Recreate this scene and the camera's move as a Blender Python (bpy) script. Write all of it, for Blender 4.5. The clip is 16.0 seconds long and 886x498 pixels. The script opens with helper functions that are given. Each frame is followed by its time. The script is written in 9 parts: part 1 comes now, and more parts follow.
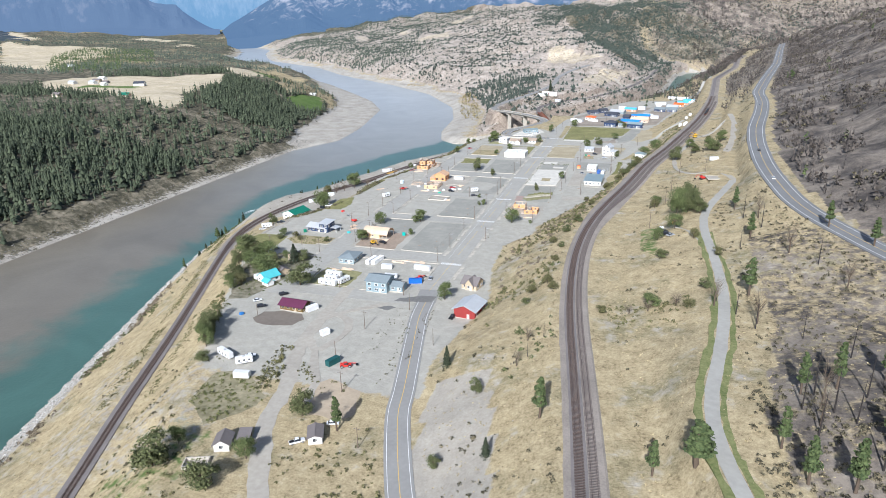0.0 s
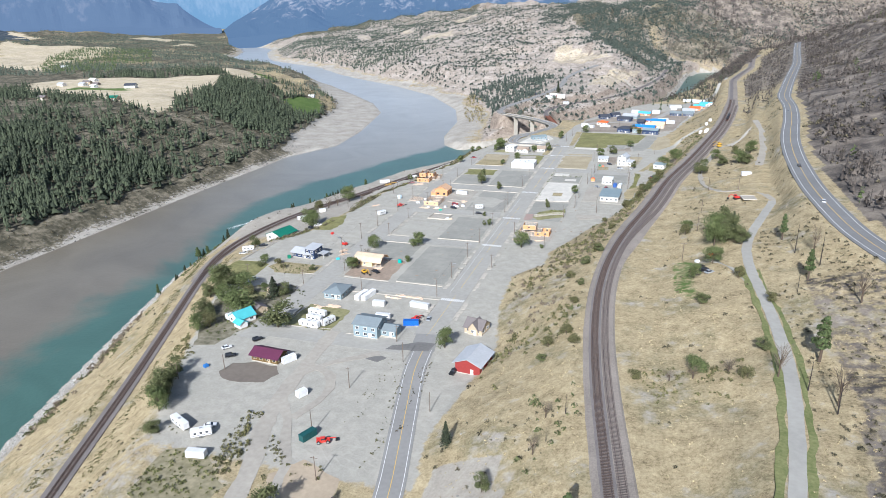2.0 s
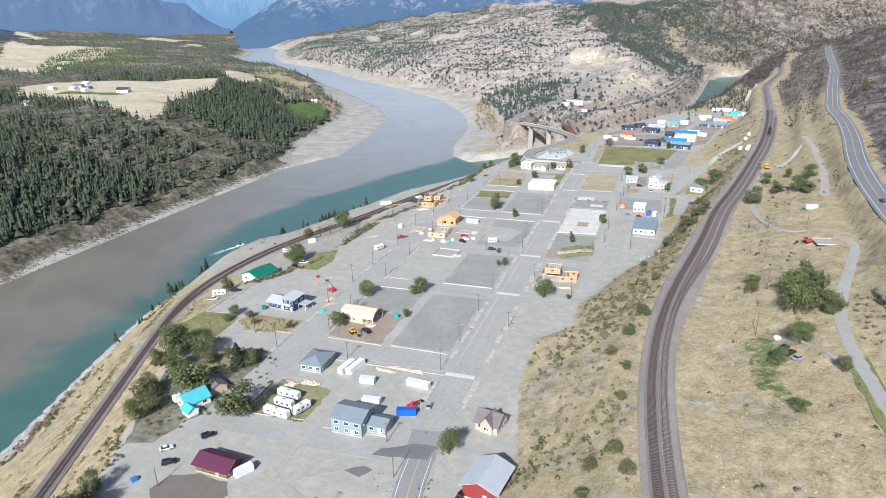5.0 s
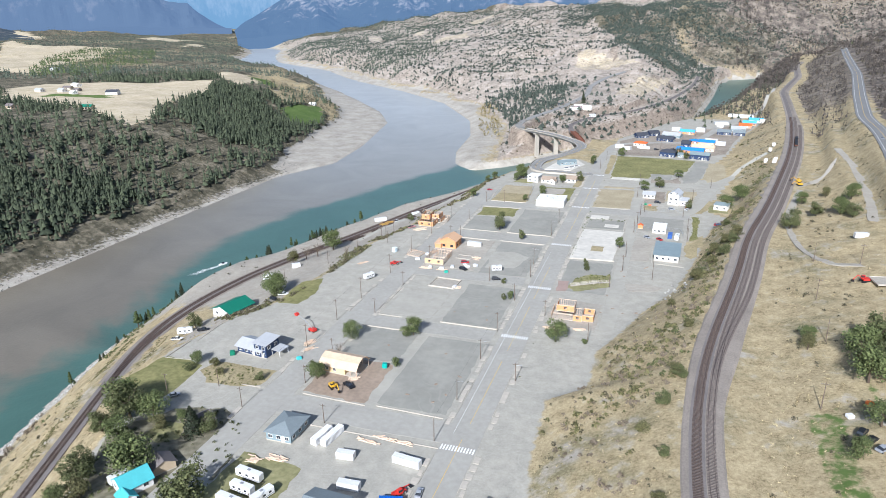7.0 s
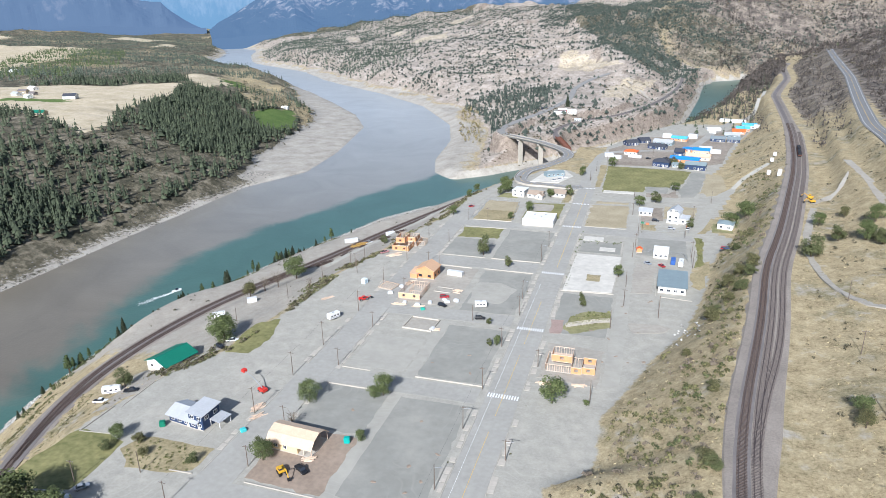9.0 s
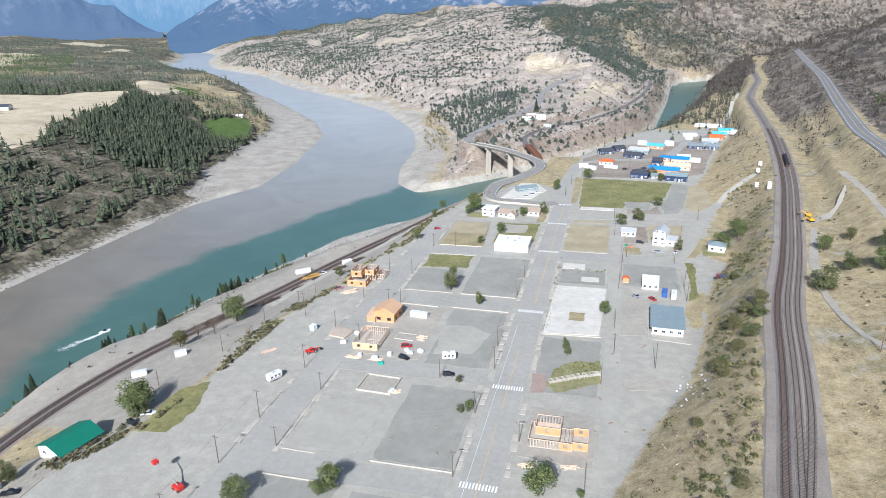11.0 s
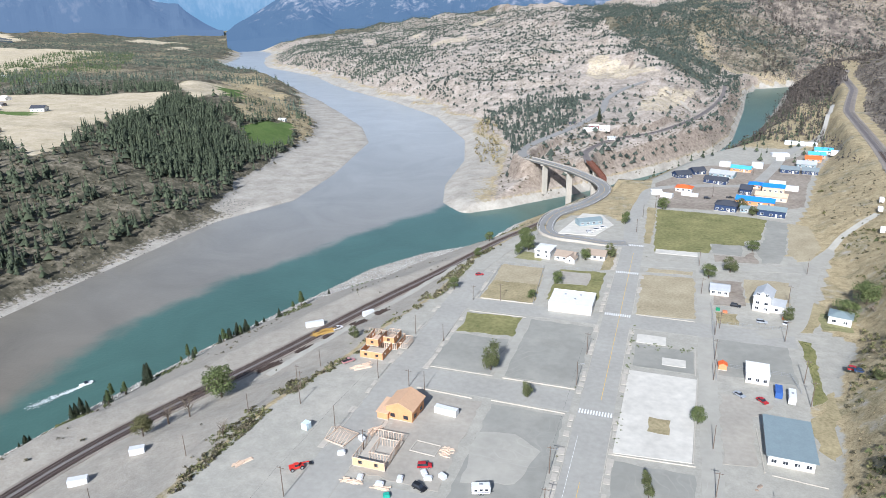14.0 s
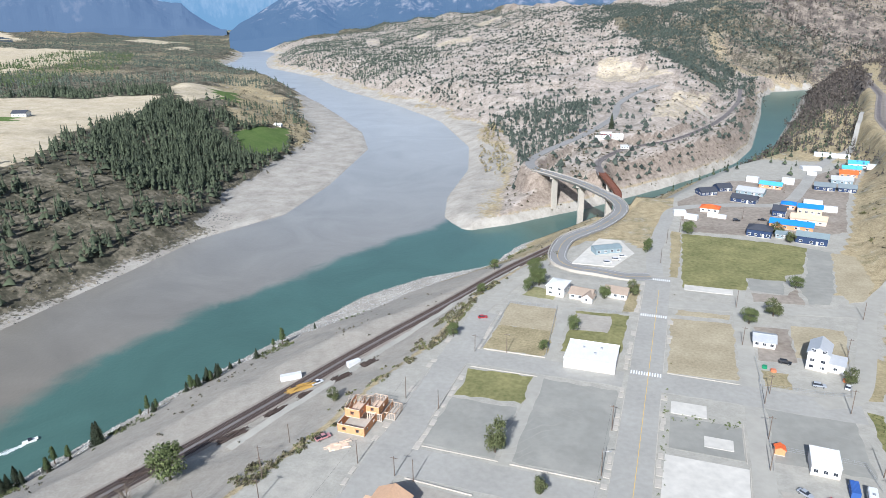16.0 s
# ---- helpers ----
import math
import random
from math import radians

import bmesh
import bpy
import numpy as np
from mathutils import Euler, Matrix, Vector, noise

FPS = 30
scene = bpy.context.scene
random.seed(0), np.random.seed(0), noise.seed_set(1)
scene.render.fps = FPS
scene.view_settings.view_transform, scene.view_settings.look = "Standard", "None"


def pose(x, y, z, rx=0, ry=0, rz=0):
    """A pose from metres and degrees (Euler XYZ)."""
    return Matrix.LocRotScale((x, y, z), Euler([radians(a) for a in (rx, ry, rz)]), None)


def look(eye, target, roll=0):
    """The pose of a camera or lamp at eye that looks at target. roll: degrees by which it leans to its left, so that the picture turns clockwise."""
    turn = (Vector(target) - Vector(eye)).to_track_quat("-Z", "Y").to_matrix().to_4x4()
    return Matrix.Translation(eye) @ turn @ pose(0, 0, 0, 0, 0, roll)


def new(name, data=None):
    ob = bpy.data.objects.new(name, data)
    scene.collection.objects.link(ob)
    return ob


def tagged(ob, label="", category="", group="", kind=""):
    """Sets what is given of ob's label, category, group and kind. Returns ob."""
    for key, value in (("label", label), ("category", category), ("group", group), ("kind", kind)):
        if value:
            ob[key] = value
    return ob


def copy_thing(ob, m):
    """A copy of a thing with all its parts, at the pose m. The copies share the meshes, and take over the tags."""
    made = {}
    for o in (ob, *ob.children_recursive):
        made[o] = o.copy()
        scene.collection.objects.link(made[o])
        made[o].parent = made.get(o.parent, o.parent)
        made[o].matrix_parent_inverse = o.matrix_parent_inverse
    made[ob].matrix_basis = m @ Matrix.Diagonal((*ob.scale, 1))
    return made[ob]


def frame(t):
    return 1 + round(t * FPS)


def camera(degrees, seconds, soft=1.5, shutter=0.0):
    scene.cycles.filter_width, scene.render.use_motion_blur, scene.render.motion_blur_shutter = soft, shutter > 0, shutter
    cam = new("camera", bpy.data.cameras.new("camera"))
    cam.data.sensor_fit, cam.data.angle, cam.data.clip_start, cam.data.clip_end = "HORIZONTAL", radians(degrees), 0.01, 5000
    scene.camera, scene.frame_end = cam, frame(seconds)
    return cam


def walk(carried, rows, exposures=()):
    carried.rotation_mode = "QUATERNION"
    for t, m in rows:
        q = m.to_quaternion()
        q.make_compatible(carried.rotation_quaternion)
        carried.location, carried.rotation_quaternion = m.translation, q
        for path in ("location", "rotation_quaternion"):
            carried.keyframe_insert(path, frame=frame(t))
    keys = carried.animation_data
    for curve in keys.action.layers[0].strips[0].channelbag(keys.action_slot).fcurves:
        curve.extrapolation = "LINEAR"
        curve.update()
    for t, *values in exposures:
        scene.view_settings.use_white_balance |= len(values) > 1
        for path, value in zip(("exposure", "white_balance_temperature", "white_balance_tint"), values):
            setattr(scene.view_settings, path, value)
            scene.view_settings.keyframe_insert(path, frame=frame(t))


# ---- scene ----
cam = camera(67.10, 16.0, soft=0.65)
PATH = [
    (0, (102.480, -339.078, 136.838), (74.1488, -249.3586, 102.9589), -1.224),
    (0.5, (99.119, -326.855, 136.857), (70.6313, -237.1927, 102.9591), -1.249),
    (1, (95.836, -314.424, 136.867), (67.2280, -224.7919, 102.9898), -1.277),
    (1.5, (92.572, -301.831, 136.839), (63.8399, -212.2717, 102.8728), -1.285),
    (2, (89.201, -289.371, 136.815), (60.2864, -199.9077, 102.7524), -1.333),
    (2.5, (85.845, -277.229, 136.871), (56.6353, -187.8538, 102.8280), -1.355),
    (3, (82.395, -265.567, 136.965), (52.9592, -176.2934, 102.8500), -1.235),
    (3.5, (78.902, -254.299, 137.039), (49.2078, -165.0922, 102.9750), -1.277),
    (4, (75.394, -243.112, 137.032), (45.4903, -153.9630, 103.0001), -1.279),
    (6.5, (60.050, -186.418, 136.390), (29.3776, -97.4844, 102.4775), -1.088),
    (7, (56.830, -174.908, 136.265), (26.0756, -86.0052, 102.3460), -1.062),
    (7.5, (53.495, -163.126, 136.118), (22.6579, -74.2441, 102.2212), -1.033),
    (8, (49.967, -151.087, 135.951), (19.2753, -62.1727, 102.0058), -0.953),
    (8.5, (46.608, -139.044, 135.752), (16.9592, -49.7929, 101.7635), -0.991),
    (9, (43.544, -127.041, 135.572), (15.4224, -37.2931, 101.5941), -0.947),
    (9.5, (40.726, -114.931, 135.432), (14.2247, -24.6715, 101.5075), -1.033),
    (12, (27.732, -52.673, 134.922), (4.4180, 38.5150, 101.1402), -1.274),
    (12.5, (25.361, -39.393, 134.882), (-0.4804, 51.1317, 101.1556), -1.141),
    (13, (23.031, -25.733, 134.876), (-5.2399, 64.0608, 101.1431), -1.145),
    (13.5, (20.340, -12.082, 134.898), (-10.2570, 76.9485, 101.1723), -1.102),
    (14, (17.274, 1.213, 134.964), (-13.9322, 90.0139, 101.1917), -1.053),
    (14.5, (14.002, 14.153, 135.102), (-17.4708, 102.8463, 101.2951), -0.987),
    (15, (10.700, 26.563, 135.298), (-21.0185, 115.1826, 101.5274), -0.990),
    (15.5, (7.219, 38.549, 135.580), (-24.5518, 127.1427, 101.7902), -1.059),
    (16, (3.855, 50.628, 135.941), (-28.0677, 139.1481, 102.1015), -0.999),
]
walk(cam, [(t, look(eye, target, roll)) for t, eye, target, roll in PATH], [(0.0, 0.5, 5880, 10), (16.0, 0.5, 5840, 10)])

# ---- light ----
world = bpy.data.worlds.new("world")
scene.world = world
world.use_nodes = True
_wn = world.node_tree.nodes
_sky = _wn.new("ShaderNodeTexSky")
_sky.sky_type = "NISHITA"
_sky.sun_disc = False
_sky.sun_elevation = radians(33)
_sky.sun_rotation = radians(180)
_sky.altitude = 200
_sky.dust_density = 2.0
_bg = _wn["Background"]
_bg.inputs["Strength"].default_value = 0.085
world.node_tree.links.new(_sky.outputs["Color"], _bg.inputs["Color"])
sun = new("sun", bpy.data.lights.new("sun", "SUN"))
sun.data.energy = 4.9
sun.data.angle = radians(0.6)
sun.data.color = (1.0, 0.975, 0.945)
sun.matrix_world = look((0, -math.cos(radians(33)) * 500, math.sin(radians(33)) * 500), (0, 0, 0))

rnd = random.Random(11)

# ---- materials ----


def mat(name, base, rough=0.9, metal=0.0, var=0.25, scale=2.0, scale2=0.2, bump=0.0, bscale=None, other=None, spec=0.3, island=0.0, emit=None):
    """A procedural surface: base colour with two scales of variation, and bump."""
    m = bpy.data.materials.new(name)
    m.use_nodes = True
    nt = m.node_tree
    b = nt.nodes["Principled BSDF"]
    b.inputs["Roughness"].default_value = rough
    b.inputs["Metallic"].default_value = metal
    b.inputs["Specular IOR Level"].default_value = spec
    tc = nt.nodes.new("ShaderNodeTexCoord")
    n1 = nt.nodes.new("ShaderNodeTexNoise")
    n1.inputs["Scale"].default_value = scale
    n1.inputs["Detail"].default_value = 5
    n2 = nt.nodes.new("ShaderNodeTexNoise")
    n2.inputs["Scale"].default_value = scale2
    n2.inputs["Detail"].default_value = 4
    for n in (n1, n2):
        nt.links.new(tc.outputs["Object"], n.inputs["Vector"])
    avg = nt.nodes.new("ShaderNodeMix")
    avg.data_type = "FLOAT"
    avg.inputs[0].default_value = 0.5
    nt.links.new(n1.outputs["Fac"], avg.inputs[2])
    nt.links.new(n2.outputs["Fac"], avg.inputs[3])
    fac = avg.outputs[0]
    if island:
        geo = nt.nodes.new("ShaderNodeNewGeometry")
        mm = nt.nodes.new("ShaderNodeMix")
        mm.data_type = "FLOAT"
        mm.inputs[0].default_value = island
        nt.links.new(fac, mm.inputs[2])
        nt.links.new(geo.outputs["Random Per Island"], mm.inputs[3])
        fac = mm.outputs[0]
    ramp = nt.nodes.new("ShaderNodeValToRGB")
    lo = tuple(c * (1 - var) for c in base)
    hi = other if other else tuple(min(1, c * (1 + var)) for c in base)
    ramp.color_ramp.elements[0].position = 0.3
    ramp.color_ramp.elements[1].position = 0.7
    ramp.color_ramp.elements[0].color = (*lo, 1)
    ramp.color_ramp.elements[1].color = (*hi, 1)
    nt.links.new(fac, ramp.inputs["Fac"])
    nt.links.new(ramp.outputs["Color"], b.inputs["Base Color"])
    if bump:
        bn = nt.nodes.new("ShaderNodeBump")
        bn.inputs["Strength"].default_value = bump
        bn.inputs["Distance"].default_value = 0.2
        n3 = nt.nodes.new("ShaderNodeTexNoise")
        n3.inputs["Scale"].default_value = bscale or scale * 2
        n3.inputs["Detail"].default_value = 4
        nt.links.new(tc.outputs["Object"], n3.inputs["Vector"])
        nt.links.new(n3.outputs["Fac"], bn.inputs["Height"])
        nt.links.new(bn.outputs["Normal"], b.inputs["Normal"])
    if emit:
        b.inputs["Emission Color"].default_value = (*emit[:3], 1)
        b.inputs["Emission Strength"].default_value = emit[3]
    return m


M_asphalt = mat("asphalt", (0.262, 0.255, 0.24), 0.9, var=0.12, scale=0.6, scale2=0.05, bump=0.1, bscale=8)
M_asphalt_worn = mat("asphalt_worn", (0.165, 0.16, 0.15), 0.9, var=0.2, scale=0.8, scale2=0.15)
M_street = mat("street_asphalt", (0.345, 0.332, 0.296), 0.92, var=0.14, scale=0.5, scale2=0.06, bump=0.1, bscale=8)
M_dirt = mat("dirt", (0.36, 0.33, 0.28), 0.95, var=0.18, scale=0.5, scale2=0.06, bump=0.3, bscale=5)
M_dirt_brown = mat("brown_dirt", (0.30, 0.235, 0.18), 0.95, var=0.25, scale=0.6, scale2=0.1, bump=0.4, bscale=4)
M_concrete = mat("concrete", (0.449, 0.410, 0.350), 0.85, var=0.15, scale=0.8, scale2=0.08, bump=0.05)
M_slab = mat("slab_concrete", (0.56, 0.53, 0.468), 0.85, var=0.18, scale=0.35, scale2=0.08)
M_ballast = mat("ballast", (0.19, 0.17, 0.16), 0.95, var=0.25, scale=3.0, scale2=0.1, bump=0.5, bscale=8)
M_ballast_light = mat("ballast_light", (0.262, 0.228, 0.195), 0.95, var=0.3, scale=2.0, scale2=0.08, bump=0.4, bscale=6)
M_tie = mat("sleeper_wood", (0.085, 0.062, 0.052), 0.9, var=0.35, scale=4, scale2=1)
M_rail = mat("rail_steel", (0.16, 0.12, 0.105), 0.5, metal=0.7, var=0.2, scale=3)
M_white = mat("white_paint", (0.72, 0.715, 0.695), 0.6, var=0.06, scale=2)
M_line_white = mat("road_paint_white", (0.72, 0.72, 0.70), 0.7, var=0.18, scale=2.5, scale2=0.7)
M_line_yellow = mat("road_paint_yellow", (0.62, 0.42, 0.12), 0.7, var=0.15, scale=2.5, scale2=0.7)
M_black = mat("black_trim", (0.02, 0.02, 0.022), 0.6, var=0.2)
M_glass = mat("window_glass", (0.03, 0.035, 0.045), 0.08, var=0.2, spec=0.6)
M_osb = mat("sheathing_board", (0.60, 0.455, 0.325), 0.8, var=0.15, scale=3, scale2=0.5)
M_lumber = mat("fresh_lumber", (0.66, 0.505, 0.38), 0.8, var=0.15, scale=4, scale2=0.8)
M_orangewrap = mat("orange_sheathing", (0.60, 0.30, 0.145), 0.75, var=0.15, scale=2, scale2=0.4)
M_bark = mat("bark", (0.10, 0.075, 0.055), 0.95, var=0.3, scale=3)
M_bark_burnt = mat("burnt_bark", (0.035, 0.03, 0.028), 0.95, var=0.35, scale=3)
M_pole = mat("pole_wood", (0.15, 0.115, 0.09), 0.9, var=0.25, scale=3)
M_metal = mat("galvanised_metal", (0.45, 0.46, 0.47), 0.45, metal=0.6, var=0.12)
M_tyre = mat("tyre_rubber", (0.02, 0.02, 0.02), 0.9, var=0.2)


def plain(name, col, rough=0.6, metal=0.0, var=0.1, scale=1.5):
    return mat(name, col, rough, metal=metal, var=var, scale=scale, scale2=0.3)


# ---- terrain ----
RIVER_Z = -50.0


def lat(seed, n=64):
    return np.random.default_rng(seed).random((n, n))


LATS = [lat(s) for s in range(8)]


def vnoise(x, y, s, k=0):
    """Smooth value noise of wavelength s."""
    g = LATS[k % 8]
    u, v = np.asarray(x) / s + 100.3, np.asarray(y) / s + 200.7
    i, j = np.floor(u).astype(int), np.floor(v).astype(int)
    a, b = u - i, v - j
    a, b = a * a * (3 - 2 * a), b * b * (3 - 2 * b)
    n = g.shape[0]
    p = lambda di, dj: g[(i + di) % n, (j + dj) % n]
    return (p(0, 0) * (1 - a) + p(1, 0) * a) * (1 - b) + (p(0, 1) * (1 - a) + p(1, 1) * a) * b - 0.5


def fbm(x, y, s, octaves=4, k=0):
    return sum(vnoise(x, y, s / 2**o, k + o) / 1.8**o for o in range(octaves))


def sstep(a, b, x):
    t = np.clip((x - a) / (b - a), 0, 1)
    return t * t * (3 - 2 * t)


def xy(*v):
    return np.array(v[0::2], float), np.array(v[1::2], float)


def along(pairs, y):
    return np.interp(y, pairs[0], pairs[1])


# y, x of the lines that run up the valley
SHORE_W = xy(-900, -380, 84, -390, 300, -388, 500, -384, 585, -352, 700, -366, 900, -413, 1022, -482, 1180, -606, 1352, -753, 1691, -1070, 2053, -1480, 2250, -1670, 2355, -1710, 2497, -1790, 2650, -1869, 2786, -1970, 3000, -2140, 3300, -2450)
SHORE_E = xy(-900, 20, -300, -130, -155, -170, -50, -203, 30, -228, 93, -246, 165, -255, 215, -246, 283, -231, 358, -211, 430, -193, 475, -165, 512, -124, 572, -112, 625, -97, 660, -72, 700, -60)
SHORE_N = xy(590, -170, 606, -187, 621, -200, 690, -221, 818, -238, 955, -280, 1160, -396, 1350, -564, 1585, -815, 1850, -1030, 2016, -1233, 2139, -1380, 2252, -1469, 2372, -1545, 2544, -1660, 2800, -1790, 2908, -1863, 3083, -2040, 3300, -2350)
RAIL_W = xy(-900, 90, -320, -32, -200, -76, -163, -92, -95, -118, -44, -139, 25, -168, 60, -180, 95, -183, 124, -181, 162, -174, 200, -160, 245, -145, 300, -129, 362, -107, 424, -88, 460, -73, 500, -60, 540, -48, 580, -42, 632, -43, 680, -57, 700, -63)
TOWN_W = xy(-900, 190, -320, 30, -200, -40, -154, -62, -132, -70, -92, -90, -30, -118, 24, -138, 64, -132, 85, -121, 123, -116, 181, -112, 225, -101, 258, -97, 294, -87, 350, -84, 390, -72, 430, -55, 480, -35, 560, -30, 640, -28, 700, -5, 780, 24, 923, 70, 1040, 115, 1250, 190, 1650, 240)
TOE_E = xy(-900, 150, -320, 62, -187, 46, -155, 33, -113, 24, -87, 27, -48, 33, 0, 24, 37, 22.5, 46, 34, 54, 36, 79, 36, 100, 44, 125, 52, 154, 66, 200, 76, 260, 86, 290, 98, 340, 106, 400, 112, 460, 108, 509, 112, 630, 137, 780, 180, 1000, 215, 1300, 270)
RAIL_E = xy(-900, 190, -300, 106, -198, 93, -150, 86, -93, 77, -44, 72, 0, 71, 27, 73, 60, 77, 105, 86, 150, 94, 187, 99, 243, 113, 290, 123, 394, 144, 460, 155, 555, 168, 640, 177, 770, 188, 856, 195, 964, 218, 1079, 244, 1291, 269, 1450, 306, 1700, 360)
PATH_E = xy(-900, 260, -300, 155, -202, 129.6, -185, 125.6, -168, 123.6, -158, 125, -141, 128, -121, 131, -102, 133, -87, 134.5, -43, 134, -20, 132.5, 5, 131, 35, 134, 105, 154, 150, 157, 200, 162, 400, 180, 900, 250, 1700, 400)
HWY = xy(-900, 420, -120, 225, -60, 199, -30, 188, 10, 175, 60, 172, 105, 171, 180, 175, 245, 182, 340, 198, 415, 208, 485, 212, 640, 240, 900, 290, 1250, 345, 1700, 420)
THOMPSON = xy(560, -150, 600, -112, 640, -88, 680, -65, 727, -35, 784, 3, 849, 40, 935, 81, 1034, 108, 1158, 127, 1362, 159, 1527, 181, 1618, 193, 1700, 215)

RAMP = [(-4, 397, 0.2), (-16, 393.5, 0.2), (-31, 397, 0.1), (-45, 400, -0.3), (-54, 408, -0.6), (-58, 422, -1.0), (-58, 450, -2.0), (-50, 472, -2.8), (-42, 489, -3.5), (-34, 522, -5.0), (-33, 546, -6.0), (-38, 568, -7.2), (-48, 588, -8.0), (-74, 628, -10.0), (-102, 661, -12.0), (-126, 683, -13.0)]
RAIL_N = [(-70, 722), (-75, 762), (-58, 830), (-30, 872), (1, 918), (50, 1065), (88, 1285), (107, 1552)]
FAR_RD = [(-125, 682, -13.2), (-137, 704, -13), (-139, 733, -12.5), (-130, 778, -11.5), (-107, 853, -9), (-90, 930, -6), (-84, 976, -4), (-86, 1040, -1), (-87, 1077, 0), (-70, 1160, 6), (-40, 1230, 12)]
_TP = np.stack([np.interp(np.linspace(560, 1700, 120), *THOMPSON), np.linspace(560, 1700, 120)], 1)
_TP = np.concatenate([_TP, [(330, 1790), (480, 1840), (800, 1870), (1600, 1900)]])


def thompson_dist(x, y):
    """Distance to the side river's middle line."""
    d = np.full(np.shape(x), 1e9)
    for k in range(0, len(_TP) - 1):
        a, b = _TP[k], _TP[k + 1]
        ab = b - a
        t = np.clip(((x - a[0]) * ab[0] + (y - a[1]) * ab[1]) / (ab @ ab), 0, 1)
        d = np.minimum(d, np.hypot(x - a[0] - t * ab[0], y - a[1] - t * ab[1]))
    return d


def row_profile(x, y):
    """East side: shore, west railway, town bench, toe, east railway, path, highway, hill; x is an array, y a number."""
    xe, rw, tw, te = along(SHORE_E, y), along(RAIL_W, y), along(TOWN_W, y), along(TOE_E, y)
    re, pe, hw = along(RAIL_E, y), along(PATH_E, y), along(HWY, y)
    xe = min(xe, rw - 22)
    rail_z = -15 - 3 * float(sstep(430, 560, y))
    town_z = 0.0
    tw = max(tw, rw + 9)
    beach = 4 + 22 * float(sstep(350, 420, y) * (1 - sstep(480, 520, y)))
    shelf = 7 + 15 * float(sstep(70, 150, y) * (1 - sstep(300, 400, y)))
    xe = min(xe, rw - shelf - beach - 6)
    te = max(te, tw + 6)
    nx = [xe - 60, xe, xe + beach, rw - shelf, rw + 6, tw - 2, tw + 2, te, re - 6.5, re + 15, re + 24, pe - 5, pe + 4, hw - 8, hw + 8, hw + 60, hw + 200, hw + 500, hw + 1100, hw + 3000]
    nz = [-56, -50.2, -47, rail_z, rail_z, town_z - 0.4, town_z, town_z, 20.5, 20.5, 21.5, 31.0, 31.0, 42, 42, 55, 110, 240, 420, 700]
    nx = np.maximum.accumulate(np.array(nx) + np.arange(len(nx)) * 1e-3)
    return np.interp(x, nx, nz)


def north_profile(x, y):
    """The hill between the two rivers."""
    xn = along(SHORE_N, y)
    d = (x - xn) * 0.72
    z = np.interp(d, [-40, 0, 14, 40, 95, 130, 200, 330, 520, 760, 1000, 1300, 2000], [-56, -50.2, -44, -42, -14, -8, -2, 14, 42, 75, 104, 135, 190])
    return z


def west_profile(x, y):
    xw = along(SHORE_W, y)
    bar = 75 * float(sstep(480, 640, y) * (1 - sstep(1050, 1500, y))) + 14
    far = float(sstep(900, 1500, y))
    d = xw - x
    z = np.interp(d, [-40, 0, 4, bar, bar + 12, bar + 45, bar + 150, bar + 240, bar + 700, bar + 1500, bar + 2300, bar + 3500], [-56, -50.2, -48.5, -46, -38, -28, 6 - 30 * far, 17 - 30 * far, 20 - 20 * far, 24, 60, 420])
    return z


def height(x, y):
    """Ground height over whole arrays of one y per row."""
    x = np.asarray(x, float)
    y = np.asarray(y, float)
    z = np.empty(x.shape)
    for r in range(x.shape[0]):
        yy, xx = float(y[r, 0]), x[r]
        ze = row_profile(xx, yy)
        zw = west_profile(xx, yy)
        mid = 0.5 * (along(SHORE_W, yy) + (along(SHORE_E, yy) if yy < 605 else along(SHORE_N, yy)))
        if yy > 590:
            zn = north_profile(xx, yy)
            xt = along(THOMPSON, yy)
            ze = np.where((xx < xt) | (yy > 1700 + np.clip((xx - 240) * 0.35, 0, 170)), zn, ze)
        z[r] = np.where(xx < mid, zw, ze)
    d = thompson_dist(x, y)
    half = np.interp(y, [560, 640, 690, 960, 1050, 1160, 1350, 1500, 1620], [36, 24, 13, 11, 13, 17, 25, 32, 37])
    e = d - half
    rise = np.where((x > np.interp(y, *THOMPSON)) & (y < 1720), e * (0.62 + 0.28 * sstep(780, 880, y)), np.interp(e, [0, 32, 60, 230, 420, 600], [0, 30, 33, 105, 230, 400]))
    bank = -50.2 + np.where(e < 0, e * 0.5, rise)
    bank = np.where((y > 560) & (d < 480), bank, 1e9)
    z = np.minimum(z, bank)
    return far_floor(x, y, z)


def far_floor(x, y, z):
    """The valley's benches, rising towards the mountains at its head."""
    r = np.hypot(x, y)
    dw = np.interp(y, *SHORE_W) - x
    k = sstep(250, 1300, dw) * sstep(1500, 2700, r)
    bench = np.interp(r, [1500, 2400, 3000, 3300, 3900, 4200, 4800], [20, 6, 8, 20, 28, 50, 74]) + 16 * fbm(x, y, 520, 4, 1)
    z = z * (1 - k) + bench * k
    k = sstep(3000, 3350, y) * (1 - sstep(-1500, -900, x))
    head = np.interp(r, [3300, 4000, 4400, 4900], [-22, -2, 16, 40]) + 10 * fbm(x, y, 300, 3, 3)
    return z * (1 - k) + np.maximum(z, head) * k


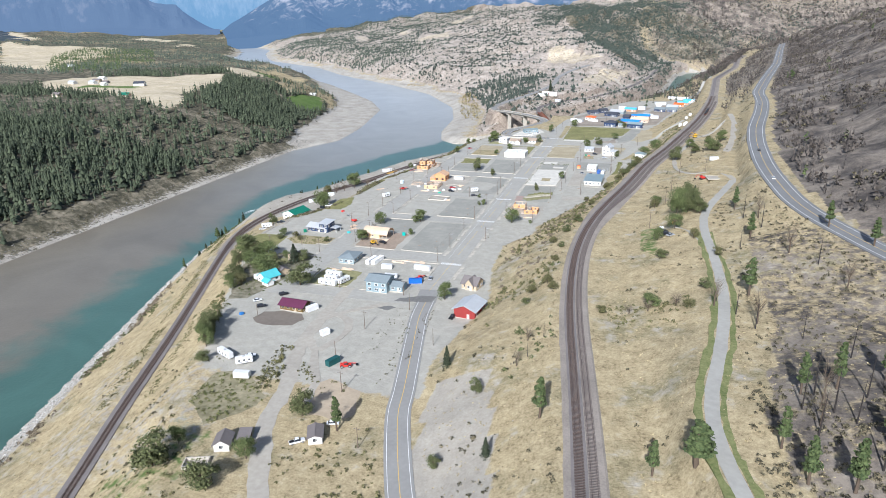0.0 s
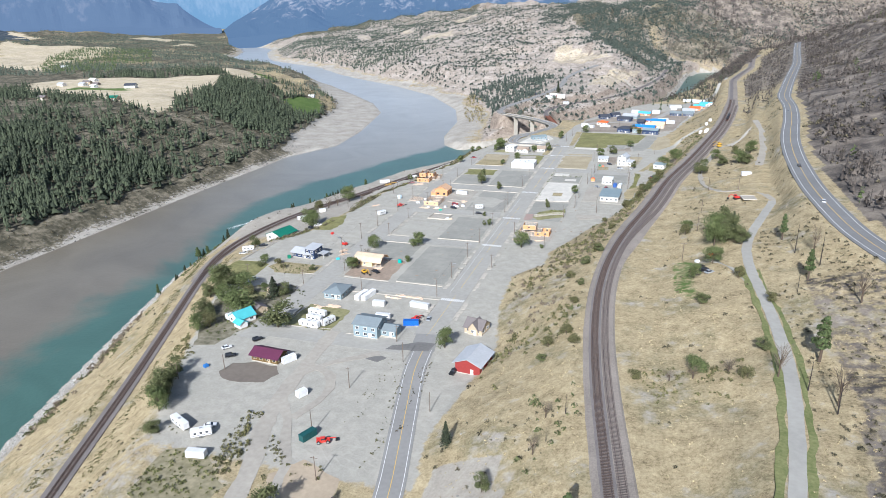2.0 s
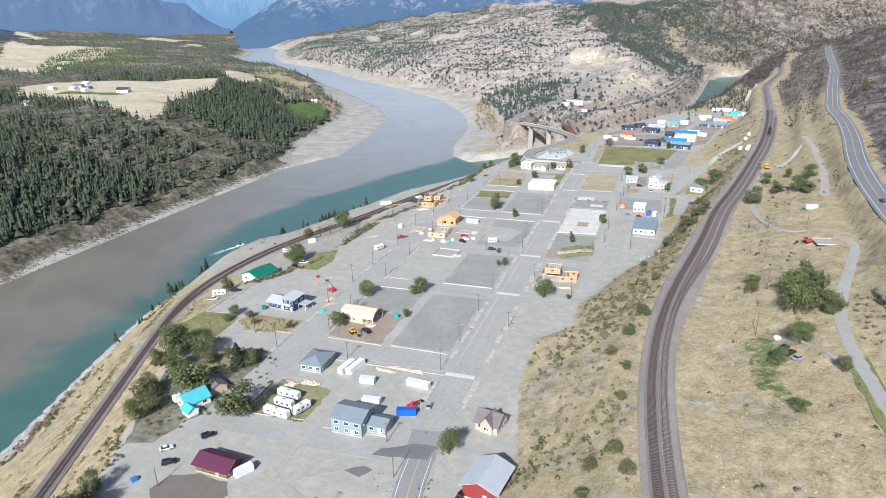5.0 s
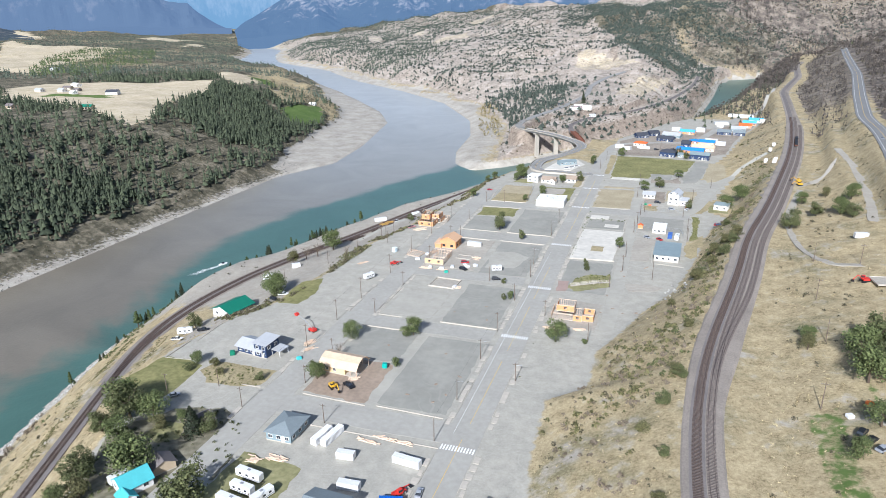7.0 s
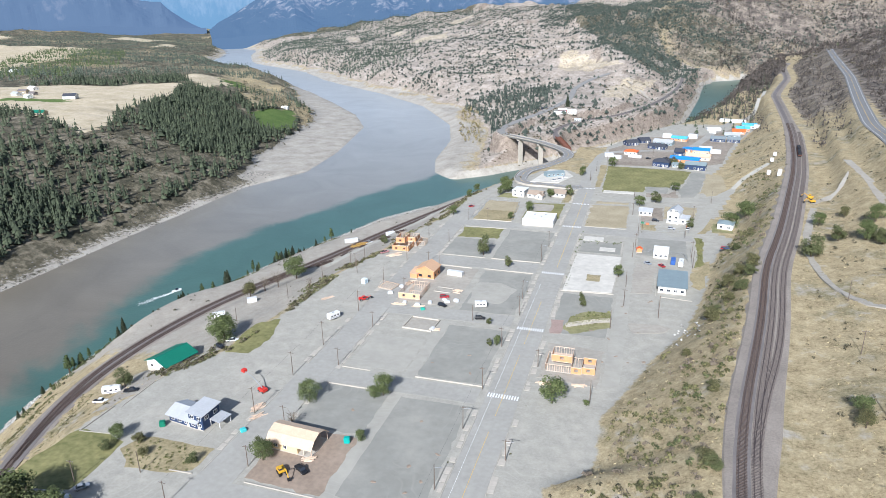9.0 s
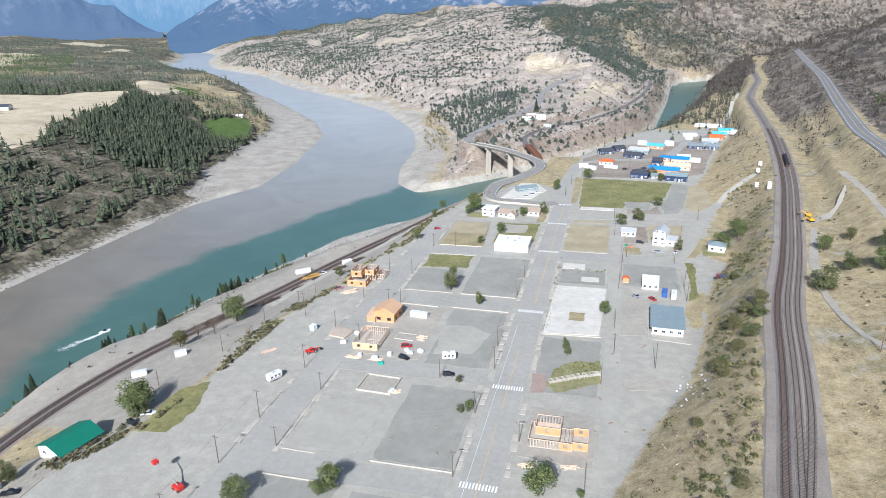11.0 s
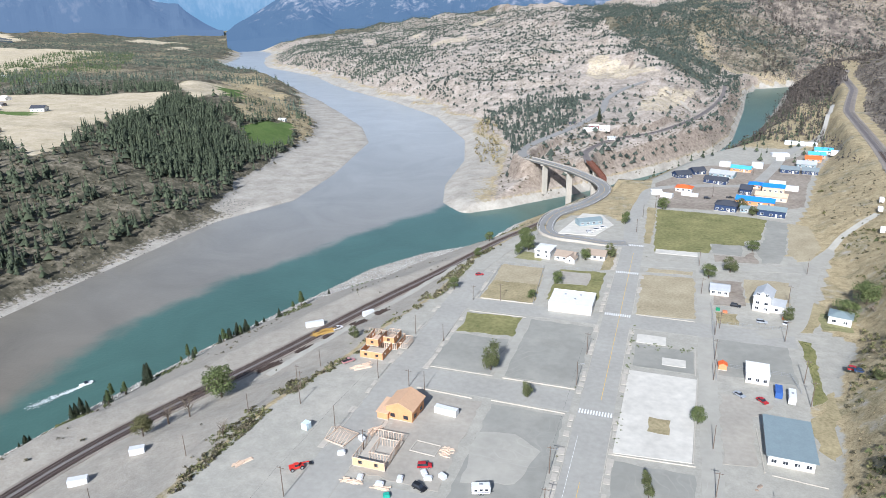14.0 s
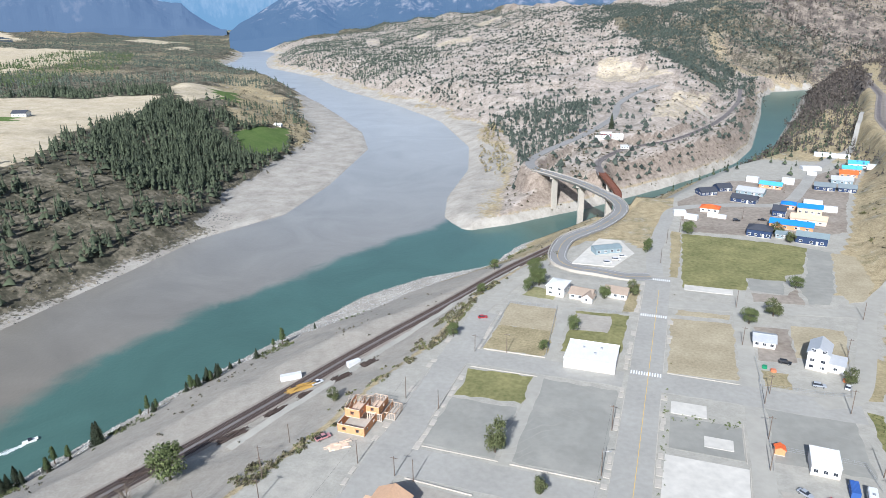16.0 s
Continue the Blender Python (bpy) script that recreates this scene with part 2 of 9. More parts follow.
def line_gap(x, y, pts):
    """Distance to a line of points."""
    d = np.full(np.shape(x), 1e9)
    for a, c in zip(pts[:-1], pts[1:]):
        ux, uy = c[0] - a[0], c[1] - a[1]
        t = np.clip(((x - a[0]) * ux + (y - a[1]) * uy) / (ux * ux + uy * uy), 0, 1)
        d = np.minimum(d, np.hypot(x - a[0] - t * ux, y - a[1] - t * uy))
    return d


def gullies(x, y):
    """Spurs and dry gullies running down the hill between the rivers, and steps of old river terraces."""
    d = (x - np.interp(y, *SHORE_N)) * 0.72
    on = (y > 640) & (x < np.interp(y, *THOMPSON) - 60 + np.clip(y - 1650, 0, 400) * 4)
    u = y + 0.35 * x + 70 * fbm(x, y, 260, 2, 6)
    big = 1 - np.abs(vnoise(u, d * 0.28, 150, 3)) * 4
    small = 1 - np.abs(vnoise(u, d * 0.4, 52, 5)) * 4
    free = sstep(24, 110, line_gap(x, y, FAR_RD)) * sstep(20, 90, line_gap(x, y, RAIL_N))
    return on * free * sstep(40, 150, d) * (big * 11 + small * 5) * (0.55 + 0.45 * sstep(100, 320, d))


def level_bed(x, y, z, pts, w0, w1, dz, only_cut=False):
    """Level the ground along a line of road or track."""
    for a, c in zip(pts[:-1], pts[1:]):
        a, c = np.array(a, float), np.array(c, float)
        ac = c[:2] - a[:2]
        t = np.clip(((x - a[0]) * ac[0] + (y - a[1]) * ac[1]) / (ac @ ac), 0, 1)
        d = np.hypot(x - a[0] - t * ac[0], y - a[1] - t * ac[1])
        move = a[2] + t * (c[2] - a[2]) + dz - z
        z = z + (np.minimum(move, 0) if only_cut else move) * (1 - sstep(w0, w1, d))
    return z


def roughen(x, y, z):
    """Natural unevenness, kept off the town, the tracks and the roads."""
    yc = y
    calm = np.ones(x.shape)
    tw, te = np.interp(yc, *TOWN_W), np.interp(yc, *TOE_E)
    calm *= 1 - sstep(tw - 10, tw + 2, x) * (1 - sstep(te - 4, te + 8, x)) * (1 - sstep(900, 1000, y))
    for line, w in ((RAIL_E, 18), (RAIL_W, 9), (PATH_E, 6), (HWY, 12)):
        calm *= sstep(w * 0.8, w * 2.0, np.abs(x - np.interp(yc, *line)))
    hi = sstep(-49.5, -38, z)
    amp = 1.0 + 5 * sstep(20, 90, z) + 5 * sstep(700, 1200, y)
    n = fbm(x, y, 60, 4) * 2.2 * amp + fbm(x, y, 14, 3, 3) * 0.9
    n = n + fbm(x, y, 320, 3, 5) * 40 * sstep(25, 130, z)
    return z + n * calm * hi + gullies(x, y)


def lines_x():
    a = np.arange(-470, 262, 3.6)
    w = -470 - np.cumsum(np.linspace(5, 70, 105))
    e = np.concatenate([np.arange(267, 720, 5.5), 720 + np.cumsum(np.linspace(8, 70, 46))])
    return np.concatenate([w[::-1], a, e])


def lines_y():
    s = -330 - np.cumsum(np.linspace(5, 60, 14))
    a = np.arange(-330, 720, 3.6)
    b = 720 + np.cumsum(np.linspace(4, 45, 150))
    return np.concatenate([s[::-1], a, b[b < 4450]])


GX, GY = np.meshgrid(lines_x(), lines_y())
GZ = height(GX, GY)
GZ = roughen(GX, GY, GZ)
GZ = level_bed(GX, GY, GZ, [(x, y, -18.4) for x, y in RAIL_N], 5, 16, -0.6)
GZ = level_bed(GX, GY, GZ, [(float(along(RAIL_E, v)) + 3, v, 20.5) for v in range(620, 1460, 60)], 11, 26, -0.2)
GZ = level_bed(GX, GY, GZ, FAR_RD, 7, 16, -0.4)
GZ = level_bed(GX, GY, GZ, RAMP[2:12], 7.5, 12, -0.7, True)


def ground(x, y):
    """Height of the ground sheet at a point."""
    i = int(np.clip(np.searchsorted(GX[0], x) - 1, 0, GX.shape[1] - 2))
    j = int(np.clip(np.searchsorted(GY[:, 0], y) - 1, 0, GX.shape[0] - 2))
    a = min(max((x - GX[0, i]) / (GX[0, i + 1] - GX[0, i]), 0), 1)
    b = min(max((y - GY[j, 0]) / (GY[j + 1, 0] - GY[j, 0]), 0), 1)
    return float((GZ[j, i] * (1 - a) + GZ[j, i + 1] * a) * (1 - b) + (GZ[j + 1, i] * (1 - a) + GZ[j + 1, i + 1] * a) * b)



def mesh_ob(name, verts, faces, material, parent=None, smooth=False):
    me = bpy.data.meshes.new(name)
    me.from_pydata([tuple(v) for v in verts], [], [tuple(f) for f in faces])
    if smooth:
        me.polygons.foreach_set("use_smooth", [True] * len(me.polygons))
    for m in material if isinstance(material, (list, tuple)) else [material]:
        me.materials.append(m)
    ob = new(name, me)
    ob.parent = parent
    return ob


def inside(poly, x, y):
    """Which points of the arrays lie in the polygon (x, y, x, y, ...)."""
    px, py = poly[0::2], poly[1::2]
    r = np.zeros(np.shape(x), bool)
    n = len(px)
    for k in range(n):
        x1, y1, x2, y2 = px[k], py[k], px[(k + 1) % n], py[(k + 1) % n]
        c = (y1 > y) != (y2 > y)
        r ^= c & (x < (x2 - x1) * (y - y1) / ((y2 - y1) or 1e-9) + x1)
    return r


# golden fields and green patches on the far side of the river (x, y in turn)
FIELDS = [
    (-558, 465, -590, 545, -652, 620, -650, 727, -694, 800, -745, 880, -846, 837, -1014, 787, -1033, 700, -885, 563, -777, 553, -671, 520),
    (-889, 1032, -863, 1134, -828, 1142, -720, 1010, -690, 960, -691, 867),
    (-2901, 2230, -2530, 2070, -2336, 2124, -2164, 2162, -1689, 1546, -1511, 1259, -1247, 935, -1503, 1018),
    (-2640, 2790, -2760, 3060, -2480, 3050, -2440, 2739),
    (-3450, 2707, -3116, 2568, -2917, 2465, -3022, 2329),
    (-2109, 2475, -2189, 2731, -1996, 2471, -2043, 2397),
    (-175, 1490, -82, 1413, -15, 1307, -71, 1288, -144, 1260),
    (-38, 955, -33, 1143, 26, 1243, 52, 1320, 30, 1150, -2, 985),
    (-817, 2639, -857, 3100, -691, 2738, -773, 2609),
    (-768, 2050, -728, 2174, -672, 2288, -614, 2085, -714, 2000),
    (-979, 2458, -905, 2462, -878, 2402, -856, 2223),
    (-1238, 2612, -1156, 2571, -989, 2212, -1040, 2221),
]
GREENS = [
    (-560, 799, -561, 862, -554, 927, -491, 816, -488, 773, -507, 739),
    (-760, 640, -890, 625, -890, 650, -770, 668),
    (-828, 1100, -735, 1000, -672, 930, -676, 974, -790, 1120),
]

N_DENSE = (-420, 3600, 27, 2700, 170, 2100, 330, 2050, 270, 1810, 163, 1753, 115, 1800, 60, 1400, 10, 1370, -40, 1470, -85, 1560, -154, 1956, -253, 2133)

N_CREST = (-1590, 2658, -1565, 3025, -1242, 2960, -978, 3237, -900, 4200, -500, 4200, -316, 2014, -495, 2303, -630, 2231, -845, 2330, -794, 1903, -992, 1919, -1214, 2098)

W_SCRUB = (-841, 1127, -1125, 1611, -757, 1222, -502, 954, -448, 847, -472, 803, -551, 922, -582, 837, -641, 888)


def zone_masks(x, y, z):
    tw, te = np.interp(y, *TOWN_W), np.interp(y, *TOE_E)
    town = sstep(tw - 4, tw + 3, x) * (1 - sstep(te - 4, te + 4, x)) * (1 - sstep(690, 760, y)) * sstep(-146, -130, y)
    for p in ((84, 400, 96, 460, 110, 509, 135, 630, 179, 772, 260, 772, 200, 500, 160, 400), (81.8, 221.7, 71.4, 233, 81.8, 244.5, 90.4, 249.3, 98, 290, 85, 305, 96.6, 362.5, 114.5, 429.7, 142, 486, 150, 420, 110, 330, 100, 250, 89.6, 198, 76.8, 194.8), (-75, 430, -25, 455, -8, 436, -4, 470, -2, 500, 4, 550, -4, 600, 30, 700, -70, 640)):
        town = np.where(inside(p, x, y), 0, town)
    yard = inside((-154, 66, -142, 34, -136, 36, -134, 57, -128, 85, -121, 92, -126, 112, -142, 104, -152, 88), x, y)
    town = np.where(yard, 0, town)
    sw, sn = np.interp(y, *SHORE_W), np.interp(y, *SHORE_N)
    west = x < sw
    north = (y > 600) & (x > sn) & ((x < np.interp(y, *THOMPSON)) | (y > 1690))
    wy = west & (y < 520)
    z = z + 3.0 * fbm(x, y, 35, 3, 4) * west
    z = z - 3.0 * (~west & (y < 60))
    shore = (1 - sstep(np.where(wy, -47.6, -45), np.where(wy, -44.5, np.where(west | north, -40, -41)), z)) * np.where(wy, 0.5 + 0.5 * (z < -49), np.where(west, 1.0, 0.9))
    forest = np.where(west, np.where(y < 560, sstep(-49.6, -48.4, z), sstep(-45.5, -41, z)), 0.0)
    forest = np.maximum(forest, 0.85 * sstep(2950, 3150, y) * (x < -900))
    forest[inside(W_SCRUB, x, y)] *= 0.35
    field = np.zeros(x.shape)
    green = np.zeros(x.shape)
    for p in FIELDS:
        field[inside(p, x, y)] = 1
    field *= 1 - 0.48 * north
    for p in GREENS:
        green[inside(p, x, y)] = 1
    for p in ((121, 72, 126, 79, 125, 60, 121, 42, 121, 23, 118, 22, 118, 61), (100, 17, 113, 20, 112, -31, 103, -31), (-136, -8, -141, 18, -129, 26, -111, 20, -112, -2, -121, -6)):
        green[inside(p, x, y)] = 0.5
    forest *= 1 - np.maximum(field, green)
    pale = np.where(north, 1.0, 0.0) * sstep(-48, -35, z)
    burnt = np.where((x > np.interp(y, *HWY) + 12) & (y < 1690), 1.0, 0.0)
    burnt = np.maximum(burnt, (0.62 + 0.35 * fbm(x, y, 260, 3, 5)) * sstep(-60, 120, x) * sstep(1650, 1850, y))
    burnt[inside((173, 1289, 215, 1600, 239, 1739, 314, 1559, 255, 1167, 228, 1135, 167, 1045), x, y)] = 0.7
    burnt = np.maximum(burnt, 0.6 * sstep(450, 700, y) * (x > np.interp(y, *RAIL_E) + 16))
    burnt = np.maximum(burnt, np.where((x > np.interp(y, *PATH_E) + 14) & (y < -20), 0.5 + 0.1 * sstep(-60, -150, y), 0))
    forest *= 1 - (0.2 + 0.3 * sstep(-0.1, 0.15, fbm(x, y, 300, 3, 2))) * sstep(950, 1300, y)
    dense = 0.58 * inside(N_DENSE, x, y) + 0.38 * inside(N_CREST, x, y)
    forest = np.maximum(forest, np.where(north & (dense > 0), np.minimum(dense, 0.6) + 0.3 * fbm(x, y, 110, 3, 6), 0) * (field < 0.5))
    pale = pale * (1 - sstep(0.3, 0.5, burnt))
    rw, xe = np.interp(y, *RAIL_W), np.interp(y, *SHORE_E)
    bench = sstep(xe + 9, xe + 15, x) * sstep(-46, -42, z) * (1 - sstep(tw - 5, tw - 1, x)) * sstep(70, 120, y) * (1 - sstep(420, 470, y))
    for p in ((-72, -128, -34, -128, -30, -160, -48, -200, -92, -185), (-150, -95, -100, -140, -60, -230, -90, -230)):
        bench[inside(p, x, y)] = 0.45
    green[inside((-70, -200, -50, -165, -34, -175, -30, -200, -40, -225), x, y)] = 0.45
    bench[yard] = 1
    bench[inside((38, -210, 70, -205, 62, -160, 52, -128, 34, -128, 34, -150), x, y)] = 1
    return np.stack([town, shore, forest, field], -1), np.stack([pale, green, burnt, bench], -1)


def tyre_marks(nt, tc):
    """Where vehicles have turned: thin dusty arcs in a few patches, from 0 to 1."""
    total = None
    for loc, scale in (((31, 47, 0), 0.10), ((-120, -60, 0), 0.075), ((60, -190, 0), 0.12)):
        mp = nt.nodes.new("ShaderNodeMapping")
        mp.inputs["Location"].default_value = loc
        nt.links.new(tc.outputs["Object"], mp.inputs["Vector"])
        w = nt.nodes.new("ShaderNodeTexWave")
        w.wave_type = "RINGS"
        w.rings_direction = "Z"
        for k, v in (("Scale", scale), ("Distortion", 30.0), ("Detail", 3.0), ("Detail Scale", 0.35)):
            w.inputs[k].default_value = v
        nt.links.new(mp.outputs["Vector"], w.inputs["Vector"])
        n = nt.nodes.new("ShaderNodeTexNoise")
        n.inputs["Scale"].default_value, n.inputs["Detail"].default_value = 0.035, 3
        nt.links.new(mp.outputs["Vector"], n.inputs["Vector"])
        a, b = nt.nodes.new("ShaderNodeMapRange"), nt.nodes.new("ShaderNodeMapRange")
        a.inputs["From Min"].default_value, a.inputs["From Max"].default_value = 0.86, 1.0
        b.inputs["From Min"].default_value, b.inputs["From Max"].default_value = 0.53, 0.68
        b.inputs["To Max"].default_value = 0.4
        nt.links.new(w.outputs["Fac"], a.inputs["Value"])
        nt.links.new(n.outputs["Fac"], b.inputs["Value"])
        m = nt.nodes.new("ShaderNodeMath")
        m.operation = "MULTIPLY"
        nt.links.new(a.outputs["Result"], m.inputs[0])
        nt.links.new(b.outputs["Result"], m.inputs[1])
        if total is None:
            total = m.outputs[0]
        else:
            q = nt.nodes.new("ShaderNodeMath")
            q.operation = "MAXIMUM"
            nt.links.new(total, q.inputs[0])
            nt.links.new(m.outputs[0], q.inputs[1])
            total = q.outputs[0]
    return total


def worn_gravel(name, base, dust, amount):
    """Rolled gravel, cloudy with dust and crossed by tyre marks."""
    m = mat(name, base, 0.95, var=0.12, scale=0.3, scale2=0.05, bump=0.3, bscale=6)
    nt = m.node_tree
    b = nt.nodes["Principled BSDF"]
    was = b.inputs["Base Color"].links[0].from_socket
    tc = next(n for n in nt.nodes if n.type == "TEX_COORD")
    n = nt.nodes.new("ShaderNodeTexNoise")
    n.inputs["Scale"].default_value, n.inputs["Detail"].default_value, n.inputs["Roughness"].default_value = 0.06, 6, 0.65
    nt.links.new(tc.outputs["Object"], n.inputs["Vector"])
    r = nt.nodes.new("ShaderNodeMapRange")
    r.inputs["From Min"].default_value, r.inputs["From Max"].default_value = 0.48, 0.72
    r.inputs["To Max"].default_value = amount
    nt.links.new(n.outputs["Fac"], r.inputs["Value"])
    mx = nt.nodes.new("ShaderNodeMath")
    mx.operation = "MAXIMUM"
    nt.links.new(r.outputs["Result"], mx.inputs[0])
    nt.links.new(tyre_marks(nt, tc), mx.inputs[1])
    c = nt.nodes.new("ShaderNodeMix")
    c.data_type = "RGBA"
    nt.links.new(mx.outputs[0], c.inputs[0])
    nt.links.new(was, c.inputs[6])
    c.inputs[7].default_value = (*dust, 1)
    nt.links.new(c.outputs[2], b.inputs["Base Color"])
    return m


M_gravel = worn_gravel("lot_gravel", (0.36, 0.343, 0.297), (0.45, 0.425, 0.365), 0.6)
M_gravel_dark = worn_gravel("lot_gravel_dark", (0.272, 0.266, 0.234), (0.37, 0.352, 0.305), 0.75)


def soil(name):
    """The ground's material: zones of gravel, stones, forest floor, fields and dry grass."""
    m = bpy.data.materials.new(name)
    m.use_nodes = True
    nt = m.node_tree
    L = nt.links
    b = nt.nodes["Principled BSDF"]
    b.inputs["Roughness"].default_value = 0.95
    b.inputs["Specular IOR Level"].default_value = 0.15
    tc = nt.nodes.new("ShaderNodeTexCoord")

    def noise_tex(scale, detail=5, rough=0.6):
        n = nt.nodes.new("ShaderNodeTexNoise")
        n.inputs["Scale"].default_value = scale
        n.inputs["Detail"].default_value = detail
        n.inputs["Roughness"].default_value = rough
        L.new(tc.outputs["Object"], n.inputs["Vector"])
        return n.outputs["Fac"]

    def ramp(fac, stops):
        r = nt.nodes.new("ShaderNodeValToRGB")
        e = r.color_ramp.elements
        e[0].position, e[0].color = stops[0][0], (*stops[0][1], 1)
        e[1].position, e[1].color = stops[-1][0], (*stops[-1][1], 1)
        for p, c in stops[1:-1]:
            n = e.new(p)
            n.color = (*c, 1)
        L.new(fac, r.inputs["Fac"])
        return r.outputs["Color"]

    def mix(fac, a, c):
        n = nt.nodes.new("ShaderNodeMix")
        n.data_type = "RGBA"
        L.new(fac, n.inputs[0])
        L.new(a, n.inputs[6])
        L.new(c, n.inputs[7])
        return n.outputs[2]

    def math_node(op, a, c):
        n = nt.nodes.new("ShaderNodeMath")
        n.operation = op
        for k, v in enumerate((a, c)):
            if isinstance(v, (int, float)):
                n.inputs[k].default_value = v
            else:
                L.new(v, n.inputs[k])
        return n.outputs[0]

    fine, mid, wide, huge = noise_tex(1.1, 7, 0.78), noise_tex(0.22, 5), noise_tex(0.045, 4), noise_tex(0.011, 4)
    edge = math_node("MULTIPLY", math_node("SUBTRACT", noise_tex(0.3, 4), 0.5), 0.9)

    def mask(out):
        s = nt.nodes.new("ShaderNodeMapRange")
        s.interpolation_type = "SMOOTHSTEP"
        s.inputs["From Min"].default_value = 0.38
        s.inputs["From Max"].default_value = 0.62
        L.new(math_node("ADD", out, edge), s.inputs["Value"])
        return s.outputs["Result"]

    z1, z2 = nt.nodes.new("ShaderNodeAttribute"), nt.nodes.new("ShaderNodeAttribute")
    z1.attribute_name, z2.attribute_name = "zone_a", "zone_b"
    s1, s2 = nt.nodes.new("ShaderNodeSeparateColor"), nt.nodes.new("ShaderNodeSeparateColor")
    L.new(z1.outputs["Color"], s1.inputs["Color"])
    L.new(z2.outputs["Color"], s2.inputs["Color"])
    fm = math_node("ADD", math_node("MULTIPLY", fine, 0.62), math_node("MULTIPLY", mid, 0.38))
    mw = math_node("ADD", math_node("MULTIPLY", mid, 0.5), math_node("MULTIPLY", wide, 0.5))
    grass = ramp(fm, [(0.36, (0.16, 0.127, 0.075)), (0.46, (0.335, 0.27, 0.158)), (0.60, (0.51, 0.42, 0.262))])
    olive = ramp(fm, [(0.37, (0.15, 0.135, 0.075)), (0.60, (0.365, 0.315, 0.19))])
    bare = ramp(fm, [(0.36, (0.27, 0.24, 0.20)), (0.62, (0.43, 0.39, 0.33))])
    col = mix(ramp(wide, [(0.5, (0, 0, 0)), (0.66, (1, 1, 1))]), grass, olive)
    col = mix(ramp(mw, [(0.55, (0, 0, 0)), (0.66, (1, 1, 1))]), col, bare)
    pale = ramp(mw, [(0.36, (0.195, 0.17, 0.137)), (0.47, (0.325, 0.283, 0.236)), (0.6, (0.455, 0.397, 0.345))])
    col = mix(mask(s2.outputs[0]), col, pale)
    burnt = ramp(math_node("ADD", math_node("MULTIPLY", fm, 0.45), math_node("MULTIPLY", wide, 0.55)), [(0.42, (0.068, 0.06, 0.054)), (0.50, (0.15, 0.128, 0.108)), (0.59, (0.265, 0.227, 0.185))])
    col = mix(mask(s2.outputs[2]), col, burnt)
    geo = nt.nodes.new("ShaderNodeNewGeometry")
    sep = nt.nodes.new("ShaderNodeSeparateXYZ")
    L.new(geo.outputs["True Normal"], sep.inputs["Vector"])
    steep = nt.nodes.new("ShaderNodeMapRange")
    for nm, vv in (("From Min", 0.90), ("From Max", 0.74)):
        steep.inputs[nm].default_value = vv
    L.new(sep.outputs["Z"], steep.inputs["Value"])
    cliff = ramp(fm, [(0.38, (0.12, 0.095, 0.075)), (0.48, (0.24, 0.195, 0.155)), (0.62, (0.38, 0.32, 0.265))])
    col = mix(math_node("MULTIPLY", steep.outputs["Result"], s2.outputs[0]), col, cliff)
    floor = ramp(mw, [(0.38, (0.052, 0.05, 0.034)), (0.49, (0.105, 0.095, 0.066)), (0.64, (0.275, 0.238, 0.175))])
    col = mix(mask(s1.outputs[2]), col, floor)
    gold = ramp(mw, [(0.36, (0.40, 0.335, 0.225)), (0.5, (0.50, 0.425, 0.30)), (0.62, (0.58, 0.50, 0.37))])
    col = mix(mask(z1.outputs["Alpha"]), col, gold)
    lawn = ramp(mw, [(0.3, (0.07, 0.12, 0.03)), (0.7, (0.14, 0.19, 0.06))])
    col = mix(mask(s2.outputs[1]), col, lawn)
    stones = ramp(math_node("ADD", math_node("MULTIPLY", fm, 0.6), math_node("MULTIPLY", wide, 0.4)), [(0.36, (0.25, 0.227, 0.19)), (0.5, (0.375, 0.347, 0.30)), (0.64, (0.49, 0.455, 0.395))])
    col = mix(mask(s1.outputs[1]), col, stones)
    bench = ramp(fm, [(0.36, (0.29, 0.262, 0.218)), (0.62, (0.42, 0.386, 0.328))])
    col = mix(mask(z2.outputs["Alpha"]), col, bench)
    gravel = ramp(fm, [(0.36, (0.305, 0.292, 0.25)), (0.64, (0.41, 0.39, 0.338))])
    dusty = ramp(mw, [(0.48, (0, 0, 0)), (0.7, (1, 1, 1))])
    gravel = mix(dusty, gravel, ramp(fm, [(0.3, (0.375, 0.35, 0.30)), (0.7, (0.46, 0.43, 0.37))]))
    gravel = mix(tyre_marks(nt, tc), gravel, ramp(fm, [(0.3, (0.42, 0.395, 0.34)), (0.7, (0.47, 0.44, 0.38))]))
    col = mix(mask(s1.outputs[0]), col, gravel)
    L.new(col, b.inputs["Base Color"])
    bn = nt.nodes.new("ShaderNodeBump")
    bn.inputs["Distance"].default_value = 0.7
    L.new(math_node("SUBTRACT", 0.5, math_node("MULTIPLY", s1.outputs[0], 0.44)), bn.inputs["Strength"])
    L.new(fine, bn.inputs["Height"])
    L.new(bn.outputs["Normal"], b.inputs["Normal"])
    return m


M_soil = soil("ground_soil")


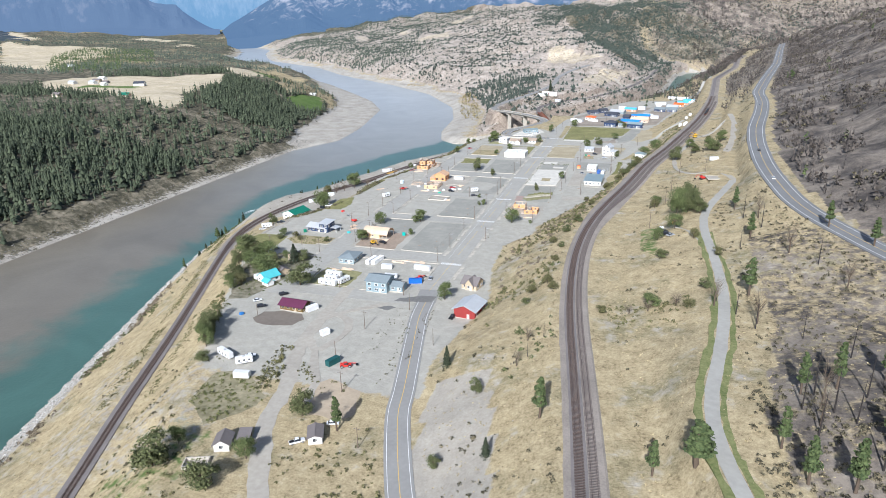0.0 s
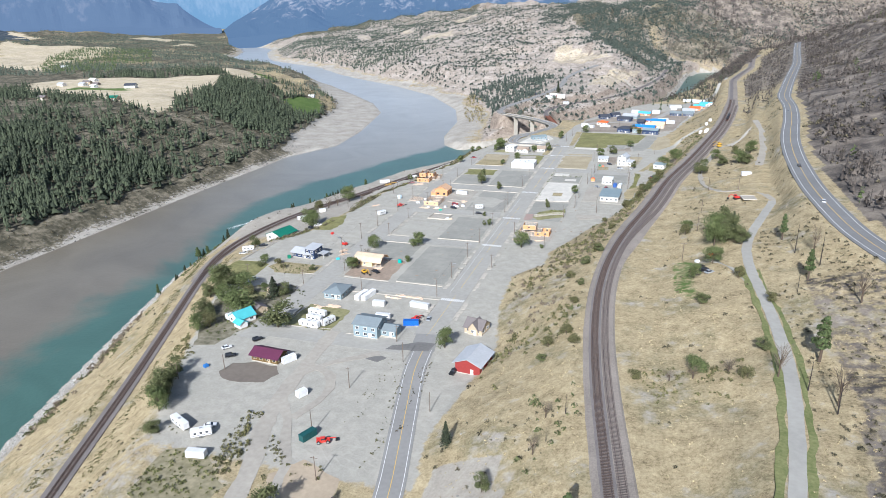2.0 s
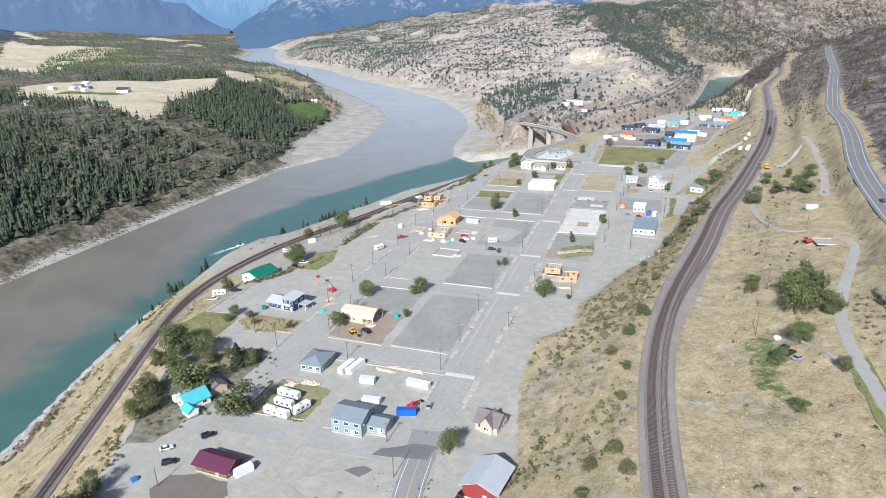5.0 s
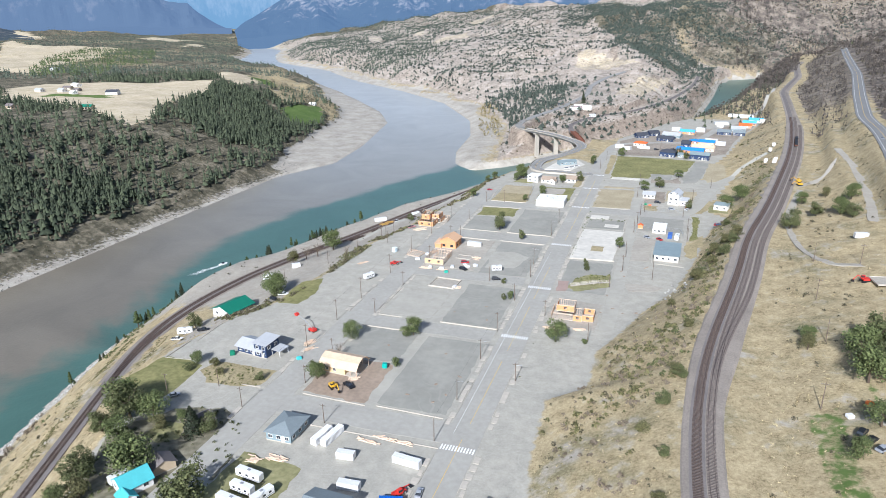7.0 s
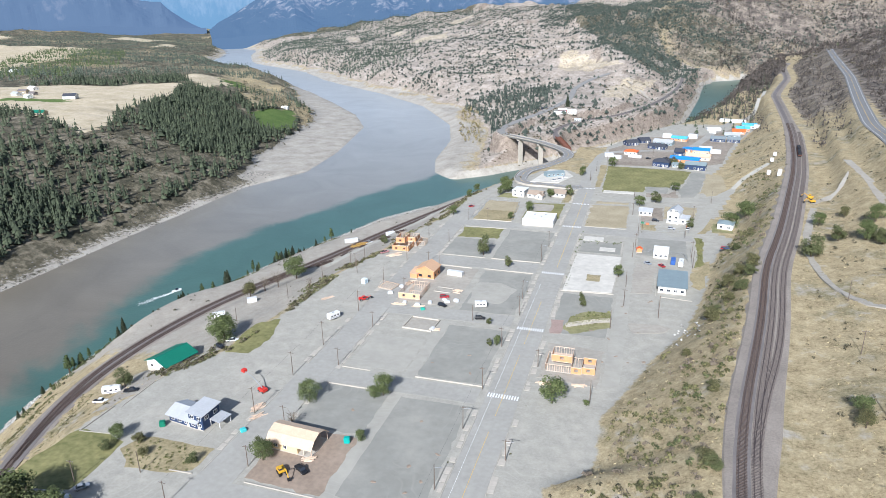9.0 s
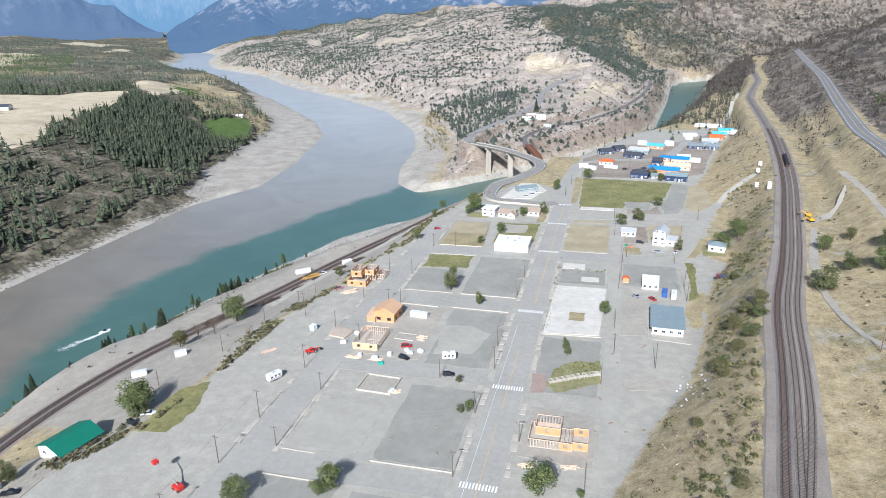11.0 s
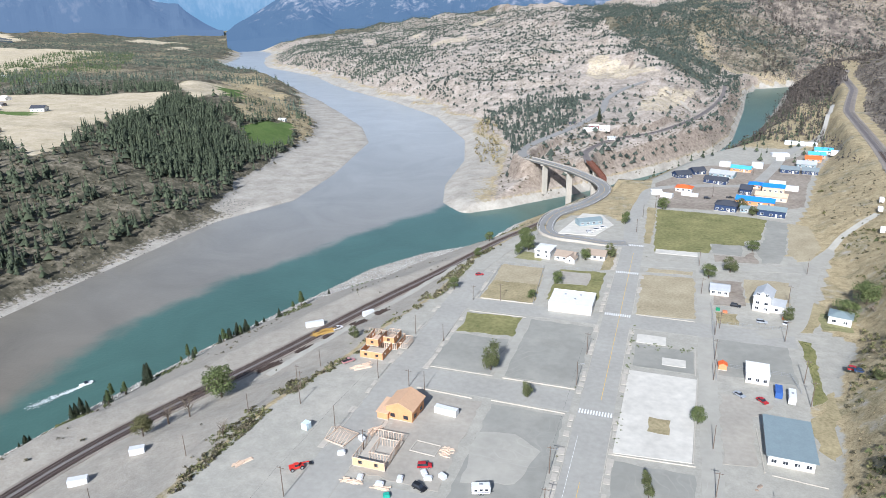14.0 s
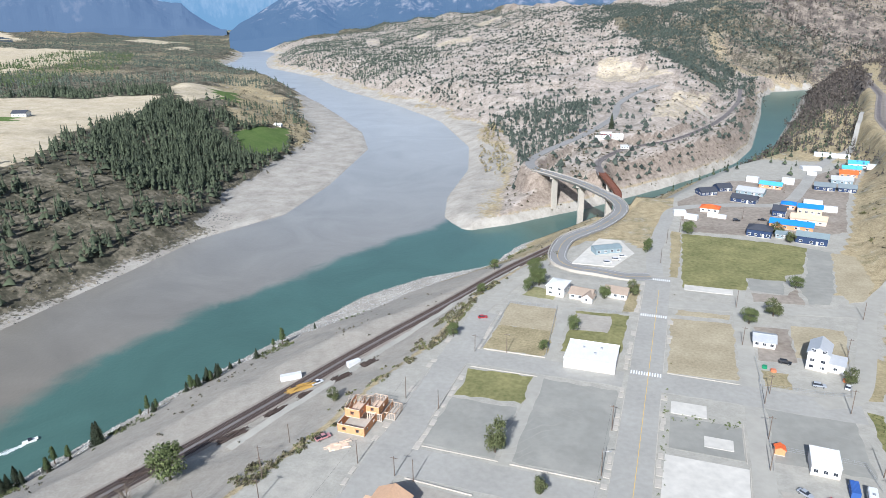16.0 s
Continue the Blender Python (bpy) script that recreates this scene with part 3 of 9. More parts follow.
def build_ground():
    ny, nx = GX.shape
    me = bpy.data.meshes.new("ground")
    co = np.stack([GX, GY, GZ], -1).reshape(-1, 3)
    idx = np.arange(ny * nx).reshape(ny, nx)
    q = np.stack([idx[:-1, :-1], idx[:-1, 1:], idx[1:, 1:], idx[1:, :-1]], -1).reshape(-1, 4)
    me.vertices.add(len(co))
    me.vertices.foreach_set("co", co.ravel())
    me.loops.add(q.size)
    me.loops.foreach_set("vertex_index", q.ravel().astype(np.int32))
    me.polygons.add(len(q))
    me.polygons.foreach_set("loop_start", np.arange(0, q.size, 4, dtype=np.int32))
    me.polygons.foreach_set("use_smooth", np.ones(len(q), bool))
    me.update(calc_edges=True)
    a, b = zone_masks(GX, GY, GZ)
    for nm, v in (("zone_a", a), ("zone_b", b)):
        at = me.attributes.new(nm, "FLOAT_COLOR", "POINT")
        at.data.foreach_set("color", v.reshape(-1, 4).astype(np.float32).ravel())
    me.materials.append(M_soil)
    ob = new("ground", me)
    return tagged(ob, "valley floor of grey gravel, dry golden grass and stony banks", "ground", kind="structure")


build_ground()


# ---- water ----
def water_material():
    m = bpy.data.materials.new("river_water")
    m.use_nodes = True
    nt = m.node_tree
    L = nt.links
    b = nt.nodes["Principled BSDF"]
    b.inputs["Roughness"].default_value = 0.28
    b.inputs["IOR"].default_value = 1.33
    b.inputs["Specular IOR Level"].default_value = 0.6
    tc = nt.nodes.new("ShaderNodeTexCoord")
    at = nt.nodes.new("ShaderNodeAttribute")
    at.attribute_name = "clear"
    n = nt.nodes.new("ShaderNodeTexNoise")
    n.inputs["Scale"].default_value = 0.035
    n.inputs["Detail"].default_value = 7
    n.inputs["Roughness"].default_value = 0.65
    n.inputs["Distortion"].default_value = 0.6
    L.new(tc.outputs["Object"], n.inputs["Vector"])
    sub = nt.nodes.new("ShaderNodeMath")
    sub.operation = "MULTIPLY_ADD"
    sub.inputs[1].default_value = 0.5
    sub.inputs[2].default_value = -0.25
    L.new(n.outputs["Fac"], sub.inputs[0])
    add = nt.nodes.new("ShaderNodeMath")
    add.operation = "ADD"
    L.new(sub.outputs[0], add.inputs[0])
    L.new(at.outputs["Fac"], add.inputs[1])
    mr = nt.nodes.new("ShaderNodeMapRange")
    mr.interpolation_type = "SMOOTHSTEP"
    mr.inputs["From Min"].default_value = 0.36
    mr.inputs["From Max"].default_value = 0.64
    L.new(add.outputs[0], mr.inputs["Value"])
    mx = nt.nodes.new("ShaderNodeMix")
    mx.data_type = "RGBA"
    mx.inputs[6].default_value = (0.205, 0.186, 0.152, 1)
    mx.inputs[7].default_value = (0.066, 0.13, 0.108, 1)
    L.new(mr.outputs["Result"], mx.inputs[0])
    # silty brown nearby; upstream the sky's reflection is painted in as pale grey
    silt_sheen = nt.nodes.new("ShaderNodeMix")
    silt_sheen.data_type = "RGBA"
    silt_sheen.inputs[6].default_value, silt_sheen.inputs[7].default_value = (0.175, 0.154, 0.12, 1), (0.38, 0.39, 0.385, 1)
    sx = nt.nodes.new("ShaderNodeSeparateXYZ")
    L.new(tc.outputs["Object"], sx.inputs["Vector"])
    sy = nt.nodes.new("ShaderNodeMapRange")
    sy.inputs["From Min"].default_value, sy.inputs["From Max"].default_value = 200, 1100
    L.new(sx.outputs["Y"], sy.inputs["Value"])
    L.new(sy.outputs["Result"], silt_sheen.inputs[0])
    L.new(silt_sheen.outputs[2], mx.inputs[6])
    big = nt.nodes.new("ShaderNodeTexNoise")
    big.inputs["Scale"].default_value = 0.012
    big.inputs["Detail"].default_value = 8
    big.inputs["Roughness"].default_value = 0.7
    big.inputs["Distortion"].default_value = 1.2
    L.new(tc.outputs["Object"], big.inputs["Vector"])
    hv = nt.nodes.new("ShaderNodeHueSaturation")
    vr = nt.nodes.new("ShaderNodeMapRange")
    vr.inputs["From Min"].default_value, vr.inputs["From Max"].default_value = 0.3, 0.7
    vr.inputs["To Min"].default_value, vr.inputs["To Max"].default_value = 0.84, 1.16
    L.new(big.outputs["Fac"], vr.inputs["Value"])
    L.new(vr.outputs["Result"], hv.inputs["Value"])
    L.new(mx.outputs[2], hv.inputs["Color"])
    L.new(hv.outputs["Color"], b.inputs["Base Color"])
    w = nt.nodes.new("ShaderNodeTexNoise")
    w.inputs["Scale"].default_value = 0.5
    w.inputs["Detail"].default_value = 6
    L.new(tc.outputs["Object"], w.inputs["Vector"])
    bn = nt.nodes.new("ShaderNodeBump")
    bn.inputs["Strength"].default_value = 0.25
    bn.inputs["Distance"].default_value = 0.4
    L.new(w.outputs["Fac"], bn.inputs["Height"])
    L.new(bn.outputs["Normal"], b.inputs["Normal"])
    return m


M_water = water_material()
# middle of the seam between the silty and the clear water: y, x
SEAM = xy(-900, -150, -150, -225, -80, -245, 40, -267, 133, -271, 200, -288, 240, -296, 293, -300, 345, -288, 385, -286, 402, -273, 441, -256, 491, -247, 537, -221, 593, -199, 640, -190)


def build_water():
    ys = np.concatenate([np.arange(-800, 3250, 12.0)])
    xs = np.arange(-2450, 900, 12.0)
    X, Y = np.meshgrid(xs, ys)
    ny, nx = X.shape
    seam = np.interp(Y, *SEAM)
    clear = np.clip(0.5 + (X - seam) / np.interp(Y, [0, 350], [150, 60]), 0, 1)
    far = (Y > 640) & (X < np.interp(Y, *SHORE_N) + 90)
    clear = np.where(far, 0, clear)
    co = np.stack([X, Y, np.full(X.shape, RIVER_Z)], -1).reshape(-1, 3)
    idx = np.arange(ny * nx).reshape(ny, nx)
    q = np.stack([idx[:-1, :-1], idx[:-1, 1:], idx[1:, 1:], idx[1:, :-1]], -1)
    gi = np.clip(np.searchsorted(GX[0], X[:-1, :-1] + 6) - 1, 0, GX.shape[1] - 1)
    gj = np.clip(np.searchsorted(GY[:, 0], Y[:-1, :-1] + 6) - 1, 0, GX.shape[0] - 1)
    low = GZ[gj, gi] < -40
    q = q[low].reshape(-1, 4)
    used = np.unique(q)
    remap = np.full(ny * nx, -1)
    remap[used] = np.arange(len(used))
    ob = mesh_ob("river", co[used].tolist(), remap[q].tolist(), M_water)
    at = ob.data.attributes.new("clear", "FLOAT", "POINT")
    at.data.foreach_set("value", clear.ravel()[used].astype(np.float32))
    tagged(ob, "wide river of silty grey-brown water, painted pale upstream for sky reflection, meeting clear teal water", "river", kind="structure")


build_water()


# ---- roads and tracks ----
def smooth_line(pts, step=4.0):
    """Points along a smooth curve through pts."""
    p = [Vector(q) for q in pts]
    p = [p[0] * 2 - p[1]] + p + [p[-1] * 2 - p[-2]]
    out = []
    for k in range(1, len(p) - 2):
        n = max(1, int((p[k + 1] - p[k]).length / step))
        for i in range(n):
            t = i / n
            a, b, c, d = p[k - 1], p[k], p[k + 1], p[k + 2]
            out.append(0.5 * ((2 * b) + (c - a) * t + (2 * a - 5 * b + 4 * c - d) * t * t + (3 * b - a - 3 * c + d) * t * t * t))
    out.append(p[-2])
    return out


def from_line(line, y0, y1, step=6.0):
    ys = np.arange(y0, y1, step)
    v = np.interp(ys, *line)
    k = np.ones(9) / 9
    vs = np.convolve(np.pad(v, 4, mode="edge"), k, "valid")
    vs[:4], vs[-4:] = v[:4], v[-4:]
    return [Vector((a, b)) for a, b in zip(vs, ys)]


def side(line, k):
    a, b = line[max(k - 1, 0)], line[min(k + 1, len(line) - 1)]
    d = (b - a)
    d = Vector((d.x, d.y)).normalized()
    return Vector((d.y, -d.x))


def strip(name, line, width, material, dz=0.05, off=0.0, zs=None, skirt=0.6, parent=None, crown=0.0, jitter=0.0):
    """A ribbon of road along a line on the ground, with sides going down into it."""
    v, f = [], []
    r = random.Random(len(line) + int(width * 10))
    for k, p in enumerate(line):
        s = side(line, k)
        c = Vector((p.x, p.y)) + s * off
        z = (zs[k] if zs else ground(c.x, c.y)) + dz
        wl, wr = width / 2 + r.uniform(-jitter, jitter), width / 2 + r.uniform(-jitter, jitter)
        a, b = c - s * wl, c + s * wr
        v += [(a.x, a.y, z - skirt), (a.x, a.y, z), (c.x, c.y, z + crown), (b.x, b.y, z), (b.x, b.y, z - skirt)]
    for k in range(len(line) - 1):
        for i in range(4):
            f.append((k * 5 + i, k * 5 + i + 1, k * 5 + 5 + i + 1, k * 5 + 5 + i))
    return mesh_ob(name, v, f, material, parent)


def dashes(name, line, width, dash, gap, material, dz, off=0.0, zs=None, parent=None):
    v, f = [], []
    s, on, left = 0.0, True, dash
    cur = []
    runs = []
    for k in range(len(line) - 1):
        a, b = line[k], line[k + 1]
        n = max(1, int((b - a).length / 0.5))
        for i in range(n):
            t = i / n
            z = (zs[k] * (1 - t) + zs[k + 1] * t) if zs else None
            q = a.lerp(b, t)
            if on:
                cur.append((q, side(line, k), z))
            left -= (b - a).length / n
            if left <= 0:
                if on and len(cur) > 1:
                    runs.append(cur)
                cur, on = [], not on
                left = dash if on else gap
    for run in runs:
        base = len(v)
        for q, sd, z in (run[0], run[-1]):
            c = Vector((q.x, q.y)) + sd * off
            zz = (z if z is not None else ground(c.x, c.y)) + dz
            for w in (-width / 2, width / 2):
                e = c + sd * w
                v.append((e.x, e.y, zz))
        f.append((base, base + 1, base + 3, base + 2))
    return mesh_ob(name, v, f, material, parent)


def level(line, smooth=9):
    """Smoothed heights of the ground along a line."""
    z = np.array([ground(p.x, p.y) for p in line])
    k = np.ones(smooth) / smooth
    return list(np.convolve(np.pad(z, smooth // 2, mode="edge"), k, "valid"))



def part(name, bm, material, parent=None, label=""):
    """Links a bmesh as one mesh object under a thing or a part."""
    me = bpy.data.meshes.new(name)
    bm.to_mesh(me)
    bm.free()
    me.materials.append(material)
    ob = new(name, me)
    ob.parent = parent
    return tagged(ob, label)


def add_box(bm, x0, x1, y0, y1, z0, z1, m=None, taper=0.0):
    cx, cy = (x0 + x1) / 2, (y0 + y1) / 2
    v = []
    for z, k in ((z0, 1.0), (z1, 1.0 - taper)):
        for x, y in ((x0, y0), (x1, y0), (x1, y1), (x0, y1)):
            p = Vector((cx + (x - cx) * k, cy + (y - cy) * k, z))
            v.append(bm.verts.new(m @ p if m else p))
    for f in ((3, 2, 1, 0), (4, 5, 6, 7), (0, 1, 5, 4), (1, 2, 6, 5), (2, 3, 7, 6), (3, 0, 4, 7)):
        bm.faces.new([v[i] for i in f])


def boxes(*rows):
    bm = bmesh.new()
    for r in rows:
        add_box(bm, *r)
    return bm


def add_prism(bm, poly, z0, z1):
    """A solid over a polygon of (x, y) pairs."""
    lo = [bm.verts.new((x, y, z0)) for x, y in poly]
    hi = [bm.verts.new((x, y, z1)) for x, y in poly]
    n = len(poly)
    bm.faces.new(hi)
    bm.faces.new(lo[::-1])
    for i in range(n):
        bm.faces.new((lo[i], lo[(i + 1) % n], hi[(i + 1) % n], hi[i]))


def add_tube(bm, a, b, r0, r1=None, seg=6):
    a, b = Vector(a), Vector(b)
    r1 = r0 if r1 is None else r1
    d = (b - a).normalized()
    s = d.orthogonal().normalized()
    t = d.cross(s)
    ra, rb = [], []
    for k in range(seg):
        w = 2 * math.pi * k / seg
        o = s * math.cos(w) + t * math.sin(w)
        ra.append(bm.verts.new(a + o * r0))
        rb.append(bm.verts.new(b + o * r1))
    for k in range(seg):
        bm.faces.new((ra[k], ra[(k + 1) % seg], rb[(k + 1) % seg], rb[k]))
    bm.faces.new(ra[::-1])
    bm.faces.new(rb)


def thing(name, label, category, m=None, group=""):
    e = new(name)
    if m is not None:
        e.matrix_basis = m
    return tagged(e, label, category, group)


def spot(x, y, rz=0, dz=0.0):
    return pose(x, y, ground(x, y) + dz, 0, 0, rz)


def wobble(poly, step=3.0, amp=0.5, seed=1):
    """A polygon with an uneven outline."""
    r = random.Random(seed)
    out = []
    n = len(poly)
    for k in range(n):
        a, b = Vector(poly[k]), Vector(poly[(k + 1) % n])
        m = max(1, int((b - a).length / step))
        for i in range(m):
            p = a.lerp(b, i / m)
            out.append((p.x + r.uniform(-amp, amp), p.y + r.uniform(-amp, amp)))
    return out


def patch(name, poly, material, dz, label, category, amp=0.4, seed=1, base=None):
    """A flat piece of ground cover lying on the town bench."""
    bm = bmesh.new()
    z = 0.0 if base is None else base
    add_prism(bm, wobble(poly, 3.0, amp, seed) if amp else poly, z - 0.3, z + dz)
    ob = part(name, bm, material)
    return tagged(ob, label, category, kind="structure")


# ---- roads ----
south = smooth_line([(70, -262), (52, -215), (36.6, -181), (24.5, -150), (20.2, -132), (11.4, -96.6), (5, -70), (2.6, -52)])
z_s = level(south, 5)
south_road = tagged(strip("road", south, 9.2, M_asphalt, 0.12, zs=z_s), "two-lane asphalt road with painted white and yellow lines", "road", kind="structure")
for o in (-3.6, 3.6):
    strip("edge_line", south, 0.16, M_line_white, 0.13, off=o, zs=z_s, skirt=0.005, parent=south_road)
strip("centre_line", south, 0.22, M_line_yellow, 0.13, zs=z_s, skirt=0.005, parent=south_road)
main = [Vector((0, y)) for y in np.arange(-40, 402, 6.0)]
zero = [0.0] * len(main)
link = smooth_line([(2.6, -54), (1.2, -46), (0, -38)])
tagged(strip("road", link, 10.5, M_asphalt, 0.10, zs=[0.0] * len(link)), "asphalt road entering the town", "road", kind="structure")
main_road = tagged(strip("road", main, 12.4, M_street, 0.09, zs=zero), "wide pale asphalt main street of the town", "road", kind="structure")
dashes("centre_line", main[:43], 0.16, 46, 9, M_line_yellow, 0.10, zs=zero, parent=main_road)
strip("parking_line", main[8:40], 0.1, M_line_white, 0.10, off=-3.9, zs=zero[8:40], skirt=0.005, parent=main_road)
strip("centre_line", main[43:71], 0.2, M_line_yellow, 0.10, off=1.0, zs=zero[43:71], skirt=0.005, parent=main_road)
for k, yc in enumerate((0, 83, 140, 209, 293, 348, 394)):
    cw = tagged(new("crosswalk"), "white painted zebra crossing on the street", "crosswalk", kind="structure")
    me = None
    for i in range(12):
        x = -5.5 + i * 1.0
        if me is None:
            me = bpy.data.meshes.new("stripe")
            bm = boxes((-0.27, 0.27, -1.4, 1.4, 0, 0.012))
            bm.to_mesh(me)
            bm.free()
            me.materials.append(M_line_white)
        ob = new("stripe", me)
        ob.parent = cw
        ob.location = (x, yc, 0.092)
west_st = [Vector((-75.6, y)) for y in np.arange(-62, 330, 6.0)]
tagged(strip("road", west_st, 13.0, M_street, 0.07, jitter=0.25), "pale asphalt side street with worn edges", "road", kind="structure")
for y0, y1, x0, x1 in ((-58, -46, -82, -4), (1.5, 13.5, -82, -6), (75.5, 86, -69, -6), (140, 151, -69, -6), (207, 221, -69, -6), (280, 292, -80, -6), (281, 295, 6, 74)):
    ln = [Vector((x, (y0 + y1) / 2)) for x in np.arange(x0, x1 + 0.1, 4.0)]
    tagged(strip("road", ln, y1 - y0, M_street, 0.05, jitter=0.3), "pale asphalt cross street between empty lots", "road", kind="structure")
for ln, w in (([(-39, 15), (-38.5, 74)], 4.5), ([(-38.5, 87), (-38.5, 139)], 4.5), ([(-39, 222), (-39, 345)], 4.0), ([(37.5, 100), (38, 200), (38, 390)], 6.5)):
    tagged(strip("lane", smooth_line(ln), w, M_gravel, 0.04, jitter=0.3), "narrow gravel lane behind the lots", "lane", kind="structure")
n_rd = smooth_line([(-2, 400), (-4, 432), (-3, 465), (-1, 492), (6, 533), (40, 553), (77, 566), (97, 620), (114, 683), (135, 740), (165, 802), (203, 956)])
tagged(strip("road", n_rd, 8.5, M_street, 0.08), "pale road leading to the new houses", "road", kind="structure")
e_rd = smooth_line([(60, 290), (74, 300), (84, 335), (95, 384), (112, 419), (126, 436), (137, 445)])
tagged(strip("road", e_rd, 7.5, M_gravel, 0.08), "gravel road along the foot of the slope", "road", kind="structure")
x_rd = smooth_line([(6, 364), (40, 369), (90, 378)])
tagged(strip("road", x_rd, 9, M_gravel, 0.06), "wide gravel cross street", "road", kind="structure")

# the ramp, the bridge and the road on the far bank


def curve3(pts, step=4.0):
    return smooth_line(pts, step)


def strip3(name, line, width, material, thick, parent=None, off=0.0, dz=0.0):
    v, f = [], []
    for k, p in enumerate(line):
        s = side(line, k)
        a = Vector((p.x, p.y)) + s * (off - width / 2)
        b = Vector((p.x, p.y)) + s * (off + width / 2)
        z = p.z + dz
        v += [(a.x, a.y, z), (b.x, b.y, z), (b.x, b.y, z - thick), (a.x, a.y, z - thick)]
    for k in range(len(line) - 1):
        for i in range(4):
            j = (i + 1) % 4
            f.append((k * 4 + i, k * 4 + j, k * 4 + 4 + j, k * 4 + 4 + i))
    f += [(3, 2, 1, 0), tuple(len(v) - 4 + i for i in range(4))]
    return mesh_ob(name, v, f, material, parent)


M_deck = mat("deck_concrete", (0.40, 0.39, 0.37), 0.85, var=0.12, scale=0.8, scale2=0.1)
ramp = curve3(RAMP)
cut = min(range(len(ramp)), key=lambda k: (ramp[k].x + 34) ** 2 + (ramp[k].y - 535) ** 2)
rampA, rampB = ramp[: cut + 1], ramp[cut:]
r1 = tagged(strip3("road", rampA, 10.5, M_asphalt, 3.5), "asphalt ramp curving up to the bridge", "road", kind="structure")
for o in (-4.2, 4.2):
    strip3("edge_line", rampA, 0.18, M_line_white, 0.01, r1, o, 0.02)
strip3("centre_line", rampA, 0.2, M_line_yellow, 0.01, r1, 0, 0.02)
wall = strip3("retaining_wall", rampA[2:], 0.5, M_concrete, 4.2, None, -5.4, 0.8)
tagged(wall, "pale concrete retaining wall along the ramp", "retaining wall", kind="structure")
bridge = thing("bridge", "long curved concrete road bridge on tall piers over the river", "bridge")
dk = strip3("deck", rampB, 11.0, M_asphalt, 0.5, bridge)
for o in (-4.3, 4.3):
    strip3("edge_line", rampB, 0.18, M_line_white, 0.01, dk, o, 0.02)
strip3("centre_line", rampB, 0.2, M_line_yellow, 0.01, dk, 0, 0.02)
for o in (-5.35, 5.35):
    strip3("parapet", rampB, 0.3, M_concrete, 0.9, bridge, o, 0.8)
for o in (-3.2, 0, 3.2):
    strip3("girder", rampB, 0.7, M_deck, 1.9, bridge, o, -0.45)
for x, y, zb in ((-104, 663, -46), (-74, 628, -54), (-46, 585, -30)):
    k = min(range(len(rampB)), key=lambda i: (rampB[i].x - x) ** 2 + (rampB[i].y - y) ** 2)
    s = side(rampB, k)
    ang = math.atan2(s.y, s.x)
    m = Matrix.Translation((x, y, 0)) @ Matrix.Rotation(ang, 4, "Z")
    bm = bmesh.new()
    add_box(bm, -2.6, 2.6, -1.1, 1.1, min(zb, ground(x, y)) - 3, rampB[k].z - 2.2, m)
    p = part("pier", bm, M_concrete, bridge)
    bm = bmesh.new()
    add_box(bm, -4.8, 4.8, -1.3, 1.3, rampB[k].z - 3.6, rampB[k].z - 2.2, m)
    part("pier_cap", bm, M_concrete, p)
far_rd = smooth_line([p[:2] for p in FAR_RD])
zf = list(np.interp([p.y for p in far_rd], [p[1] for p in FAR_RD], [p[2] for p in FAR_RD]))
tagged(strip("road", far_rd, 9.5, M_asphalt, 0.25, zs=zf, skirt=6), "grey road climbing the far bank", "road", kind="structure")
for ln in ([(-119, 690), (-108, 737), (-92, 760), (-80, 790), (-88, 815), (-108, 830)], [(-96, 880), (-75, 862), (-60, 850)], [(-20, 1190), (10, 1150), (38, 1100), (48, 1075)]):
    ln = smooth_line(ln)
    tagged(strip("lane", ln, 5.0, M_dirt, 0.15, zs=level(ln, 9)), "pale dirt lane on the far bank", "lane", kind="structure")

# railway bridge and line on the far bank

# wheel tracks across the south yard
for k, ln in enumerate(([(-12, -151), (-15, -137), (-22, -124), (-28, -112), (-36, -103)], [(-38, -83), (-28, -70), (-14, -60)], [(-26, -112), (-22, -96), (-26, -82), (-37, -76)])):
    ln = smooth_line(ln)
    tagged(strip("lane", ln, 3.6, M_dirt, 0.09 + 0.02 * k, zs=level(ln, 5), jitter=0.6), "pale dirt track worn across the yard", "lane", kind="structure")

# hillside highway and lane
hwy = from_line(HWY, -240, 1500)
z_h = level(hwy, 15)
hw = tagged(strip("road", hwy, 13.0, mat("highway_asphalt", (0.19, 0.19, 0.188), 0.9, var=0.14, scale=0.6, scale2=0.05, bump=0.1, bscale=8), 0.35, zs=z_h, skirt=1.5), "grey two-lane highway along the hillside", "road", kind="structure")
for o in (-4.6, 4.6):
    strip("edge_line", hwy, 0.22, M_line_white, 0.365, off=o, zs=z_h, skirt=0.005, parent=hw)
strip("centre_line", hwy, 0.3, M_line_yellow, 0.365, zs=z_h, skirt=0.005, parent=hw)
pth = from_line(PATH_E, -300, 112, 4.0)
tagged(strip("lane", pth, 4.1, M_street, 0.14, zs=level(pth, 7), jitter=0.15), "narrow grey paved lane through dry grass", "lane", kind="structure")
M_verge = mat("green_verge", (0.13, 0.17, 0.05), 0.95, var=0.35, scale=1.0, scale2=0.15, bump=0.5, bscale=5, other=(0.25, 0.25, 0.11))
for o in (-3.4, 3.4):
    tagged(strip("verge", pth[12:75], 2.2, M_verge, 0.1, off=o, zs=level(pth, 7)[12:75], jitter=0.6), "strip of green grass along the lane", "verge", kind="structure")
spur = smooth_line([(156, 108), (150, 128), (140, 138), (128, 150), (122, 190), (126, 240), (140, 300)])
tagged(strip("lane", spur, 4.0, M_dirt, 0.1, zs=level(spur, 5), jitter=0.3), "dirt track past a yard", "lane", kind="structure")
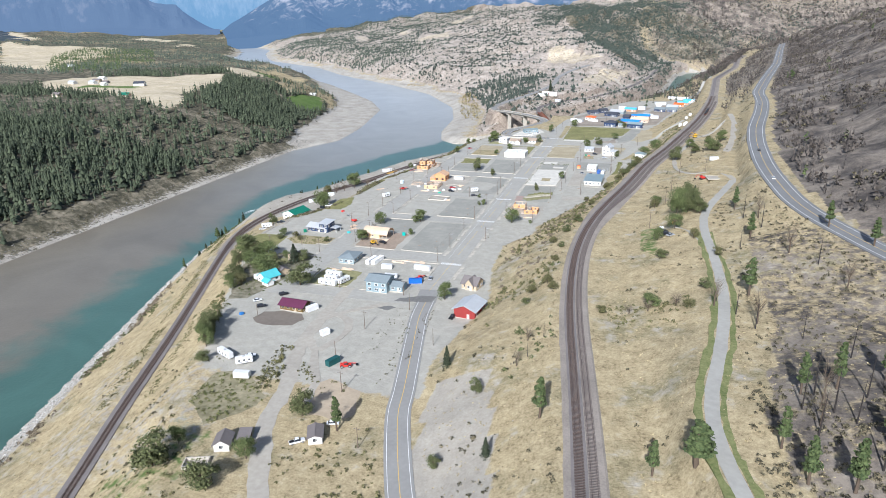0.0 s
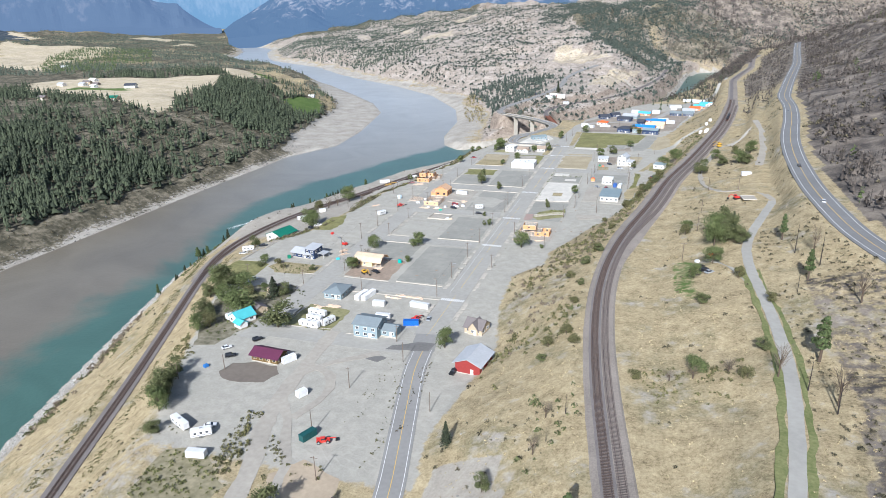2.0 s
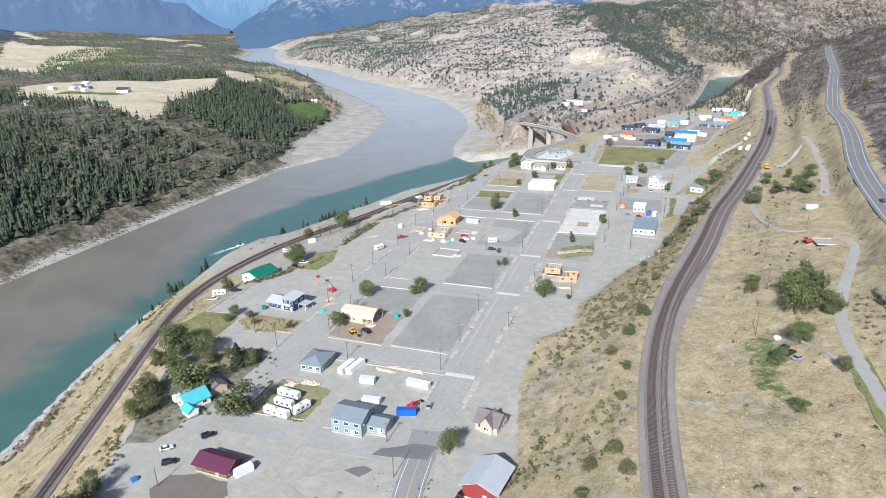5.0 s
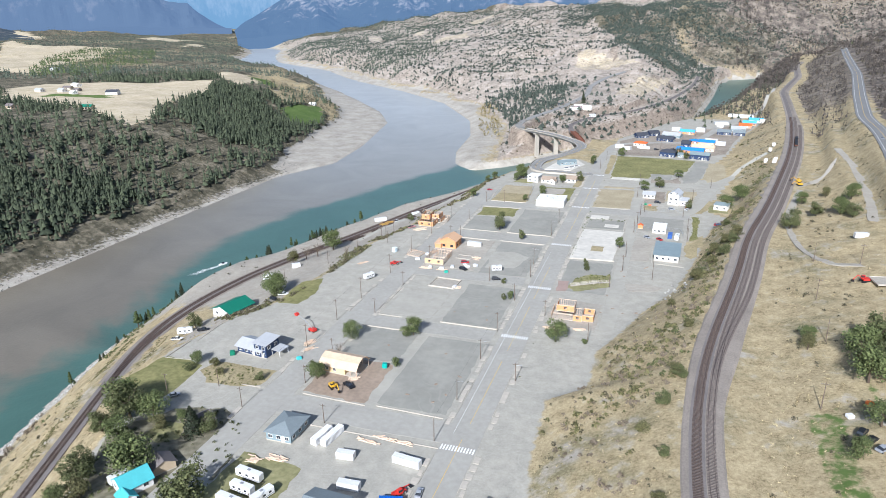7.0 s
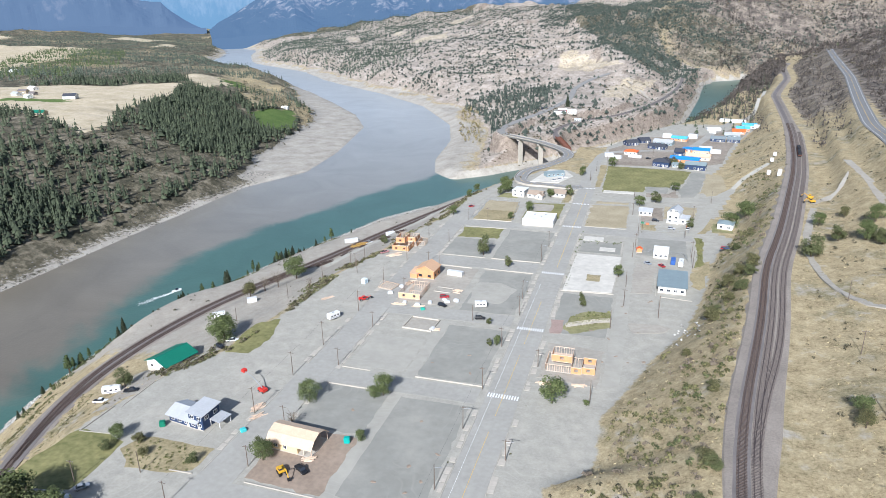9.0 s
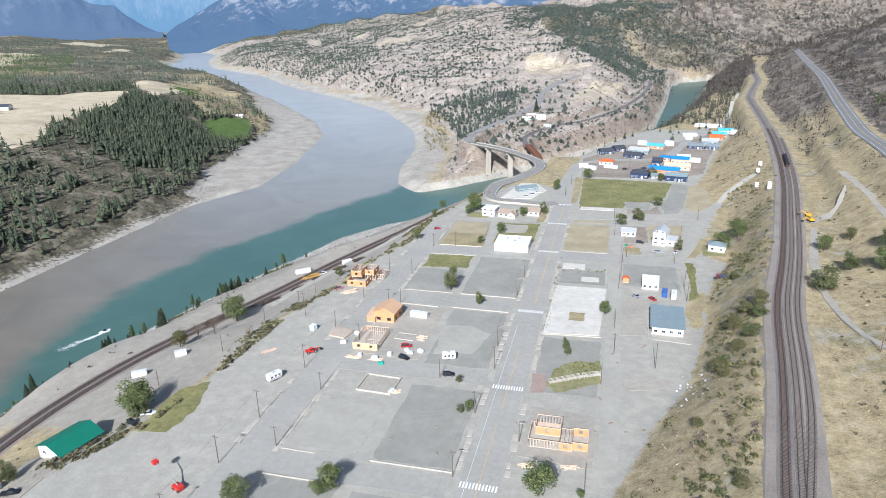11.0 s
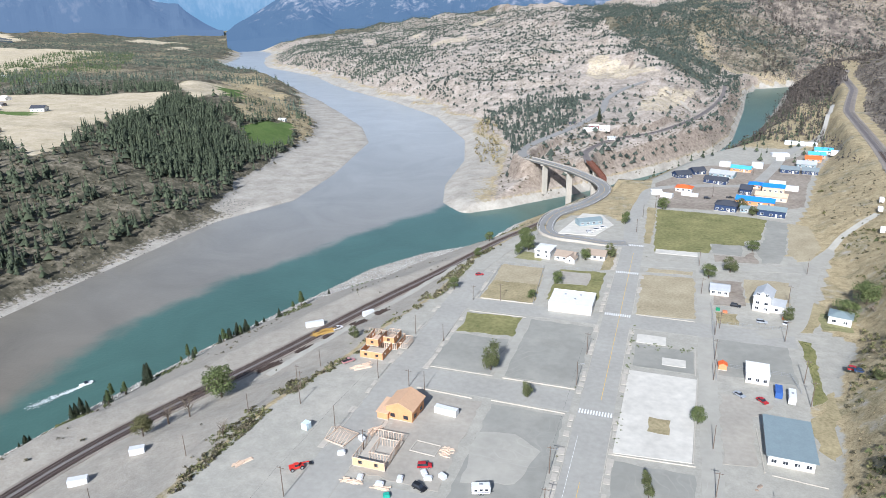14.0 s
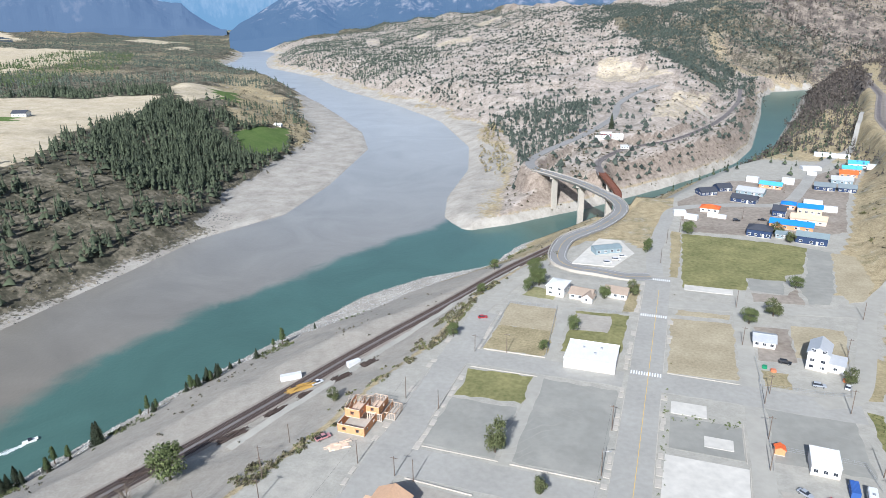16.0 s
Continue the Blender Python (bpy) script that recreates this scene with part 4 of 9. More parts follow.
spur = smooth_line([(130, -20), (124, 2), (117, 14)])
tagged(strip("lane", spur, 3.6, M_gravel, 0.1, zs=level(spur, 5), jitter=0.3), "gravel drive to a camp", "lane", kind="structure")
spur = smooth_line([(158, 200), (168, 260), (172, 300), (176, 340), (177, 397)])
tagged(strip("lane", spur, 5.0, M_dirt, 0.1, zs=level(spur, 5), jitter=0.4), "pale dirt track below the highway", "lane", kind="structure")
spur = smooth_line([(140, 310), (158, 330), (172, 362)])
tagged(strip("lane", spur, 4.5, M_dirt, 0.1, zs=level(spur, 5), jitter=0.4), "pale dirt track below the highway", "lane", kind="structure")
dirt_rd = smooth_line([(14, -228), (6, -212), (-2.6, -198), (-6.8, -191), (-13.3, -178), (-19.3, -166.5), (-21.9, -156), (-22.9, -148), (-28.2, -132), (-34.1, -116.7), (-37.7, -99.7), (-39.4, -79.5), (-40.9, -60.8), (-42, -46)])
tagged(strip("lane", dirt_rd, 6.5, M_dirt, 0.08, zs=level(dirt_rd, 5), jitter=0.5), "pale dirt road up from the river flat", "lane", kind="structure")
spur = smooth_line([(-92, 420), (-98, 400), (-112, 352), (-128, 300), (-138, 262), (-152, 215)])
tagged(strip("lane", [p + Vector((14, 0)) for p in spur], 6, M_gravel, 0.1, jitter=0.4), "gravel service track beside the railway", "lane", kind="structure")
spur = smooth_line([(-78, 325), (-72, 360), (-62, 395), (-66, 425), (-66, 470), (-58, 520)])
tagged(strip("lane", spur, 6, M_gravel, 0.12, zs=level(spur, 5), jitter=0.4), "gravel track along the river bank", "lane", kind="structure")


# ---- railways ----
def offset_line(line, off):
    return [Vector((p.x, p.y)) + side(line, k) * (off(p.y) if callable(off) else off) for k, p in enumerate(line)]


def track(line, zs, label, sleeper_mat, y0, y1, dz=0.35):
    """Two rails on sleepers; the sleepers between y0 and y1 are single pieces."""
    tr = tagged(new("railway_track"), label, "railway", kind="structure")
    for o in (-0.75, 0.75):
        strip("rail", line, 0.16, M_rail, dz + 0.30, off=o, zs=zs, skirt=0.16, parent=tr)
    me = bpy.data.meshes.new("sleeper")
    bm = boxes((-1.35, 1.35, -0.13, 0.13, -0.05, 0.16))
    bm.to_mesh(me)
    bm.free()
    me.materials.append(sleeper_mat)
    v, f = [], []
    box = [(x, y, z) for z in (-0.05, 0.16) for x, y in ((-1.35, -0.13), (1.35, -0.13), (1.35, 0.13), (-1.35, 0.13))]
    quads = ((4, 5, 6, 7), (0, 1, 5, 4), (1, 2, 6, 5), (2, 3, 7, 6), (3, 0, 4, 7))
    acc, count = 0.0, 0
    for k in range(len(line) - 1):
        a, b = line[k], line[k + 1]
        L = (b - a).length
        s = side(line, k)
        ang = math.atan2(s.y, s.x)
        while acc < L:
            t = acc / L
            p = a.lerp(b, t)
            z = zs[k] * (1 - t) + zs[k + 1] * t + dz
            m = Matrix.Translation((p.x, p.y, z)) @ Matrix.Rotation(ang + rnd.uniform(-0.02, 0.02), 4, "Z")
            if y0 < p.y < y1 and count < 290:
                ob = new("sleeper", me)
                ob.parent = tr
                ob.matrix_basis = m
                count += 1
            elif p.y < 620:
                n = len(v)
                v += [tuple(m @ Vector(q)) for q in box]
                f += [tuple(n + i for i in q) for q in quads]
            acc += 0.62
        acc -= L
    st = mesh_ob("sleepers", v, f, sleeper_mat, tr)
    tagged(st, kind="stuff")
    return tr


re_ = from_line(RAIL_E, -330, 1400)
z_re = level(re_, 15)
bed = offset_line(re_, lambda y: 1.5 + 0.9 * float(sstep(10, 60, y) * (1 - sstep(540, 640, y))))
v, f = [], []
for k, p in enumerate(re_):
    s = side(re_, k)
    w = 5.2 + 2.0 * float(sstep(10, 60, p.y) * (1 - sstep(540, 640, p.y)))
    c = bed[k]
    z = z_re[k]
    for o, dz_ in ((-w - 2.4, -1.3), (-w, 0.32), (w, 0.32), (w + 2.0, -0.6)):
        q = c + s * o
        v.append((q.x, q.y, z + dz_))
for k in range(len(re_) - 1):
    for i in range(3):
        f.append((k * 4 + i, k * 4 + i + 1, k * 4 + 5 + i, k * 4 + 4 + i))
tagged(mesh_ob("ballast_bed", v, f, M_ballast_light), "pale crushed stone railway bed", "railway bed", kind="structure")
tagged(strip("ballast_bed", re_, 4.3, M_ballast, 0.36, zs=z_re, skirt=0.1, jitter=0.1), "dark brown ballast under the main line", "railway bed", kind="structure")
track(re_, z_re, "main railway line with dark sleepers on brown ballast", M_tie, -235, -60, 0.34)
M_tie_grey = mat("weathered_sleeper", (0.13, 0.11, 0.10), 0.9, var=0.35, scale=4, scale2=1)
second = offset_line(re_, 3.7)
track(second, z_re, "siding with weathered sleepers on pale ballast", M_tie_grey, -235, -60, 0.32)
k0 = next(k for k, p in enumerate(re_) if p.y > 30)
third = offset_line(re_, lambda y: 3.7 + 3.5 * float(sstep(32, 120, y)))[k0:]
track(third[: 90], z_re[k0 : k0 + 90], "second siding branching off at a switch", M_tie_grey, 40, 60, 0.33)
rw_ = from_line(RAIL_W, -330, 606)
z_rw = level(rw_, 15)
tagged(strip("ballast_bed", rw_, 6.4, M_ballast, 0.3, zs=z_rw, skirt=1.2), "brown crushed stone railway bed by the river", "railway bed", kind="structure")
track(offset_line(rw_, lambda y: -2.0 * float(sstep(10, 90, y))), z_rw, "railway line above the river bank", M_tie, -210, -60, 0.32)
k0 = next(k for k, p in enumerate(rw_) if p.y > 12)
tagged(strip("ballast_bed", rw_[k0:], 9.6, M_ballast_light, 0.22, zs=z_rw[k0:], skirt=1.2), "wider ballast bed under two tracks", "railway bed", kind="structure")
track(offset_line(rw_, lambda y: 2.2 * float(sstep(10, 90, y)))[k0:], z_rw[k0:], "second railway line above the river bank", M_tie, 60, 61, 0.32)
rn_ = smooth_line([(-66, 706, -18.4)] + [(p[0], p[1], -18.4) for p in RAIL_N])
tagged(strip3("ballast_bed", rn_, 7.0, M_ballast, 2.0), "railway bed on the far side of the side river", "railway bed", kind="structure")
n_line = [Vector((p.x, p.y)) for p in rn_]
track(n_line, [p.z for p in rn_], "railway line curving along the canyon", M_tie, 0, 1, 0.02)
rail_bridge = thing("railway_bridge", "rusty steel girder railway bridge on concrete piers", "bridge")
M_rust = mat("rusted_steel", (0.23, 0.095, 0.06), 0.8, metal=0.3, var=0.3, scale=1.5)
span = [Vector((-42, 600, -17.4)), Vector((-43, 632, -17.6)), Vector((-57, 680, -17.8)), Vector((-66, 708, -18.0))]
strip3("deck", smooth_line(span), 5.5, M_rust, 1.2, rail_bridge, 0, -0.15)
for o in (-2.9, 2.9):
    strip3("girder", smooth_line(span), 0.35, M_rust, 2.6, rail_bridge, o, 0.9)
for x, y in ((-44, 638), (-56, 676)):
    bm = boxes((x - 1.6, x + 1.6, y - 1.2, y + 1.2, -56, -18.6))
    part("pier", bm, M_concrete, rail_bridge)


# ---- lots ----
M_lawn = mat("lawn", (0.20, 0.205, 0.085), 0.95, var=0.35, scale=0.5, scale2=0.08, bump=0.4, bscale=5, other=(0.33, 0.305, 0.16))
M_yardgrass = mat("yard_grass", (0.155, 0.168, 0.06), 0.95, var=0.35, scale=0.5, scale2=0.07, bump=0.4, bscale=5, other=(0.30, 0.275, 0.12))
M_drylawn = mat("dry_lawn", (0.30, 0.255, 0.135), 0.95, var=0.4, scale=0.9, scale2=0.1, bump=0.4, bscale=5, other=(0.45, 0.375, 0.225))
M_tanlawn = mat("dry_field", (0.37, 0.31, 0.195), 0.95, var=0.3, scale=0.9, scale2=0.08, bump=0.4, bscale=5, other=(0.47, 0.405, 0.28))
M_devdirt = mat("site_dirt", (0.25, 0.203, 0.158), 0.95, var=0.25, scale=0.4, scale2=0.05, bump=0.3, bscale=5, other=(0.37, 0.325, 0.27))
M_garden = mat("garden_ground", (0.13, 0.125, 0.07), 0.95, var=0.4, scale=0.4, scale2=0.1, bump=0.4, bscale=5, other=(0.30, 0.27, 0.20))
M_redpave = mat("red_paving", (0.34, 0.25, 0.215), 0.9, var=0.2, scale=1.2, scale2=0.2)
M_sand = mat("sandy_dirt", (0.40, 0.325, 0.235), 0.95, var=0.2, scale=0.5, scale2=0.08, bump=0.3, bscale=5)
M_scrubsoil = mat("scrub_soil", (0.20, 0.185, 0.095), 0.95, var=0.4, scale=0.5, scale2=0.07, bump=0.5, bscale=4, other=(0.37, 0.325, 0.215))
M_mud = mat("damp_dirt", (0.17, 0.145, 0.12), 0.95, var=0.15, scale=0.5, scale2=0.1)


def rect(x0, x1, y0, y1):
    return [(x0, y0), (x1, y0), (x1, y1), (x0, y1)]


for k, (r, m, lab) in enumerate((
    ((-37, -10, 17, 73), M_gravel_dark, "empty building lot of dark grey gravel"),
    ((-67, -41, 47, 74), M_gravel_dark, "empty building lot of dark grey gravel"),
    ((-36, -10, 89, 135), M_gravel_dark, "empty building lot of dark grey gravel"),
    ((-66, -42, 90, 118), M_gravel, "empty lot of pale gravel"),
    ((-36, -10, 152, 204), M_gravel_dark, "worn gravel lot with tyre tracks"),
    ((-67, -42, 224, 254), M_gravel_dark, "empty building lot of dark grey gravel"),
    ((-37, -9, 224, 277), M_gravel_dark, "empty building lot of dark grey gravel"),
    ((42, 70, 250, 281), M_gravel_dark, "fenced yard of grey gravel"),
    ((9, 33, 140, 184), M_gravel_dark, "empty gravel lot"),
)):
    patch("lot", rect(*r), m, 0.03, lab, "lot", 0.5, k)
LOT_ROWS_A = (
    ([(-67, 17), (-41, 15), (-41, 45), (-68, 45)], M_dirt_brown, "dug-over lot of bare brown dirt"),
    ([(-66, 256), (-41, 258), (-42, 277), (-67, 276)], M_yardgrass, "patch of worn green grass"),
    ([(-66, 294), (-40, 295), (-41, 318), (-66, 318)], M_drylawn, "fenced yard of yellowing grass"),
    ([(-66, 318), (-41, 318), (-44, 342), (-67, 342)], M_tanlawn, "fenced yard of dry tan grass"),
    ([(-35, 301), (-11, 303), (-11, 345), (-35, 343)], M_yardgrass, "green lawn around a dug patch"),
    ([(-34, 322), (-18, 324), (-18, 341), (-34, 341)], M_dirt, "bare dirt patch in a lawn"),
    ([(8, 296), (34, 298), (34, 350), (8, 348)], M_tanlawn, "empty lot of dry tan grass"),
    ([(12, 387), (43, 393), (44, 410), (62, 411), (63, 420), (72, 424), (80, 470), (60, 474), (10.6, 477)], M_yardgrass, "playing field of patchy green grass"),
    ([(42, 318), (57, 320), (57, 352), (43, 350)], M_devdirt, "yard of bare tan dirt"),
    ([(44, 410), (61.6, 411), (59.5, 392), (43.6, 393)], M_gravel_dark, "small fenced pad of grey gravel"),
    ([(80, 470), (92, 465), (84, 405), (79, 385), (70, 383), (68, 402), (74, 424)], M_gravel_dark, "open grey gravel lot beside the playing field"),
    ([(45, 379), (68, 382), (66, 401), (61, 391), (45, 390)], M_devdirt, "strip of bare tan dirt with scattered stones"),
    ([(92, 465), (104, 462), (104, 420), (96, 395), (88, 390), (85, 405)], M_tanlawn, "dry tan grass above the gravel lot"),
    ([(10, 352), (33, 354), (33, 359), (10, 358)], M_tanlawn, "verge of dry tan grass"),
    ([(-14, 382), (-8, 386), (-8, 350), (-14, 348)], M_drylawn, "verge of dry grass beside the street"),
    ([(5.6, 400), (10, 400), (10, 478), (4, 480)], M_drylawn, "verge of weeds beside the street"),
    ([(72, 297), (82, 298), (92, 330), (86, 336), (78, 312)], M_drylawn, "verge of dry grass at the foot of the slope"),
    ([(57, 325), (76, 325), (80, 357), (58, 356)], M_tanlawn, "yard of dry grass"),
)
LOT_ROWS_B = (
    ([(43, 298), (52, 298), (52, 310), (43, 310)], M_drylawn, "fenced yard of dry grass"),
    ([(-114.4, 18.2), (-111.5, 26.4), (-84.9, 27.1), (-84.7, 15), (-92.5, 12.4), (-106.8, 10.9)], M_drylawn, "overgrown yard of dry weeds"),
    ([(-138.5, 11), (-137.2, 23.6), (-123.8, 23.6), (-117.2, 21), (-114.8, 8.3), (-115.8, -2.6), (-123.5, -4.6), (-135.4, -6.8), (-139.5, 2)], M_yardgrass, "mown lawn by the railway"),
    ([(-116, -30), (-103, -60), (-96, -75), (-88, -72), (-84, -56), (-76, -40), (-68, -38), (-70, -14), (-88, -2), (-106, -8), (-114, -20)], M_garden, "overgrown green garden with trees"),
    ([(-106, -24.8), (-104.5, -15.6), (-95.6, -14.6), (-92, -22), (-97, -27)], M_lawn, "mown green lawn in a garden"),
    ([(-68, -46), (-44, -46), (-44, -24), (-66, -22)], M_lawn, "grass yard with parked trailers"),
    ([(-120.8, 85.5), (-110, 86.8), (-108, 100), (-113.5, 120.5), (-122.7, 112)], M_yardgrass, "strip of green grass"),
    ([(-63, -387 + 740), (-48, 352), (-46, 362), (-60, 366)], M_lawn, "green lawn beside a house"),
)
LOT_ROWS_C = (
    ([(86, 303), (104, 305), (106, 322), (88, 322)], M_lawn, "small green yard"),
    ([(71, 209), (76, 203), (84, 200), (92, 232), (88, 256), (79, 247), (76.8, 233.5), (70.5, 227)], M_drylawn, "grassy slope with stones"),
    ([(-71.7, -90.5), (-69.3, -83.4), (-61.6, -80.7), (-50.6, -81), (-46.6, -86), (-48.8, -92.6), (-58.5, -96.4), (-66.5, -95.4)], M_mud, "round patch of damp dark dirt"),
    ([(-66, 155), (-40, 153), (-40, 204), (-66, 204)], M_dirt, "building site of bare dirt"),
    ([(10, 100), (33, 98), (33, 128), (10, 130)], M_dirt, "building site of pale dirt"),
    ([(12, 482), (6, 553), (44, 627), (100, 650), (128, 690), (150, 740), (150, 690), (130, 620), (120, 580), (108, 509), (79, 486)], M_devdirt, "new housing site of bare brown dirt"),
)
LOT_ROWS_D = (
    ([(14.9, 157.8), (22, 164.7), (33.3, 167.5), (34.3, 151.5), (18, 140), (14.2, 145)], M_lawn, "weedy green plot beside a walkway"),
    ([(-18, -141), (-10, -132), (4, -138), (9, -152), (4, -157), (-8, -157), (-14, -150)], M_sand, "bare sandy patch"),
    ([(-58, -140), (-46, -136), (-36, -144), (-28, -150), (-30, -160), (-40, -172), (-56, -160)], M_scrubsoil, "olive scrubby ground beside the dirt road"),
    ([(41, 193), (51, 194), (52, 222), (60, 232), (42, 236)], M_dirt, "turning area of pale dusty gravel"),
    ([(8, 152.5), (13.6, 153.2), (13.4, 140), (8.5, 139)], M_redpave, "small forecourt of worn red paving"),
    ([(73.2, 236), (78, 243), (80, 288), (75.6, 289), (75.5, 262)], M_yardgrass, "curved strip of long green grass between lanes"),
    ([(41, 157), (54, 159.5), (59, 157), (57, 152), (44, 148)], M_dirt, "pale dusty patch on the gravel"),
    ([(-37, 186), (-24, 188), (-14, 182), (-18, 164), (-34, 160)], M_gravel, "dusty turning area with tyre tracks"),
)
for k, (pl, m, lab) in enumerate(LOT_ROWS_A + LOT_ROWS_B + LOT_ROWS_C + LOT_ROWS_D):
    patch("lot", pl, m, (0.092 if m is M_dirt or m is M_mud else 0.104 if "mown green" in lab else 0.041) + 0.0047 * (k % 8), lab, "lot", 0.7, k + 30)
patch("asphalt_patch", [(-13, -56), (-4, -54.5), (5, -53), (6, -46), (-2, -46), (-6, -49), (-12, -52)], M_asphalt_worn, 0.14, "dark patch of fresh asphalt at the junction", "asphalt patch", 0.4, 3)
patch("asphalt_patch", [(-18, -65), (-12, -67), (-10, -63), (-14, -61)], M_asphalt_worn, 0.105, "round heap-stained patch of dark gravel", "asphalt patch", 0.5, 4)
# concrete slab of a vanished building, with its low walls
patch("concrete_slab", [(8, 188), (32, 190), (34, 243), (9, 243)], M_slab, 0.22, "bare pale concrete slab of a vanished building", "slab", 0.0)
patch("concrete_slab", rect(10, 22, 268, 276), M_slab, 0.15, "bare concrete slab with weeds in the joints", "slab", 0.0)
patch("concrete_slab", rect(10, 33, 247, 266), M_gravel_dark, 0.12, "grey paved yard of a vanished building", "slab", 0.0)
patch("concrete_slab", rect(21, 30, 251, 257), M_slab, 0.3, "pale concrete slab", "slab", 0.0)
patch("concrete_slab", rect(18, 25, 203, 212), M_drylawn, 0.26, "square of weeds in a concrete slab", "slab", 0.3)
patch("concrete_slab", [(-47, 405), (-38, 452), (-25, 452), (-15, 431), (-24, 406)], M_slab, 0.25, "pale concrete forecourt inside the ramp's bend", "slab", 0.0)
patch("concrete_slab", rect(13, 36, 384, 391), M_slab, 0.2, "pale concrete strip beside the playing field", "slab", 0.0)


def low_wall(x0, y0, x1, y1, h=0.6, t=0.3, material=None, label="low pale concrete wall", cat="low wall"):
    a, b = Vector((x0, y0)), Vector((x1, y1))
    L = (b - a).length
    bm = boxes((0, L, -t / 2, t / 2, -0.3, h))
    ob = part("low_wall", bm, material or M_concrete)
    ob.matrix_basis = Matrix.Translation((x0, y0, ground(x0, y0))) @ Matrix.Rotation(math.atan2(y1 - y0, x1 - x0), 4, "Z")
    return tagged(ob, label, cat, "low walls")


for w in ((32.3, 190, 34.3, 244), (-66, 15, -40, 14.4), (-36, 15.5, -10, 15), (-67, 74.6, -41, 74.6), (-36, 87.6, -9, 87.6), (-67, 87.6, -55, 87.4), (-66, 206, -44, 205), (-37, 206, -10, 205.5), (-67, 222.8, -41, 222.8), (-37, 222.5, -9, 222.5),
          (-68, 88, -68, 120), (8, 296, 34, 295.5), (53, 192, 52.5, 216), (55, 191.5, 70, 190), (-135.8, 22.3, -135.5, 38.6), (-135.8, 22.6, -122, 24.4), (-132.8, 39, -133, 57), (-133, 58, -127.4, 84), (-92, 13.5, -84, 14), (-66, -46.5, -44, -44.8), (-36, -46.6, -12, -45.4), (7.8, 187, 33, 188.6), (-66, 293.3, -40, 293.6), (33.6, 246, 33.6, 268), (-63, -2.5, -6, -1.5), (-67, 277.6, -40, 278)):
    low_wall(*w, h=rnd.uniform(0.2, 0.45))

# kerbs and broken pavement slabs along the streets
pav = bpy.data.meshes.new("paving_slab")
bm = boxes((-0.9, 0.9, -1.9, 1.9, 0, 0.14))
bmesh.ops.bevel(bm, geom=bm.edges[:], offset=0.03, segments=1, affect="EDGES")
bm.to_mesh(pav)
bm.free()
pav.materials.append(M_concrete)
for sx, y0, y1 in ((-7.6, -30, 400), (7.6, -20, 345), (-83.0, -10, 300), (-68.2, 10, 330)):
    row = tagged(new("pavement"), "broken concrete pavement slabs along the street", "pavement", kind="structure")
    y = y0
    while y < y1:
        if rnd.random() < (0.72 if abs(sx) < 20 else 0.55) and not any(abs(y - c) < 7 for c in (7, 80, 146, 214, 287)):
            ob = new("paving_slab", pav)
            ob.parent = row
            ob.location = (sx + rnd.uniform(-0.3, 0.3), y, 0.02)
            ob.rotation_euler = (0, 0, rnd.uniform(-0.03, 0.03))
            ob.scale = (rnd.uniform(0.7, 1.3), rnd.uniform(0.6, 1.15), 1)
        y += rnd.choice((3.9, 4.2, 5.5))
    bm = bmesh.new()
    y = y0
    while y < y1:
        L = rnd.uniform(4, 16)
        if not any(c - 9 < y < c + 6 or y < c - 6 < y + L for c in (7, 80, 146, 214, 287)):
            e = sx + (1.25 if sx in (-7.6, -83.0) else -1.25)
            add_box(bm, e - 0.1, e + 0.1, y, min(y + L, y1), 0, 0.2)
        y += L + rnd.uniform(0.5, 4)
    tagged(part("kerb", bm, M_concrete), "worn concrete kerb", "kerb", kind="structure")


# ---- buildings ----
def roof_slab(bm, pts, t):
    """A roof plane of thickness t through four corners."""
    n = (Vector(pts[1]) - Vector(pts[0])).cross(Vector(pts[3]) - Vector(pts[0])).normalized() * t
    if n.z < 0:
        n = -n
    lo = [bm.verts.new(p) for p in pts]
    hi = [bm.verts.new(Vector(p) + n) for p in pts]
    k = len(pts)
    bm.faces.new(hi)
    bm.faces.new(lo[::-1])
    for i in range(k):
        bm.faces.new((lo[i], lo[(i + 1) % k], hi[(i + 1) % k], hi[i]))


def window(parent, facade, u, z, w, h, W, D, frame_mat, name="window"):
    """A framed pane proud of a wall; facade is n, s, e or w."""
    rot = {"s": 0, "e": 90, "n": 180, "w": 270}[facade]
    depth = D / 2 if facade in "ns" else W / 2
    m = Matrix.Rotation(radians(rot), 4, "Z") @ Matrix.Translation((u, -depth, z))
    bm = bmesh.new()
    e = 0.14
    for b in ((-w / 2 - e, w / 2 + e, -0.07, 0.02, h, h + e), (-w / 2 - e, w / 2 + e, -0.07, 0.02, -e, 0), (-w / 2 - e, -w / 2, -0.07, 0.02, 0, h), (w / 2, w / 2 + e, -0.07, 0.02, 0, h)):
        add_box(bm, *b, m)
    if name == "window":
        add_box(bm, -0.03, 0.03, -0.07, 0.02, 0, h, m)
    fr = part(name, bm, frame_mat, parent)
    bm = bmesh.new()
    add_box(bm, -w / 2, w / 2, -0.03, 0.02, 0, h, m)
    part("pane" if name == "window" else "leaf", bm, M_glass if name == "window" else frame_mat, fr)


